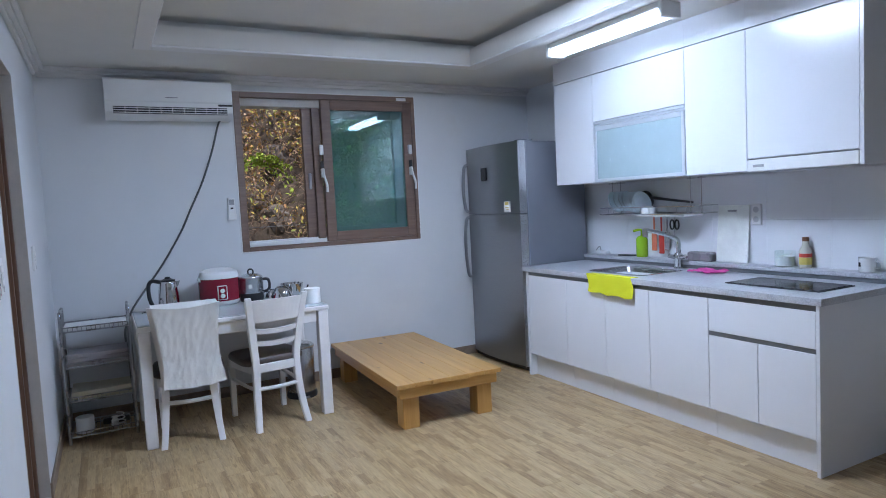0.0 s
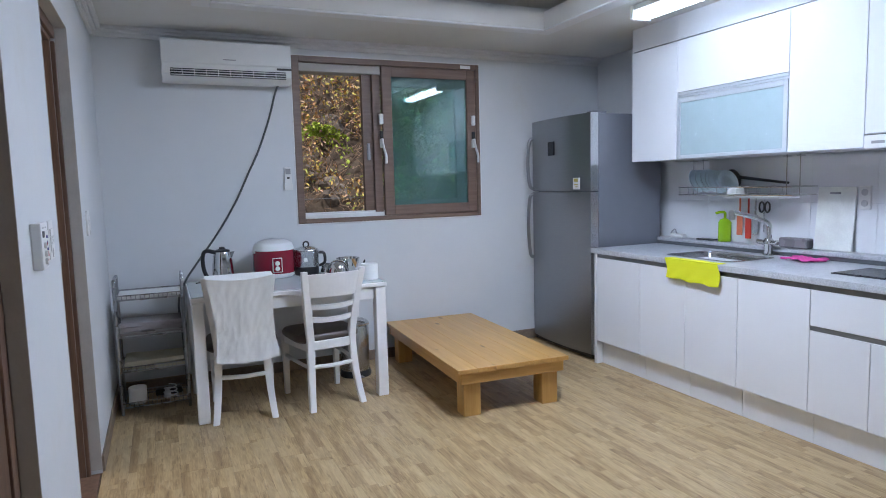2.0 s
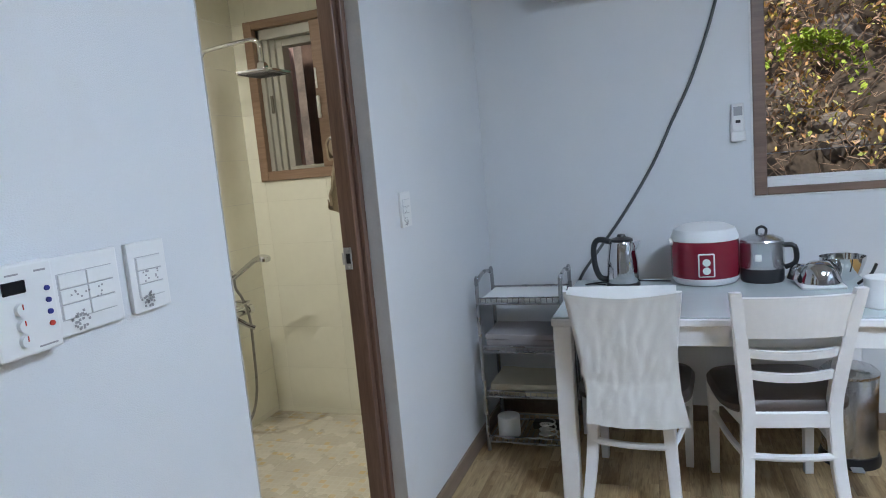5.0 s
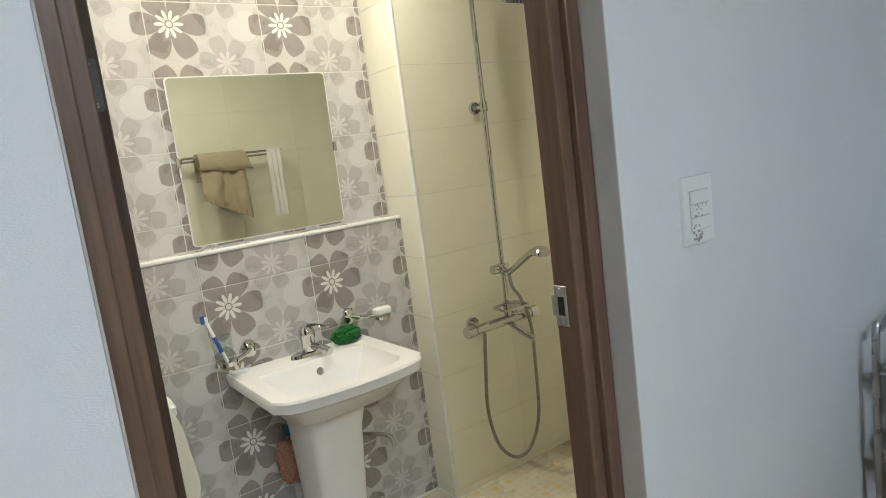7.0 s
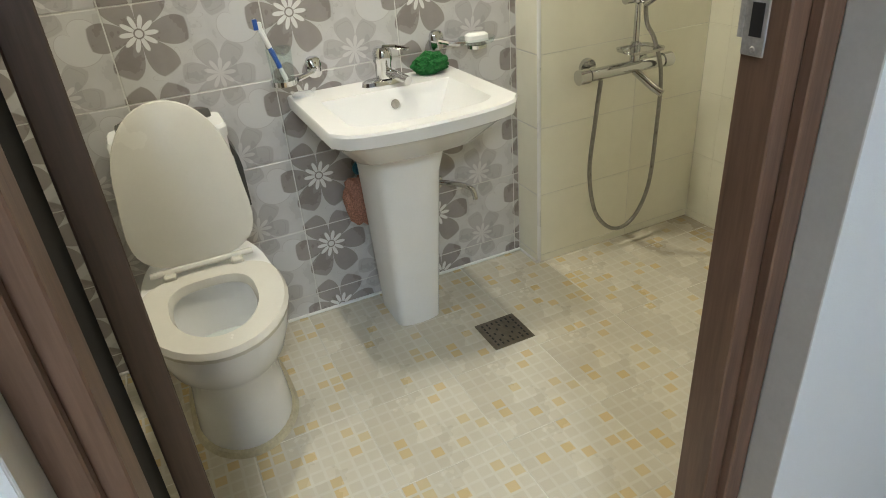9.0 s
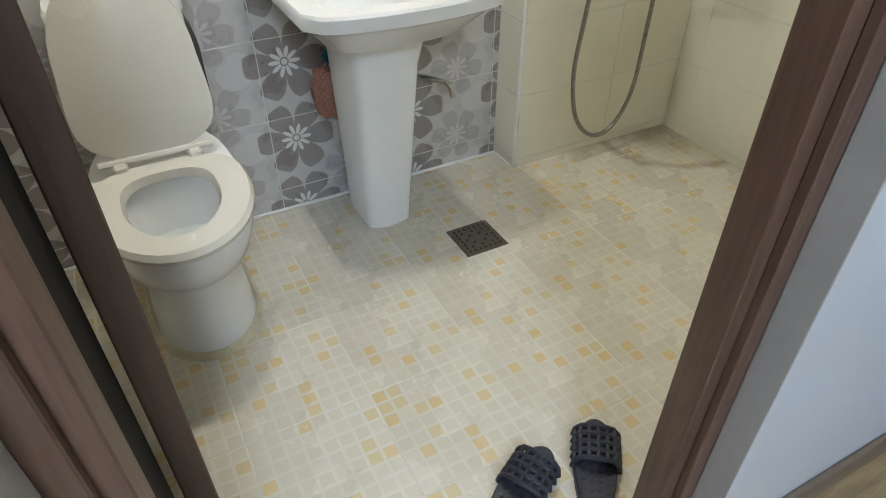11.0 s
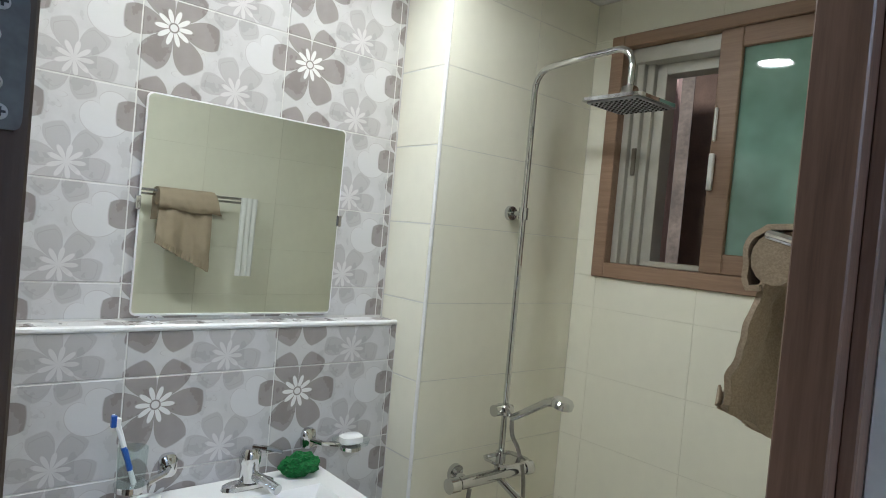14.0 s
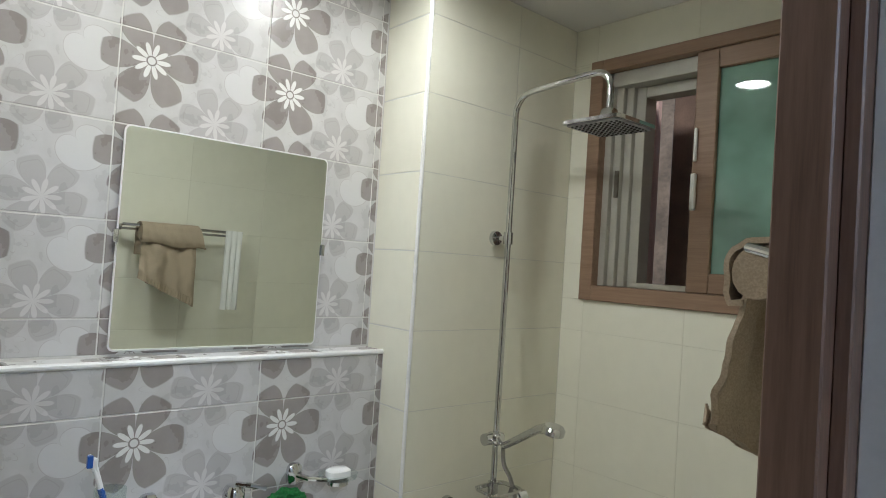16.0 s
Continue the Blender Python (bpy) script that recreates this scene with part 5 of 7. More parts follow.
# ---- pedal bin ----
pb = thing("pedal_bin", (1.578, -0.325, 0), "brushed steel pedal bin under the table", "bin")
part("body", lathe([(0.100, 0.035), (0.102, 0.05), (0.104, 0.37), (0.10, 0.375)], (1.578, -0.325, 0), 36), STEEL, pb, "", True)
part("base", lathe([(0.112, 0.001), (0.114, 0.02), (0.106, 0.045), (0.1, 0.045)], (1.578, -0.325, 0), 36), BLACK, pb, "black plastic base", True)
part("lid", lathe([(0.108, 0.376), (0.108, 0.386), (0.09, 0.405), (0.05, 0.418), (0.0, 0.421)], (1.578, -0.325, 0), 36), STEEL, pb, "", True)
part("pedal", box(1.555, 1.60, -0.475, -0.435, 0.012, 0.02, 0.003), GREY_PLASTIC, pb)

# ---- on the dining table ----
TZ = 0.757
kt = thing("electric_kettle", (0.70, -0.33, TZ), "steel electric kettle with a black handle", "kettle")
part("base", lathe([(0.072, 0), (0.074, 0.014), (0.066, 0.022)], (0.70, -0.33, TZ), 32), BLACK, kt, "", True)
part("body", lathe([(0.068, 0.023), (0.070, 0.05), (0.066, 0.12), (0.056, 0.19), (0.050, 0.205)], (0.70, -0.33, TZ), 36), CHROME, kt, "polished steel body", True)
part("lid", lathe([(0.050, 0.206), (0.048, 0.216), (0.02, 0.226), (0.016, 0.236), (0.0, 0.239)], (0.70, -0.33, TZ), 28), BLACK, kt, "", True)
part("handle", tube([(0.65, -0.33, TZ + 0.205), (0.60, -0.33, TZ + 0.215), (0.578, -0.33, TZ + 0.18), (0.580, -0.33, TZ + 0.10), (0.60, -0.33, TZ + 0.045), (0.635, -0.33, TZ + 0.035)], 0.0135, 10, None, 5), BLACK, kt, "", True)
part("spout", loft([[(0.745, -0.33 - 0.018, TZ + 0.165), (0.745, -0.33 + 0.018, TZ + 0.165), (0.757, -0.33, TZ + 0.15)], [(0.745, -0.33 - 0.016, TZ + 0.202), (0.745, -0.33 + 0.016, TZ + 0.202), (0.78, -0.33, TZ + 0.205)]]), CHROME, kt)
tagged(part("cord", tube([(0.62, -0.31, TZ + 0.004), (0.56, -0.28, TZ + 0.004), (0.53, -0.3, TZ + 0.004), (0.60, -0.25, TZ + 0.004), (0.75, -0.23, TZ + 0.004), (0.9, -0.25, TZ + 0.004)], 0.0035, 6, None, 5), BLACK), "thin black power cord on the table", "cord")

rc = thing("rice_cooker", (1.045, -0.25, TZ), "dark red rice cooker with a white lid", "rice cooker")
C = (1.045, -0.25, TZ)
part("foot_ring", lathe([(0.10, 0.0), (0.125, 0.004), (0.136, 0.018), (0.138, 0.032)], C, 40), WHITE_PLASTIC, rc, "", True)
part("body", lathe([(0.1375, 0.033), (0.140, 0.05), (0.140, 0.17), (0.137, 0.19)], C, 40), RED, rc, "dark red enamelled body", True)
part("lid", lathe([(0.138, 0.191), (0.138, 0.205), (0.125, 0.238), (0.09, 0.255), (0.04, 0.262), (0.0, 0.263)], C, 40), WHITE_PLASTIC, rc, "", True)
pl = part("control_panel", box(1.012, 1.078, -0.3955, -0.383, TZ + 0.045, TZ + 0.145, 0.004), WHITE_PLASTIC, rc)
part("panel_face", box(1.018, 1.072, -0.3975, -0.395, TZ + 0.05, TZ + 0.14, 0.0008), RED, pl)
for z in (0.108, 0.073):
    part("knob", lathe([(0.016, 0), (0.015, 0.006), (0.0, 0.007)], (0, 0, 0), 20), WHITE_PLASTIC, pl, "", True).matrix_basis = pose(1.045, -0.3974, TZ + z, 90)
part("handle", tube([(0.91, -0.25, TZ + 0.175), (0.905, -0.27, TZ + 0.195), (0.91, -0.30, TZ + 0.18)], 0.008, 8, None, 4), WHITE_PLASTIC, rc)

pk = thing("electric_pot", (1.272, -0.25, TZ), "small steel electric pot with a glass lid", "pot")
C = (1.272, -0.25, TZ)
part("base", lathe([(0.082, 0), (0.086, 0.008), (0.086, 0.05), (0.083, 0.058)], C, 32), BLACK, pk, "", True)
part("body", lathe([(0.083, 0.059), (0.086, 0.066), (0.086, 0.165), (0.088, 0.170), (0.083, 0.171)], C, 32), STEEL, pk, "", True)
part("lid", lathe([(0.085, 0.172), (0.082, 0.180), (0.05, 0.196), (0.015, 0.202), (0.0, 0.203)], C, 32), STEEL, pk, "", True)
part("knob", tube([(1.255, -0.25, TZ + 0.20), (1.255, -0.25, TZ + 0.222), (1.272, -0.25, TZ + 0.232), (1.289, -0.25, TZ + 0.222), (1.289, -0.25, TZ + 0.20)], 0.006, 8, None, 3), BLACK, pk)
part("handle", tube([(1.355, -0.25, TZ + 0.15), (1.395, -0.26, TZ + 0.145), (1.40, -0.26, TZ + 0.08), (1.36, -0.25, TZ + 0.055)], 0.011, 8, None, 4), BLACK, pk, "", True)
part("badge", box(1.235, 1.262, -0.337, -0.332, TZ + 0.095, TZ + 0.125, 0.003), CREAM_PLASTIC, pk)

tr = thing("dish_tray", (1.46, -0.36, TZ), "white dish tray with upturned steel bowls", "tray")
part("tray", box(1.385, 1.545, -0.46, -0.24, TZ, TZ + 0.014, 0.005), WHITE_PLASTIC, tr)
def bowl(at, r, h, up, label):
    t = thing("steel_bowl", at, label, "bowl", "steel bowls")
    p = [(0.0, h), (r * 0.45, h * 0.96), (r * 0.8, h * 0.65), (r * 0.96, h * 0.2), (r, 0.0), (r * 0.97, 0.0), (r * 0.93, h * 0.2), (r * 0.77, h * 0.62), (r * 0.43, h * 0.92), (0.0, h * 0.96)]
    if not up:
        p = [(q, h - k) for q, k in p]
    part("shell", lathe(p, at, 32), CHROME, t, "", True)
    return t


bowl((1.465, -0.37, TZ + 0.0145), 0.078, 0.085, True, "upturned polished steel bowl")
bowl((1.565, -0.28, TZ + 0.0), 0.085, 0.10, False, "steel pan with a flared rim")
bowl((1.42, -0.29, TZ + 0.0145), 0.06, 0.06, True, "small upturned steel bowl")
tagged(part("ladle", tube([(1.60, -0.37, TZ + 0.004), (1.63, -0.42, TZ + 0.05), (1.64, -0.45, TZ + 0.095)], 0.006, 8, None, 4), BLACK), "black handled ladle leaning in the pan", "ladle")

# ---- on and above the worktop ----
dr = thing("dish_rack", (3.86, -1.6, 1.24), "chrome wire dish rack hung under the cabinets", "dish rack")
RX0, RY0, RY1 = 3.755, -1.25, -2.15
bm = bmesh.new()
for z in (1.25, 1.30):
    tube([(RX0, RY0, z), (RX0, RY1, z), (3.975, RY1, z), (3.975, RY0, z), (RX0, RY0, z)], 0.004, 6, bm)
for i in range(33):
    y = RY0 - 0.01 - 0.0275 * i
    tube([(RX0, y, 1.30 if i % 3 == 0 else 1.25), (RX0, y, 1.247), (3.975, y, 1.247)], 0.002, 5, bm)
part("wire_shelf", bm, CHROME, dr)
part("drip_tray", box(RX0 + 0.015, 3.96, -2.05, -1.62, 1.228, 1.2435, 0.004), WHITE_PLASTIC, dr)
for y in (-1.28, -1.37, -2.03, -2.12):
    part("hanger", tube([(3.86, y, 1.247), (3.86, y, 1.40), (3.86, y, 1.4965)], 0.0035, 6), CHROME, dr)
    part("hanger_bar", tube([(3.83, y, 1.485), (3.90, y, 1.485)], 0.0035, 6), CHROME, dr)
for k in range(7):
    y = -1.30 - 0.046 * k
    p = tagged(part("plate", lathe([(0.0, 0.008), (0.045, 0.007), (0.055, 0.012), (0.082, 0.026), (0.085, 0.024), (0.057, 0.004), (0.0, 0.0)], (0, 0, 0), 32), PALE_CHINA, None, "", True), "pale blue china plate standing in the dish rack", "plate", "plates in the dish rack")
    p.matrix_basis = pose(3.85 + 0.006 * (k % 3), y, 1.337 - 0.008 * (k > 3), 90 - 20 - 3 * (k % 3), 0, 8 - 14 * (k > 3))
tagged(part("bowl", lathe([(0.0, 0.055), (0.030, 0.055), (0.050, 0.036), (0.058, 0.0), (0.055, 0.0), (0.047, 0.032), (0.0, 0.048)], (3.82, -1.69, 1.2505), 28), CERAMIC, None, "", True), "upturned white china bowl in the dish rack", "bowl")
pan = thing("frying_pan", (3.95, -1.60, 1.25), "dark frying pan leaning behind the plates", "pan")
part("pan_body", lathe([(0.0, 0.0), (0.068, 0.002), (0.08, 0.025), (0.082, 0.026), (0.071, 0.0), (0.0, -0.002)], (0, 0, 0), 32), BLACK, pan, "", True).matrix_basis = pose(3.955, -1.54, 1.334, 0, -80, 0)
part("pan_handle", tube([(3.945, -1.60, 1.365), (3.93, -1.78, 1.345), (3.915, -2.0, 1.322)], [0.012, 0.010, 0.008], 8), BLACK, pan)

LZ = 0.9185
sb = thing("soap_dispenser", (3.95, -1.485, LZ), "green pump bottle of dish soap", "bottle")
part("bottle", lathe([(0.040, 0), (0.043, 0.006), (0.043, 0.135), (0.028, 0.155), (0.013, 0.162)], (3.95, -1.485, LZ), 24), GREEN_LIQUID, sb, "", True)
part("pump", tube([(3.95, -1.485, LZ + 0.162), (3.95, -1.485, LZ + 0.20), (3.93, -1.47, LZ + 0.206), (3.90, -1.45, LZ + 0.198)], 0.009, 8, None, 3), GREEN_LIQUID, sb)
tagged(part("soap_dish", box(3.91, 3.99 - 0.01, -1.40, -1.26, LZ, LZ + 0.010, 0.004), BLACK), "flat black dish on the ledge", "dish")
wt2 = thing("power_strip", (3.94, -1.05, LZ), "white plug adapter with a short lead", "adapter")
part("body", box(3.92, 3.965, -1.12, -0.99, LZ, LZ + 0.03, 0.006), WHITE_PLASTIC, wt2)
part("lead", tube([(3.945, -0.99, LZ + 0.015), (3.96, -0.96, LZ + 0.03), (3.975, -0.985, LZ + 0.06), (3.955, -1.02, LZ + 0.032)], 0.004, 6, None, 4), GREY_PLASTIC, wt2)
for y, mat, name, lab, h in ((-1.605, ORANGE, "spatula", "orange spatula hung under the dish rack", 0.27), (-1.675, RED_PLASTIC, "ladle", "red ladle hung under the dish rack", 0.29), (-1.73, STEEL, "tongs", "steel tongs hung under the dish rack", 0.26)):
    t = thing(name, (3.955, y, 1.24 - h), lab, "utensil", "hung utensils")
    part("handle", tube([(3.957, y, 1.246), (3.957, y, 1.24 - h * 0.55)], 0.006, 8), mat, t)
    part("blade", box(3.952, 3.960, y - 0.024, y + 0.024, 1.24 - h, 1.24 - h * 0.5, 0.003), mat, t)
sc2 = thing("scissors", (3.955, -1.80, 1.0), "black handled kitchen scissors hung on a hook", "scissors")
for s in (-1, 1):
    part("grip", tube([(3.955, -1.80 + s * (0.022 + 0.018 * math.cos(a)), 1.165 + 0.034 * math.sin(a)) for a in [k * math.pi / 6 for k in range(13)]], 0.006, 6), BLACK, sc2)
    part("blade", box(3.952 + 0.002 * s, 3.955 + 0.002 * s, -1.806 + s * 0.003, -1.794 + s * 0.003, 1.0, 1.13, 0.001), STEEL, sc2)
part("hook", tube([(3.957, -1.80, 1.13), (3.957, -1.80, 1.246)], 0.002, 5), CHROME, sc2)
tagged(part("plastic_box", box(3.90, 3.975, -2.14, -1.95, LZ, LZ + 0.062, 0.008), plain("smoky_plastic", (0.22, 0.20, 0.21), 0.25)), "smoky plastic box on the ledge", "box")
cbd = sheet(lambda u, v: (3.945 + 0.034 * v, -2.155 - 0.235 * u, LZ + 0.002 + 0.372 * v), 1, 1, 0.010)
bmesh.ops.bevel(cbd, geom=[e for e in cbd.edges if len(e.link_faces) == 2 and e.calc_face_angle(0) > 1], offset=0.003, segments=1, affect="EDGES")
cb2 = thing("cutting_board", (3.95, -2.27, LZ), "cream plastic cutting board leaning on the tiles", "cutting board")
part("board", cbd, CREAM_PLASTIC, cb2)
part("grip_slot", box(3.957, 3.974, -2.30, -2.24, LZ + 0.333, LZ + 0.345, 0.003), GREY_PLASTIC, cb2)
so = thing("wall_socket", (3.98, -2.435, 1.165), "white double wall socket on the tiles", "socket")
part("plate", box(3.972, 3.9835, -2.472, -2.405, 1.165, 1.298, 0.003), WHITE_PLASTIC, so)
for z in (1.20, 1.262):
    part("outlet", lathe([(0.019, 0), (0.019, 0.003), (0.0, 0.0031)], (0, 0, 0), 20), SEAM, so).matrix_basis = pose(3.9721, -2.438, z, 0, -90)
jar = thing("glass_jar", (3.94, -2.65, LZ), "clear plastic jar half full of salt", "jar")
part("jar", lathe([(0.0, 0), (0.056, 0.004), (0.056, 0.095), (0.055, 0.0955)], (3.94, -2.65, LZ), 28), CLEAR, jar, "", True)
part("salt", lathe([(0.0, 0.005), (0.0515, 0.007), (0.0515, 0.062), (0.0, 0.068)], (3.94, -2.65, LZ), 28), PAPER, jar, "white salt")
ob_ = thing("oil_bottle", (3.945, -2.775, LZ), "small sauce bottle with a brown cap", "bottle")
part("bottle", lathe([(0.032, 0), (0.034, 0.004), (0.034, 0.10), (0.018, 0.13), (0.016, 0.155)], (3.945, -2.775, LZ), 24), plain("cloudy_bottle", (0.62, 0.60, 0.50), 0.12), ob_, "", True)
part("label_band", lathe([(0.0345, 0.02), (0.0345, 0.062)], (3.945, -2.775, LZ), 24), LABEL_YELLOW, ob_)
part("label_top", lathe([(0.0346, 0.063), (0.0346, 0.085)], (3.945, -2.775, LZ), 24), RED_PLASTIC, ob_)
part("cap", lathe([(0.018, 0.156), (0.018, 0.18), (0.0, 0.181)], (3.945, -2.775, LZ), 18), BROWN_CAP, ob_, "", True)
mg = thing("mug", (3.94, -3.12, LZ), "white mug with a dark mark", "mug")
part("cup", lathe([(0.036, 0), (0.04, 0.004), (0.042, 0.078), (0.039, 0.078), (0.037, 0.006), (0.0, 0.005)], (3.94, -3.12, LZ), 28), CERAMIC, mg, "", True)
part("handle", tube([(3.94, -3.158, LZ + 0.06), (3.94, -3.185, LZ + 0.055), (3.94, -3.185, LZ + 0.025), (3.94, -3.16, LZ + 0.02)], 0.005, 8, None, 3), CERAMIC, mg)
part("mark", box(3.896, 3.8995, -3.108, -3.097, LZ + 0.03, LZ + 0.055, 0.002), BLACK, mg)


def worktop_cloth(u, v):
    y = -1.675 - 0.415 * u + 0.01 * math.sin(7 * v)
    if v < 0.25:
        return (3.30 - 0.2 * v + 0.0, y, CZ + 0.004 + 0.004 * abs(noise.noise((u * 6, v * 9, 2))))
    q = (v - 0.25) / 0.75
    return (3.2445 - 0.003 - 0.006 * abs(math.sin(u * 9 + q * 3)) * q, y - 0.012 * q, CZ + 0.004 - q * (0.122 + 0.004 * math.sin(u * 17) + 0.006 * noise.noise((u * 9, 0.5, 1.0)) + 0.014 * u))


tagged(part("dishcloth", sheet(worktop_cloth, 30, 20, 0.004), YELLOW, None, "", True), "bright yellow dishcloth hung over the worktop edge", "cloth")
tagged(part("rubber_glove", sheet(lambda u, v: (3.70 + 0.14 * v + 0.012 * math.sin(7 * u), -2.13 - 0.21 * u + 0.016 * math.sin(9 * v), CZ + 0.004 + 0.024 * abs(noise.noise((u * 5, v * 4, 3.3))) + 0.012 * math.sin(math.pi * u) * math.sin(math.pi * v)), 22, 18, 0.003), PINK, None, "", True), "crumpled pink cloth on the worktop", "cloth")

# ---- bathroom fittings ----
mi = thing("mirror", (-1.62, -1.30, 1.176), "frameless square mirror with rounded corners", "mirror")
def rounded(y0, y1, z0, z1, x0, x1, r):
    pts = []
    for cy_, cz_, a0 in ((y1 - r, z1 - r, 0), (y0 + r, z1 - r, 90), (y0 + r, z0 + r, 180), (y1 - r, z0 + r, 270)):
        for k in range(6):
            a = radians(a0 + 18 * k)
            pts.append((cy_ + r * math.cos(a), cz_ + r * math.sin(a)))
    return loft([[(x + 0.0175 * (z - 1.176), y, z) for y, z in pts] for x in (x0, x1)])


part("glass_edge", rounded(-1.598, -1.004, 1.176, 1.759, -1.6285, -1.6235, 0.016), EDGE_TRIM, mi)
part("silvering", rounded(-1.594, -1.008, 1.180, 1.755, -1.6234, -1.6225, 0.014), MIRROR, mi)
for y in (-1.600, -1.002):
    part("clip", box(-1.6285, -1.610, y - 0.006, y + 0.006, 1.455, 1.49, 0.002), CHROME, mi)

# washbasin
wb = thing("washbasin", (-1.32, -1.32, -0.04), "white ceramic pedestal washbasin", "washbasin")


def basin_ring(x0, x1, y0, y1, z, bow, n=16):
    """Back at x0, bowed front with rounded corners at x1."""
    pts = []
    ym, h = (y0 + y1) / 2, (y1 - y0) / 2
    for k in range(n + 1):
        t = -1 + 2 * k / n
        pts.append((x1 + bow * (1 - t * t) - 0.09 * (x1 - x0) * abs(t) ** 12, ym + t * h, z))
    for k in range(n + 1):
        t = 1 - 2 * k / n
        pts.append((x0, ym + t * h, z))
    return pts


YA, YB = -1.595, -1.055
rings = [basin_ring(-1.47, -1.26, -1.43, -1.22, 0.56, 0.01), basin_ring(-1.51, -1.17, -1.50, -1.15, 0.60, 0.02), basin_ring(-1.531, -1.105, YA + 0.035, YB - 0.035, 0.668, 0.035), basin_ring(-1.533, -1.068, YA + 0.003, YB - 0.003, 0.692, 0.04), basin_ring(-1.533, -1.062, YA, YB, 0.724, 0.04), basin_ring(-1.531, -1.066, YA + 0.004, YB - 0.004, 0.731, 0.039),
         basin_ring(-1.40, -1.112, YA + 0.065, YB - 0.065, 0.729, 0.03), basin_ring(-1.392, -1.12, YA + 0.075, YB - 0.075, 0.715, 0.028), basin_ring(-1.375, -1.20, YA + 0.12, YB - 0.12, 0.62, 0.02), basin_ring(-1.35, -1.26, YA + 0.19, YB - 0.19, 0.60, 0.01)]
part("bowl", loft(rings), CERAMIC, wb, "", True)
pd = [basin_ring(-1.452, -1.298, -1.412, -1.262, -0.04, 0.014), basin_ring(-1.452, -1.296, -1.414, -1.260, 0.0, 0.014), basin_ring(-1.452, -1.25, -1.435, -1.235, 0.50, 0.014), basin_ring(-1.452, -1.235, -1.445, -1.215, 0.585, 0.014)]
part("pedestal", loft(pd), CERAMIC, wb, "", True)
part("overflow", lathe([(0.014, 0), (0.013, 0.002), (0.0, 0.002)], (0, 0, 0), 16), HOSE, wb, "dull steel overflow rose").matrix_basis = pose(-1.3835, -1.31, 0.686, 0, 80)
part("drain_plug", lathe([(0.03, 0.0), (0.03, 0.006), (0.02, 0.012), (0.0, 0.013)], (-1.31, -1.315, 0.601), 20), CHROME, wb, "", True)
bt = thing("basin_tap", (-1.465, -1.305, 0.73), "chrome single-lever basin tap", "faucet")
part("plate", loft([squircle(-1.465, -1.305, z, a, b, 2.5, 24) for z, a, b in ((0.7305, 0.026, 0.075), (0.742, 0.024, 0.072), (0.748, 0.016, 0.06))]), CHROME, bt, "", True)
part("column", lathe([(0.026, 0.748), (0.025, 0.79), (0.029, 0.80), (0.029, 0.825), (0.02, 0.838), (0, 0.84)], (-1.465, -1.305, 0), 20), CHROME, bt, "", True)
part("spout", tube([(-1.455, -1.30, 0.765), (-1.41, -1.285, 0.762), (-1.36, -1.27, 0.752)], 0.014, 12), CHROME, bt, "", True)
part("lever", tube([(-1.465, -1.30, 0.84), (-1.44, -1.27, 0.838), (-1.42, -1.235, 0.83)], 0.007, 8), CHROME, bt)
sp = bmesh.new()
bmesh.ops.create_icosphere(sp, subdivisions=4, radius=1)
for v in sp.verts:
    d = v.co.copy()
    k = 1 + 0.35 * noise.noise(d * 2.2) + 0.22 * noise.noise(d * 7)
    v.co = (-1.475 + 0.036 * d.x * k, -1.145 + 0.056 * d.y * k, 0.731 + max(0.030 + 0.033 * d.z * k, 0.0))
tagged(part("scrubber", sp, GREEN_SPONGE, None, "", True), "crumpled dark green scrubbing net on the basin", "scrubber")
tagged(part("soap_sliver", loft([squircle(-1.497, -1.553, z, a, b, 2.5, 20) for z, a, b in ((0.7312, 0.02, 0.032), (0.739, 0.02, 0.032), (0.744, 0.012, 0.022))]), CERAMIC, None, "", True), "thin white soap sliver on the basin", "soap")

th2 = thing("toothbrush_holder", (-1.49, -1.60, 0.79), "chrome wall holder with a clear cup", "holder")
part("rosette", loft([squircle(0, 0, z, a, a * 0.75, 3, 20) for z, a in ((0, 0.032), (0.012, 0.03), (0.022, 0.014))]), CHROME, th2, "", True).matrix_basis = pose(-1.5345, -1.50, 0.80, 0, 90) 
part("arm", tube([(-1.52, -1.50, 0.80), (-1.49, -1.52, 0.795), (-1.46, -1.57, 0.79)], 0.008, 8), CHROME, th2)
part("ring", lathe([(0.036, 0.0), (0.038, 0.0), (0.038, 0.014), (0.036, 0.014)], (-1.462, -1.607, 0.782), 28), CHROME, th2, "", True)
cup = tagged(part("cup", lathe([(0.0, 0.0), (0.030, 0.002), (0.0345, 0.10), (0.0335, 0.1005)], (-1.462, -1.607, 0.7828), 28), CLEAR, None, "", True), "clear plastic tooth cup in its ring", "cup")
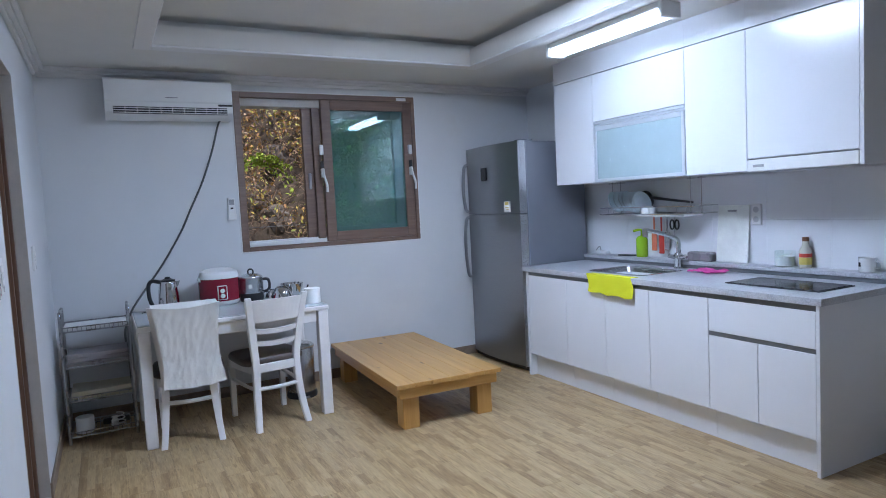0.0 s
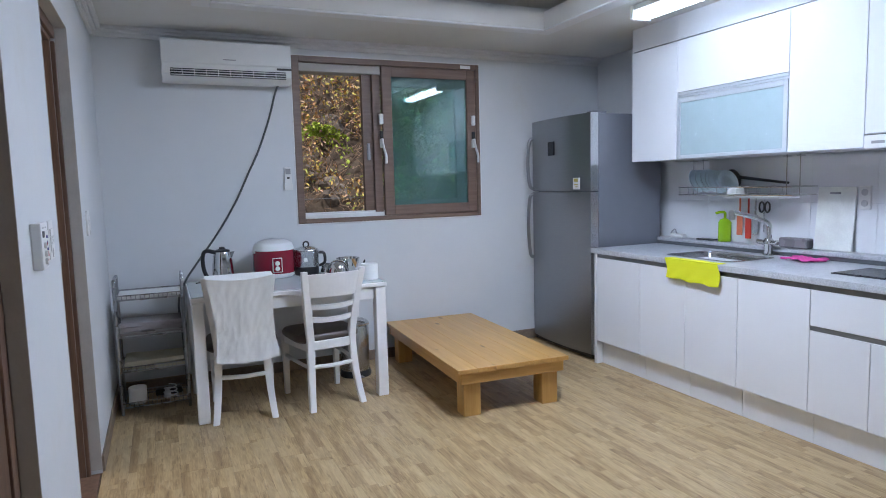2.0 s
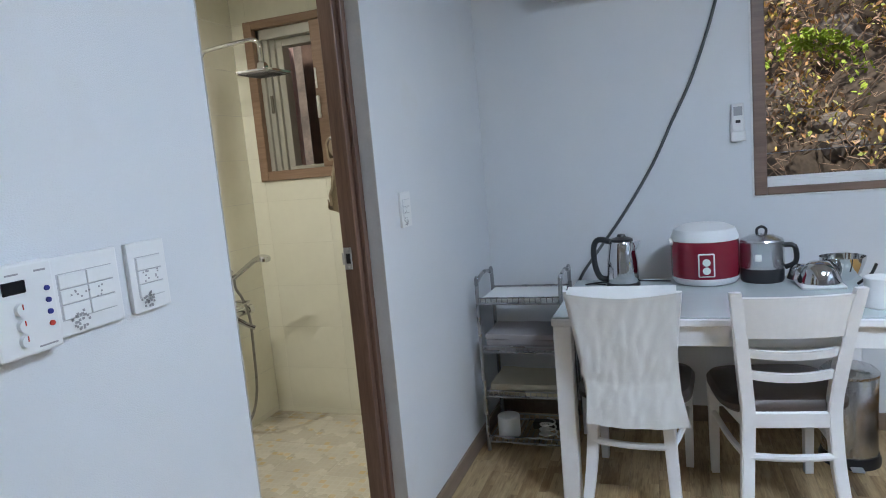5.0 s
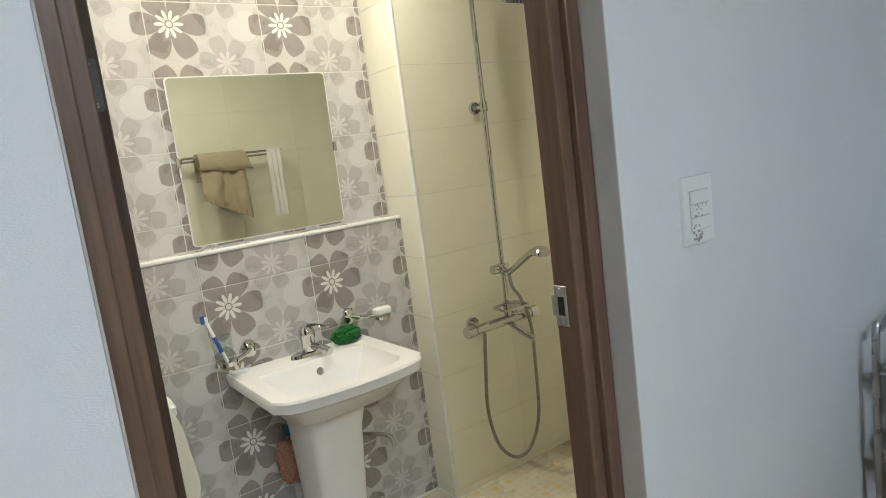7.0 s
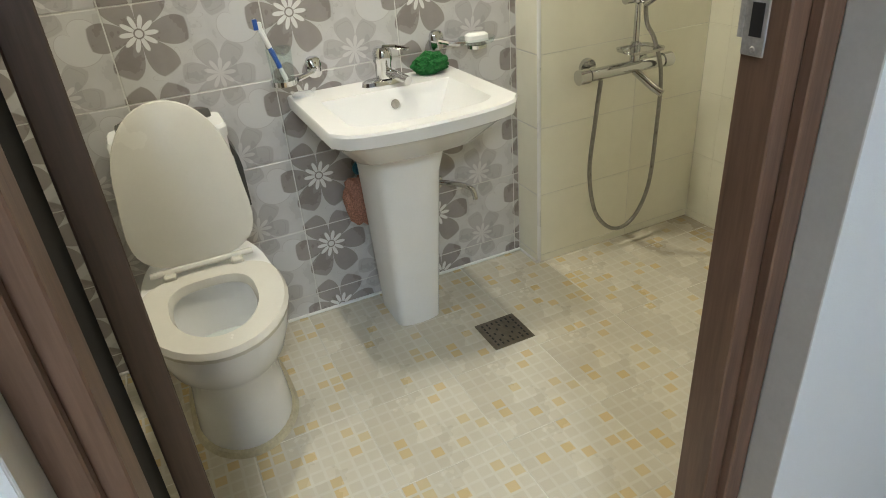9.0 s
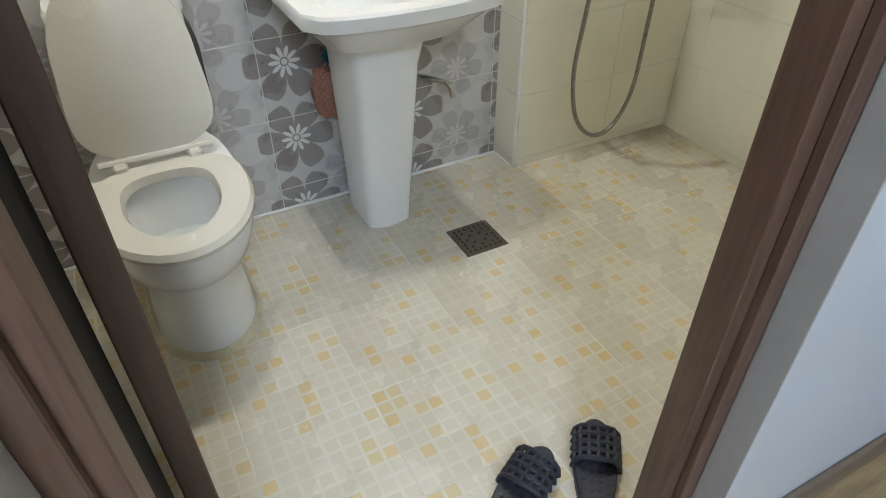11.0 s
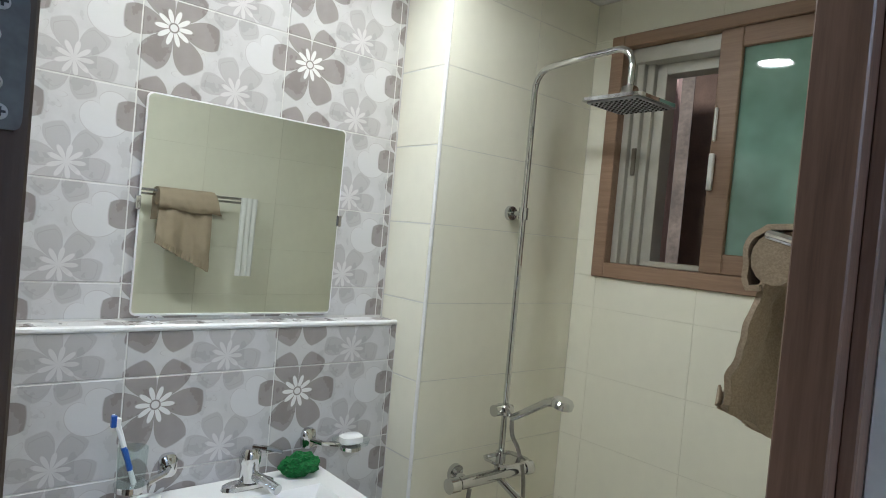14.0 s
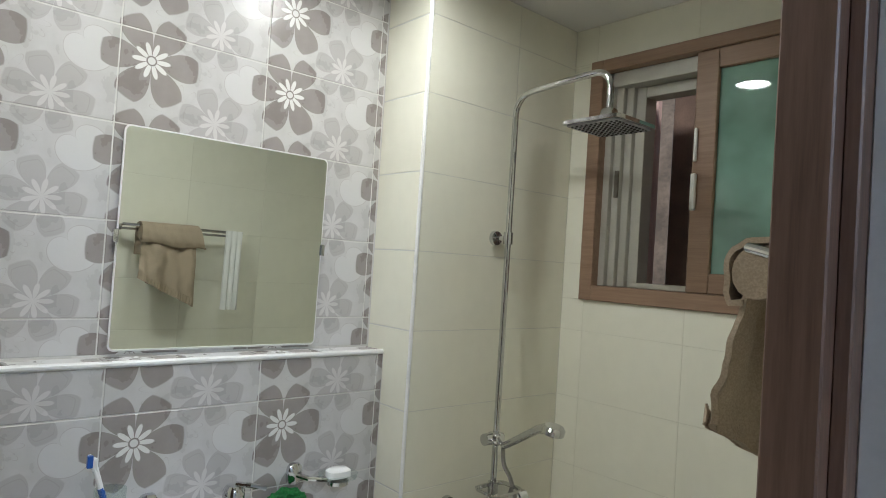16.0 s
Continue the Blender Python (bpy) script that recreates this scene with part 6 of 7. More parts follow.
for k, (dx, dy, mat) in enumerate(((0.0, -0.022, BLUE), (-0.008, -0.01, WHITE_PLASTIC))):
    b0, b1 = Vector((-1.462 - dx, -1.607 + 0.012 - 0.006 * k, 0.787)), Vector((-1.475 + dx, -1.607 + dy - 0.025, 0.965 - 0.01 * k))
    t = thing("toothbrush", b0, "blue and white toothbrush in the cup" if k == 0 else "white toothbrush in the cup", "toothbrush", "toothbrushes")
    part("handle", tube([b0, b0.lerp(b1, 0.5), b1], [0.0045, 0.0055, 0.0035], 8), WHITE_PLASTIC if k == 0 else mat, t)
    part("grip", tube([b0.lerp(b1, 0.25), b0.lerp(b1, 0.55)], 0.0066, 8), BLUE, t)
    part("bristles", box(b1.x + 0.003, b1.x + 0.014, b1.y - 0.006, b1.y + 0.006, b1.z - 0.028, b1.z, 0.001), BLUE if k == 0 else WHITE_PLASTIC, t)
sh2 = thing("soap_holder", (-1.49, -1.03, 0.80), "chrome wall soap holder with a glass dish", "holder")
part("rosette", loft([squircle(0, 0, z, a, a * 0.75, 3, 20) for z, a in ((0, 0.032), (0.012, 0.03), (0.022, 0.014))]), CHROME, sh2, "", True).matrix_basis = pose(-1.5345, -1.095, 0.815, 0, 90)
part("arm", tube([(-1.52, -1.095, 0.815), (-1.49, -1.07, 0.808), (-1.47, -1.02, 0.803)], 0.008, 8), CHROME, sh2)
part("dish", loft([squircle(-1.465, -0.985, z, a, b, 3, 24) for z, a, b in ((0.798, 0.035, 0.045), (0.802, 0.042, 0.052), (0.818, 0.045, 0.056), (0.819, 0.0445, 0.0555))], None, False), CLEAR, sh2, "", True)
part("ring", lathe([(0.03, 0.786), (0.032, 0.786), (0.032, 0.797), (0.03, 0.797)], (-1.465, -0.985, 0), 24), CHROME, sh2, "", True)
tagged(part("soap_bar", loft([squircle(-1.465, -0.985, z, a, b, 3, 24) for z, a, b in ((0.8045, 0.022, 0.032), (0.808, 0.027, 0.038), (0.826, 0.026, 0.037), (0.832, 0.018, 0.028))]), CERAMIC, None, "", True), "white bar of soap in the holder", "soap")
lt2 = thing("wall_spigot", (-1.50, -1.12, 0.335), "thin chrome spigot low on the wall", "faucet")
part("pipe", tube([(-1.534, -1.135, 0.335), (-1.49, -1.105, 0.339), (-1.445, -1.068, 0.336), (-1.426, -1.048, 0.322), (-1.420, -1.041, 0.288)], 0.009, 10, None, 4), CHROME, lt2, "", True)
part("rosette", lathe([(0.026, 0), (0.022, 0.01), (0.01, 0.014)], (0, 0, 0), 20), CHROME, lt2).matrix_basis = pose(-1.5345, -1.135, 0.335, 0, 90)
nb = bmesh.new()
bmesh.ops.create_icosphere(nb, subdivisions=3, radius=1)
for v in nb.verts:
    d = v.co.copy()
    k = 1 + 0.3 * noise.noise(d * 3) + 0.12 * noise.noise(d * 9)
    v.co = (-1.497 + 0.030 * d.x * k, -1.438 + 0.046 * d.y * k, 0.365 + 0.080 * d.z * k * (1.15 if d.z < 0 else 0.9))
bg = thing("net_pouch", (-1.497, -1.425, 0.27), "pinkish mesh pouch hung on a valve", "pouch")
part("net", nb, PINK_NET, bg, "", True)
part("cord", tube([(-1.497, -1.425, 0.43), (-1.505, -1.420, 0.475)], 0.003, 6), PINK_NET, bg)
va = thing("angle_valve", (-1.52, -1.42, 0.47), "chrome angle valve with a dark blue knob", "valve")
part("stem", tube([(-1.534, -1.42, 0.475), (-1.49, -1.42, 0.475)], 0.012, 10), CHROME, va)
part("knob", lathe([(0.022, 0), (0.024, 0.012), (0.018, 0.026), (0, 0.027)], (0, 0, 0), 14), TEAL, va, "dark blue plastic knob").matrix_basis = pose(-1.492, -1.42, 0.475, 0, 90)
part("hose", tube([(-1.50, -1.415, 0.475), (-1.49, -1.40, 0.53), (-1.475, -1.385, 0.575)], 0.006, 8), CHROME, va)

# toilet
to = thing("toilet", (-1.2, -1.955, -0.04), "white ceramic toilet with its lid raised", "toilet")
TYC = -1.955


def egg(cx, back, frontx, half, z, n=36, p=2.3):
    pts = []
    for k in range(n):
        a = 2 * math.pi * k / n
        c, s = math.cos(a), math.sin(a)
        x = (frontx - cx) * c if c > 0 else (cx - back) * c
        if c < 0:
            s = math.copysign(abs(s) ** 0.75, s)
            x = (cx - back) * -abs(c) ** 0.6
        pts.append((cx + x, TYC + half * s, z))
    return pts


part("bowl", loft([egg(-1.16, -1.50, -0.985, 0.130, -0.04), egg(-1.16, -1.50, -0.982, 0.132, -0.02), egg(-1.16, -1.50, -0.99, 0.122, 0.08), egg(-1.15, -1.50, -0.975, 0.118, 0.18), egg(-1.10, -1.48, -0.90, 0.15, 0.25), egg(-1.07, -1.46, -0.85, 0.163, 0.32), egg(-1.06, -1.45, -0.832, 0.170, 0.378), egg(-1.06, -1.45, -0.835, 0.168, 0.384),
                   egg(-1.03, -1.165, -0.91, 0.115, 0.384), egg(-1.03, -1.16, -0.915, 0.112, 0.36), egg(-1.04, -1.15, -0.94, 0.09, 0.27), egg(-1.05, -1.13, -0.98, 0.06, 0.215)]), CERAMIC, to, "", True)
part("water", loft([egg(-1.04, -1.145, -0.945, 0.085, 0.2555), egg(-1.04, -1.145, -0.945, 0.085, 0.254)]), plain("toilet_water", (0.55, 0.60, 0.58), 0.03, bump=0.0), to)
part("trap_hole", loft([egg(-1.0, -1.035, -0.965, 0.032, 0.2565), egg(-1.0, -1.035, -0.965, 0.032, 0.256)]), plain("dark_hole", (0.05, 0.05, 0.045), 0.3), to)
part("foot_seal", loft([egg(-1.16, -1.51, -0.962, 0.148, -0.0395), egg(-1.16, -1.505, -0.970, 0.138, -0.026)]), plain("yellowed_cement", (0.55, 0.50, 0.36), 0.8, vary=0.2), to, "yellowed cement seal")
part("seat_ring", loft([egg(-1.06, -1.215, -0.815, 0.174, 0.387), egg(-1.06, -1.215, -0.812, 0.176, 0.398), egg(-1.06, -1.21, -0.822, 0.169, 0.41), egg(-1.04, -1.160, -0.885, 0.104, 0.409), egg(-1.04, -1.155, -0.895, 0.097, 0.392), egg(-1.04, -1.155, -0.895, 0.097, 0.387), egg(-1.06, -1.215, -0.815, 0.174, 0.387)], None, False), SEAT_PLASTIC, to, "cream plastic seat ring", True)


def lid_ring(off, shrink):
    pts = []
    for k in range(40):
        a = 2 * math.pi * k / 40
        c, s = math.cos(a), math.sin(a)
        h = 0.205 + (0.205 - shrink) * (c if c > 0 else -abs(c) ** 0.55)
        w = (0.178 - shrink) * (math.copysign(abs(s) ** (0.72 if c < 0 else 0.95), s))
        w *= 0.97 - 0.13 * min(max((h - 0.04) / 0.14, 0.0), 1.0)
        pts.append((-1.235 - 0.22 * h + off, TYC + w, 0.425 + h))
    return pts


part("lid", loft([lid_ring(0.0, 0.006), lid_ring(0.006, 0.0), lid_ring(0.014, 0.002), lid_ring(0.018, 0.014)]), SEAT_PLASTIC, to, "cream plastic lid", True)
for s in (-1, 1):
    part("hinge", boxes([(-1.235, -1.195, TYC + s * 0.085 - 0.016, TYC + s * 0.085 + 0.016, 0.396, 0.424)], 0.005), SEAT_PLASTIC, to)
part("hinge_bar", tube([(-1.222, TYC - 0.13, 0.424), (-1.222, TYC + 0.13, 0.424)], 0.009, 8), SEAT_PLASTIC, to)
TKC = -1.945
part("tank", loft([squircle(-1.445, TKC, z, a, b, 6, 32) for z, a, b in ((0.384, 0.070, 0.135), (0.42, 0.075, 0.142), (0.69, 0.078, 0.146), (0.695, 0.078, 0.146))]), CERAMIC, to, "", True)
part("tank_lid", loft([squircle(-1.445, TKC, z, a, b, 6, 32) for z, a, b in ((0.696, 0.081, 0.150), (0.722, 0.082, 0.151), (0.732, 0.075, 0.145))]), CERAMIC, to, "", True)
part("lever", tube([(-1.368, TKC - 0.10, 0.64), (-1.350, TKC - 0.10, 0.64), (-1.347, TKC - 0.14, 0.635)], 0.006, 8), CHROME, to)
SURROUND = plain("dark_plastic_surround", (0.055, 0.055, 0.05), 0.5)
part("tank_surround", sheet(lambda u, v: (-1.520 + 0.055 * v, TKC + 0.172 * max(-1.0, min(1.0, 2.6 * (u - 0.5))), 0.46 + 0.285 * min(1.0, 4.4 * min(u, 1 - u)) - 0.012 * v), 40, 3, 0.012), SURROUND, to, "dark plastic frame round the tank", True)
for s_ in (-1, 1):
    part("tank_bracket", box(-1.51, -1.47, TKC + s_ * 0.160 - 0.012, TKC + s_ * 0.160 + 0.012, 0.50, 0.54), GREY_PLASTIC, to)

# shower
sw = thing("shower", (-1.37, -0.47, 0.60), "chrome shower mixer with riser and rain head", "shower")
RX, RYY = -1.335, -0.455
part("mixer_body", tube([(-1.335, -0.64, 0.66), (-1.335, -0.33, 0.66)], 0.021, 16), CHROME, sw, "", True)
for y in (-0.605, -0.385):
    part("wall_flange", tube([(-1.3995, y, 0.67), (-1.388, y, 0.67), (-1.386, y, 0.668), (-1.345, y, 0.663)], [0.032, 0.03, 0.014, 0.014], 20), CHROME, sw, "", True)
for y in (-0.665, -0.315):
    part("knob", tube([(-1.335, y - 0.02, 0.66), (-1.335, y + 0.018, 0.66)], 0.025, 16), CHROME, sw, "", True)
part("spout", tube([(-1.33, -0.455, 0.645), (-1.27, -0.43, 0.60), (-1.235, -0.415, 0.58)], 0.013, 12), CHROME, sw, "", True)
part("diverter", tube([(RX, RYY, 0.68), (RX, RYY, 0.74)], 0.017, 14), CHROME, sw, "", True)
part("riser", tube([(RX, RYY, 0.73), (RX, RYY, 1.20), (RX, RYY, 1.965)] + [(RX + 0.07 - 0.07 * math.cos(k * 0.245), RYY, 1.975 + 0.07 * math.sin(k * 0.245)) for k in range(7)] + [(RX + 0.18, RYY, 2.054), (-1.03, RYY, 2.060)] + [(-1.012 + 0.052 * math.sin(k * 0.26), RYY, 2.008 + 0.052 * math.cos(k * 0.26)) for k in range(7)] + [(-0.96, RYY, 1.94)], 0.0105, 12), CHROME, sw, "", True)
part("wall_bracket", tube([(-1.3995, RYY, 1.555), (-1.386, RYY, 1.555), (-1.384, RYY, 1.555), (RX, RYY, 1.555)], [0.026, 0.024, 0.008, 0.008], 18), CHROME, sw, "", True)
part("bracket_ring", tube([(RX, RYY, 1.535), (RX, RYY, 1.575)], 0.016, 14), CHROME, sw, "", True)
hd = part("rain_head", loft([squircle(-0.96, RYY, z, a, a, 14, 32) for z, a in ((1.888, 0.096), (1.889, 0.10), (1.899, 0.10), (1.905, 0.05), (1.915, 0.022), (1.94, 0.018), (1.945, 0.013))]), CHROME, sw, "square chrome rain head", True)
part("nozzle_plate", loft([squircle(-0.96, RYY, z, 0.09, 0.09, 14, 32) for z in (1.884, 1.8878)]), GREY_PLASTIC, hd)
nz = bmesh.new()
for i in range(10):
    for j in range(10):
        box(-1.036 + 0.0168 * i, -1.031 + 0.0168 * i, RYY - 0.078 + 0.0168 * j, RYY - 0.073 + 0.0168 * j, 1.8805, 1.8839, 0, nz)
part("nozzles", nz, BLACK, hd)
part("slider", boxes([(RX - 0.018, RX + 0.03, RYY - 0.03, RYY + 0.018, 0.865, 0.905)], 0.007), CHROME, sw, "", True)
part("slider_knob", tube([(RX, RYY - 0.025, 0.885), (RX, RYY - 0.055, 0.885)], 0.020, 14), CHROME, sw, "", True)
hs = part("hand_shower", tube([(RX + 0.035, RYY, 0.865), (RX + 0.10, RYY, 0.905), (RX + 0.18, RYY - 0.002, 0.955), (-1.115, RYY - 0.004, 0.968)], [0.012, 0.013, 0.014, 0.018], 12), CHROME, sw, "", True)
part("spray_face", lathe([(0.0, 0.012), (0.03, 0.012), (0.036, 0.004), (0.035, -0.012), (0.028, -0.015), (0.0, -0.015)], (0, 0, 0), 24), CHROME, hs, "", True).matrix_basis = pose(-1.092, RYY - 0.004, 0.968, 0, 12, 0)
part("soap_tray", loft([squircle(RX + 0.03, RYY - 0.005, z, a, b, 5, 24) for z, a, b in ((0.716, 0.045, 0.06), (0.718, 0.052, 0.068), (0.728, 0.055, 0.071), (0.727, 0.050, 0.066), (0.721, 0.046, 0.06))]), CHROME, sw, "", True)
part("hose", tube([(-1.325, -0.60, 0.64), (-1.315, -0.625, 0.50), (-1.315, -0.64, 0.32), (-1.32, -0.60, 0.15), (-1.325, -0.51, 0.058), (-1.325, -0.42, 0.075), (-1.32, -0.36, 0.20), (-1.31, -0.355, 0.42), (-1.30, -0.365, 0.62), (-1.305, -0.40, 0.74), (-1.31, -0.435, 0.80), (-1.30, -0.455, 0.862)], 0.0075, 10, None, 6), HOSE, sw, "ribbed steel hose", True)

# towel bar on the doorway wall
tb = thing("towel_bar", (-0.17, -0.93, 1.49), "chrome double towel bar on the wall", "towel bar")
BZ = 1.497
part("bar", tube([(-0.165, -1.225, BZ - 0.010), (-0.205, -1.218, BZ), (-0.215, -1.19, BZ), (-0.215, -0.68, BZ), (-0.205, -0.652, BZ), (-0.165, -0.645, BZ - 0.010)], 0.007, 10), CHROME, tb, "", True)
part("bar", tube([(-0.165, -1.225, BZ - 0.02), (-0.165, -0.645, BZ - 0.02)], 0.006, 10), CHROME, tb, "", True)
for y in (-1.225, -0.645):
    part("bracket", box(-0.172, -0.1045, y - 0.010, y + 0.010, BZ - 0.030, BZ - 0.004, 0.004), CHROME, tb)


def rumple(u, v, k):
    return 0.010 * noise.noise((u * 4 + k, v * 4, 3.0)) + 0.005 * noise.noise((u * 11, v * 9 + k, 7.0))


def towel_front(u, v):
    """The hanging panel: a slant lower hem that swings out from the wall."""
    top = Vector((-0.222, -1.135 + 0.245 * u, BZ + 0.010))
    low = Vector((-0.270 + 0.035 * u, -1.160 + 0.275 * u, 1.255 - 0.135 * u))
    p = top.lerp(low, v)
    fold = (0.010 * math.sin(u * 10 + 1.0 + 2.0 * v) + 0.006 * math.sin(u * 21 - 3 * v)) * (0.25 + v)
    return (p.x - 0.012 * math.sin(math.pi * v) + fold + rumple(u, v, 0.0), p.y + 0.5 * rumple(v, u, 5.0) * v, p.z)


def towel_flap(u, v):
    """The doubled top, rolled over the bar and hanging in front of the panel."""
    path = [(-0.150, BZ - 0.14), (-0.155, BZ - 0.02), (-0.170, BZ + 0.012), (-0.200, BZ + 0.020), (-0.238, BZ + 0.018), (-0.258, BZ + 0.004), (-0.268, BZ - 0.025), (-0.267, BZ - 0.060), (-0.258, BZ - 0.078), (-0.240, BZ - 0.076)]
    q = v * (len(path) - 1)
    i = min(int(q), len(path) - 2)
    a, b = path[i], path[i + 1]
    t = q - i
    x, z = a[0] + (b[0] - a[0]) * t, a[1] + (b[1] - a[1]) * t
    front = max(0.0, v - 0.45) / 0.55
    return (x + 0.8 * rumple(u, v, 2.0), -1.150 + (0.262 + 0.045 * front) * u, z + 0.006 * math.sin(u * 9) * front - 0.022 * u * front)


drape = sheet(towel_front, 40, 40, 0.009)
join(drape, sheet(towel_flap, 40, 40, 0.008))
join(drape, loft([[(-0.224 + 0.033 * math.cos(k * math.pi / 8), y, BZ - 0.030 + 0.037 * math.sin(k * math.pi / 8)) for k in range(16)] for y in (-1.149, -1.12, -0.92)]))
hem = sheet(lambda u, v: tuple(p + d for p, d in zip(towel_front(u, 0.90 + 0.098 * v), (-0.0075 - 0.0014 * math.sin(u * 120), -0.001, 0))), 110, 2, 0.003)
join(drape, hem)
tagged(part("towel", drape, TOWEL_BROWN, None, "", True), "rumpled brown towel hung over the towel bar", "towel")
tagged(part("net_towel", sheet(lambda u, v: (-0.215 - 0.013 + 0.010 * math.sin(u * 19) * (0.2 + v), -0.745 + 0.085 * u, BZ + 0.009 - 0.40 * v), 20, 24, 0.004), TOWEL_WHITE, None, "", True), "narrow white net washcloth on the towel bar", "cloth")

# drain, slippers
dn = thing("floor_drain", (-1.094, -1.128, -0.04), "square stained steel floor drain", "drain")
part("plate", box(-1.167, -1.021, -1.202, -1.056, -0.0405, -0.0365, 0.002), DRAIN, dn)
for i in range(7):
    for j in range(7):
        if abs(i - 3) + abs(j - 3) > 0 and (i in (0, 6) or j in (0, 6) or (i + j) % 2 == 0):
            part("slot", box(-1.147 + 0.0178 * i - 0.005, -1.147 + 0.0178 * i + 0.005, -1.182 + 0.0178 * j - 0.003, -1.182 + 0.0178 * j + 0.003, -0.0364, -0.0358), BLACK, dn)


def slipper(at, rz):
    s = thing("bath_slipper", at, "dark navy rubber bath slipper with holes", "slipper", "bath slippers", rz, True)

    def sole(z, g):
        pts = []
        for k in range(36):
            a = 2 * math.pi * k / 36
            c, q = math.cos(a), math.sin(a)
            w = 0.046 + 0.008 * c - 0.008 * math.sin(a) ** 2 * 0
            pts.append((0.128 * c - g * c, (w - g) * q, z))
        return pts

    part("sole", loft([sole(0, 0.004), sole(0.004, 0), sole(0.022, 0), sole(0.026, 0.004)]), NAVY, s, "", True)
    grid = bmesh.new()
    for i in range(9):
        for j in range(4):
            x, y = -0.10 + 0.022 * i, -0.027 + 0.018 * j
            if (x / 0.118) ** 2 + (y / 0.045) ** 2 < 0.9:
                lathe([(0.0062, 0.0262), (0.0062, 0.0275), (0.003, 0.0272), (0.0, 0.0268)], (x + 0.004 * (j % 2), y, 0), 6, grid)
    part("studs", grid, BLACK, s)
    st_ = bmesh.new()
    for k in range(5):
        x = 0.0 + 0.02 * k
        pts = [(x + 0.004 * math.sin(3 * t), 0.05 * math.cos(t), 0.018 + 0.045 * math.sin(t)) for t in [math.pi * q / 8 for q in range(9)]]
        tube(pts, 0.0065, 6, st_)
    for q in range(1, 8):
        t = math.pi * q / 8
        tube([(0.0, 0.05 * math.cos(t), 0.018 + 0.045 * math.sin(t)), (0.08, 0.05 * math.cos(t), 0.018 + 0.045 * math.sin(t))], 0.0055, 6, st_)
    part("strap", st_, NAVY, s, "woven rubber strap", True)


slipper((-0.255, -1.325, -0.0395), 142)
slipper((-0.285, -1.50, -0.0395), 118)


# ---- floor planks and wall tiles ----
shared = {}


def piece(name, key, make, material, parent, at, turn=None):
    """One plank or tile; alike ones share a mesh."""
    if key not in shared:
        bm = make()
        bmesh.ops.recalc_face_normals(bm, faces=bm.faces)
        me = bpy.data.meshes.new(name)
        bm.to_mesh(me)
        bm.free()
        me.materials.append(material)
        shared[key] = me
    ob = new(name, shared[key])
    ob.parent = parent
    ob.matrix_basis = Matrix.Translation(at) @ (turn or Matrix.Identity(4))
    return ob


def cut(rect, hole):
    """What is left of a rectangle (u0, u1, v0, v1) outside a hole, as rectangles."""
    u0, u1, v0, v1 = rect
    a0, a1, b0, b1 = hole
    if a0 >= u1 or a1 <= u0 or b0 >= v1 or b1 <= v0:
        return [rect]
    out = []
    if b0 > v0:
        out.append((u0, u1, v0, b0))
    if b1 < v1:
        out.append((u0, u1, b1, v1))
    w0, w1 = max(v0, b0), min(v1, b1)
    if a0 > u0:
        out.append((u0, a0, w0, w1))
    if a1 < u1:
        out.append((a1, u1, w0, w1))
    return [r for r in out if r[1] - r[0] > 0.006 and r[3] - r[2] > 0.006]


def tiling(parent, material, area, first_u, first_v, wide, tall, place, tag, holes=(), gap=0.0014, thick=0.0095):
    """Tiles over area (u0, u1, v0, v1) with joints through (first_u, first_v). place: (u, v) of a tile's corner to a pose; a mesh lies in its own y, z."""
    u0, u1, v0, v1 = area
    i0, i1 = math.floor((u0 - first_u) / wide), math.ceil((u1 - first_u) / wide)
    j0, j1 = math.floor((v0 - first_v) / tall), math.ceil((v1 - first_v) / tall)
    for i in range(i0, i1):
        for j in range(j0, j1):
            a, b = first_u + i * wide, first_v + j * tall
            rects = [(max(a, u0), min(a + wide, u1), max(b, v0), min(b + tall, v1))]
            for h in holes:
                rects = [q for r in rects for q in cut(r, h)]
            for r in rects:
                if r[1] - r[0] < 0.006 or r[3] - r[2] < 0.006:
                    continue
                k = tuple(round(q, 4) for q in (r[0] - a, r[1] - a, r[2] - b, r[3] - b))
                piece("tile", (tag, k), lambda: box(0, thick, k[0] + gap, k[1] - gap, k[2] + gap, k[3] - gap, 0.0007 if gap < 0.001 else 0.0016), material, parent, (0, 0, 0), place(a, b))


tiling(bw, FLOWER, (-2.43, -0.797, -0.04, 1.152), -1.62, 1.035 - 1.25, 0.40, 0.25, lambda u, v: pose(-1.5447, u, v), "flower")
tiling(bw, FLOWER, (-2.43, -0.797, 1.167, 2.388), -1.62, 1.26 - 0.5, 0.40, 0.25, lambda u, v: pose(-1.6397, u, v), "flower")
tiling(bw, FLOWER, (-2.43, -0.797, -1.629, -1.549), -1.62, -1.75, 0.40, 0.25, lambda u, v: Matrix.Translation((v, u, 1.1535)) @ Matrix(((0, 0, 1, 0), (0, 1, 0, 0), (1, 0, 0, 0), (0, 0, 0, 1))), "flower")
tiling(bw, BEIGE, (-0.787, -0.064, -0.04, 2.388), -0.387, -0.01, 0.40, 0.25, lambda u, v: pose(-1.4097, u, v), "beige", gap=0.0008)
tiling(bw, BEIGE, (-1.629, -1.409, -0.04, 2.388), -1.80, -0.01, 0.40, 0.25, lambda u, v: Matrix.Translation((u, -0.7865, v)) @ Matrix(((0, 1, 0, 0), (-1, 0, 0, 0), (0, 0, 1, 0), (0, 0, 0, 1))), "beige")
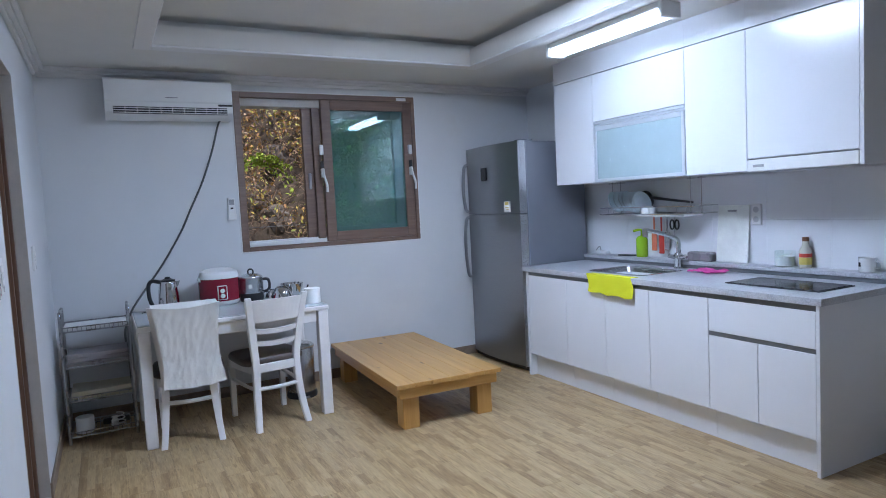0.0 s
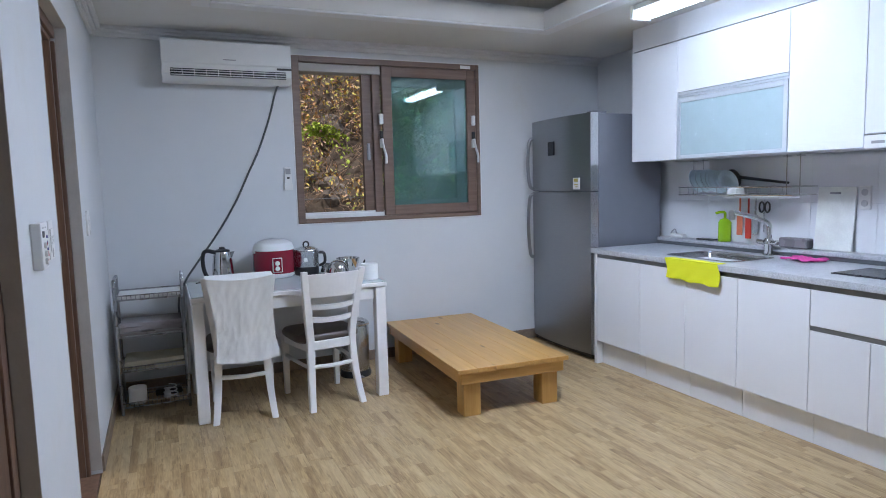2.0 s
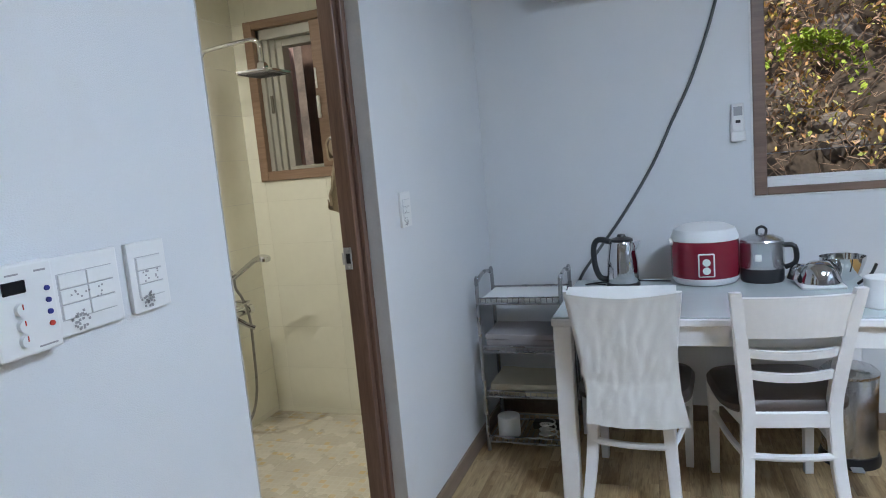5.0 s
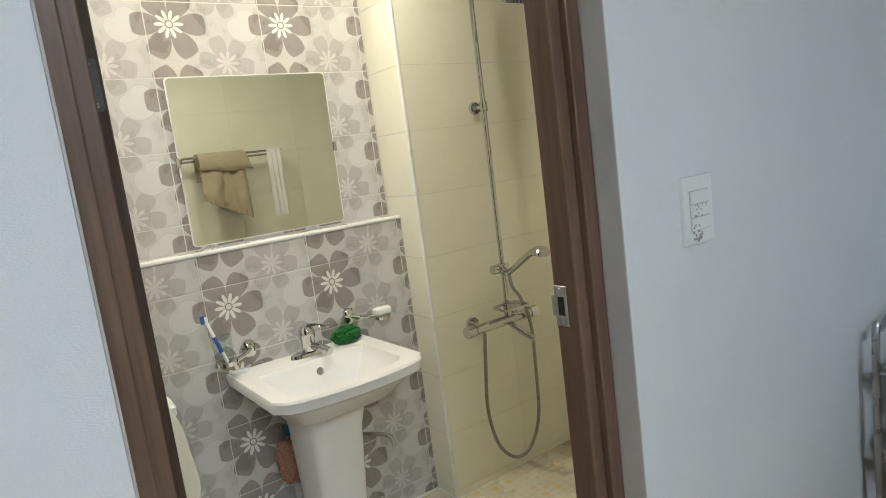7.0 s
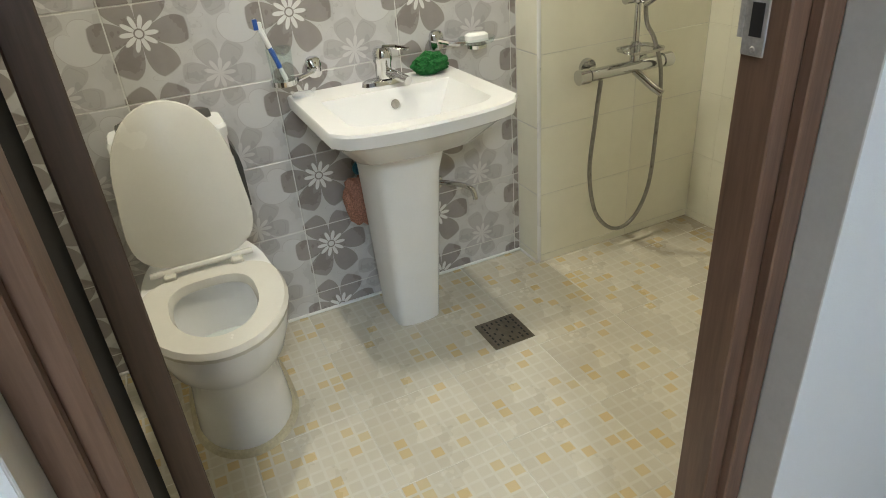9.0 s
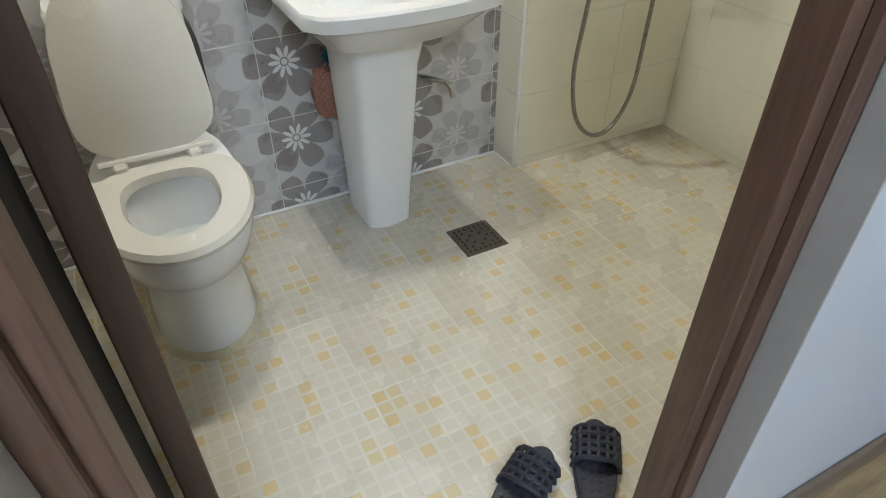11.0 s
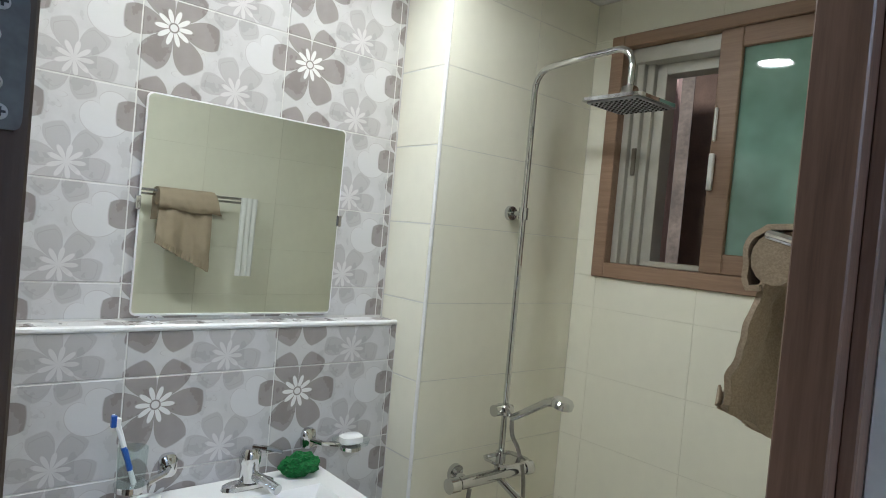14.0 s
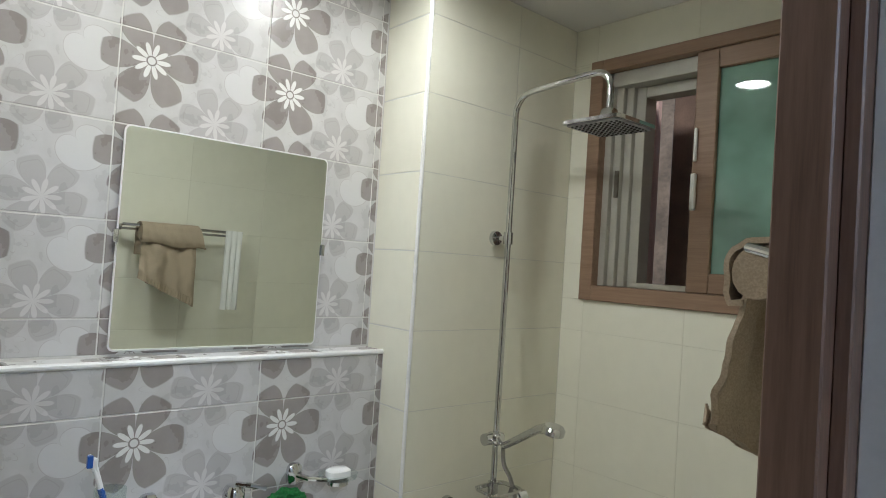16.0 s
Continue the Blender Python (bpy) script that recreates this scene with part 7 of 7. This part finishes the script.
tiling(bn, BEIGE, (-1.40, -0.096, -0.04, 2.388), -0.90, -0.01, 0.40, 0.25, lambda u, v: Matrix.Translation((u, -0.0545, v)) @ Matrix(((0, 1, 0, 0), (-1, 0, 0, 0), (0, 0, 1, 0), (0, 0, 0, 1))), "beige", [(-1.3165, -0.501, 1.3565, 2.2495)], 0.0008)
tiling(be, BEIGE, (-2.42, -0.065, -0.04, 2.388), -0.5, -0.01, 0.40, 0.25, lambda u, v: Matrix.Translation((-0.0948, u, v)) @ Matrix(((-1, 0, 0, 0), (0, 1, 0, 0), (0, 0, 1, 0), (0, 0, 0, 1))), "beige_back", [(-2.106, -1.316, -0.1, 2.131)], 0.0008)
tiling(bs, BEIGE, (-1.629, -0.106, -0.04, 2.388), -0.90, -0.01, 0.40, 0.25, lambda u, v: Matrix.Translation((u, -2.4318, v)) @ Matrix(((0, 1, 0, 0), (1, 0, 0, 0), (0, 0, 1, 0), (0, 0, 0, 1))), "beige_south", (), 0.0008)
for i in range(6):
    for j in range(9):
        x0, y0 = -1.58 + 0.3 * i, -2.57 + 0.3 * j
        a = (max(x0, -1.534), min(x0 + 0.3, -0.106), max(y0, -2.42), min(y0 + 0.3, -0.065))
        if a[1] - a[0] > 0.01 and a[3] - a[2] > 0.01:
            k = tuple(round(q, 4) for q in (a[0] - x0, a[1] - x0, a[2] - y0, a[3] - y0))
            piece("tile", ("mosaic", k), lambda: box(k[0] + 0.0012, k[1] - 0.0012, k[2] + 0.0012, k[3] - 0.0012, 0, 0.0065, 0.0012), MOSAIC, bf, (x0, y0, -0.0465))
rnd = random.Random(11)
wide, long = 0.118, 0.92
for i in range(34):
    x0 = 0.0 + wide * i
    x1 = min(x0 + wide, 3.998)
    y = -6.6 - rnd.uniform(0, long)
    while y < 0:
        a, b = max(y, -6.598), min(y + long, -0.001)
        if b - a > 0.02 and x1 - x0 > 0.01:
            k = (round(x1 - x0, 4), round(a - y, 4), round(b - y, 4))
            piece("plank", ("plank", k), lambda: box(0.0004, k[0] - 0.0004, k[1] + 0.0005, k[2] - 0.0005, 0, 0.0034, 0.0004), VINYL, floor, (x0, y, -0.0034))
        y += long
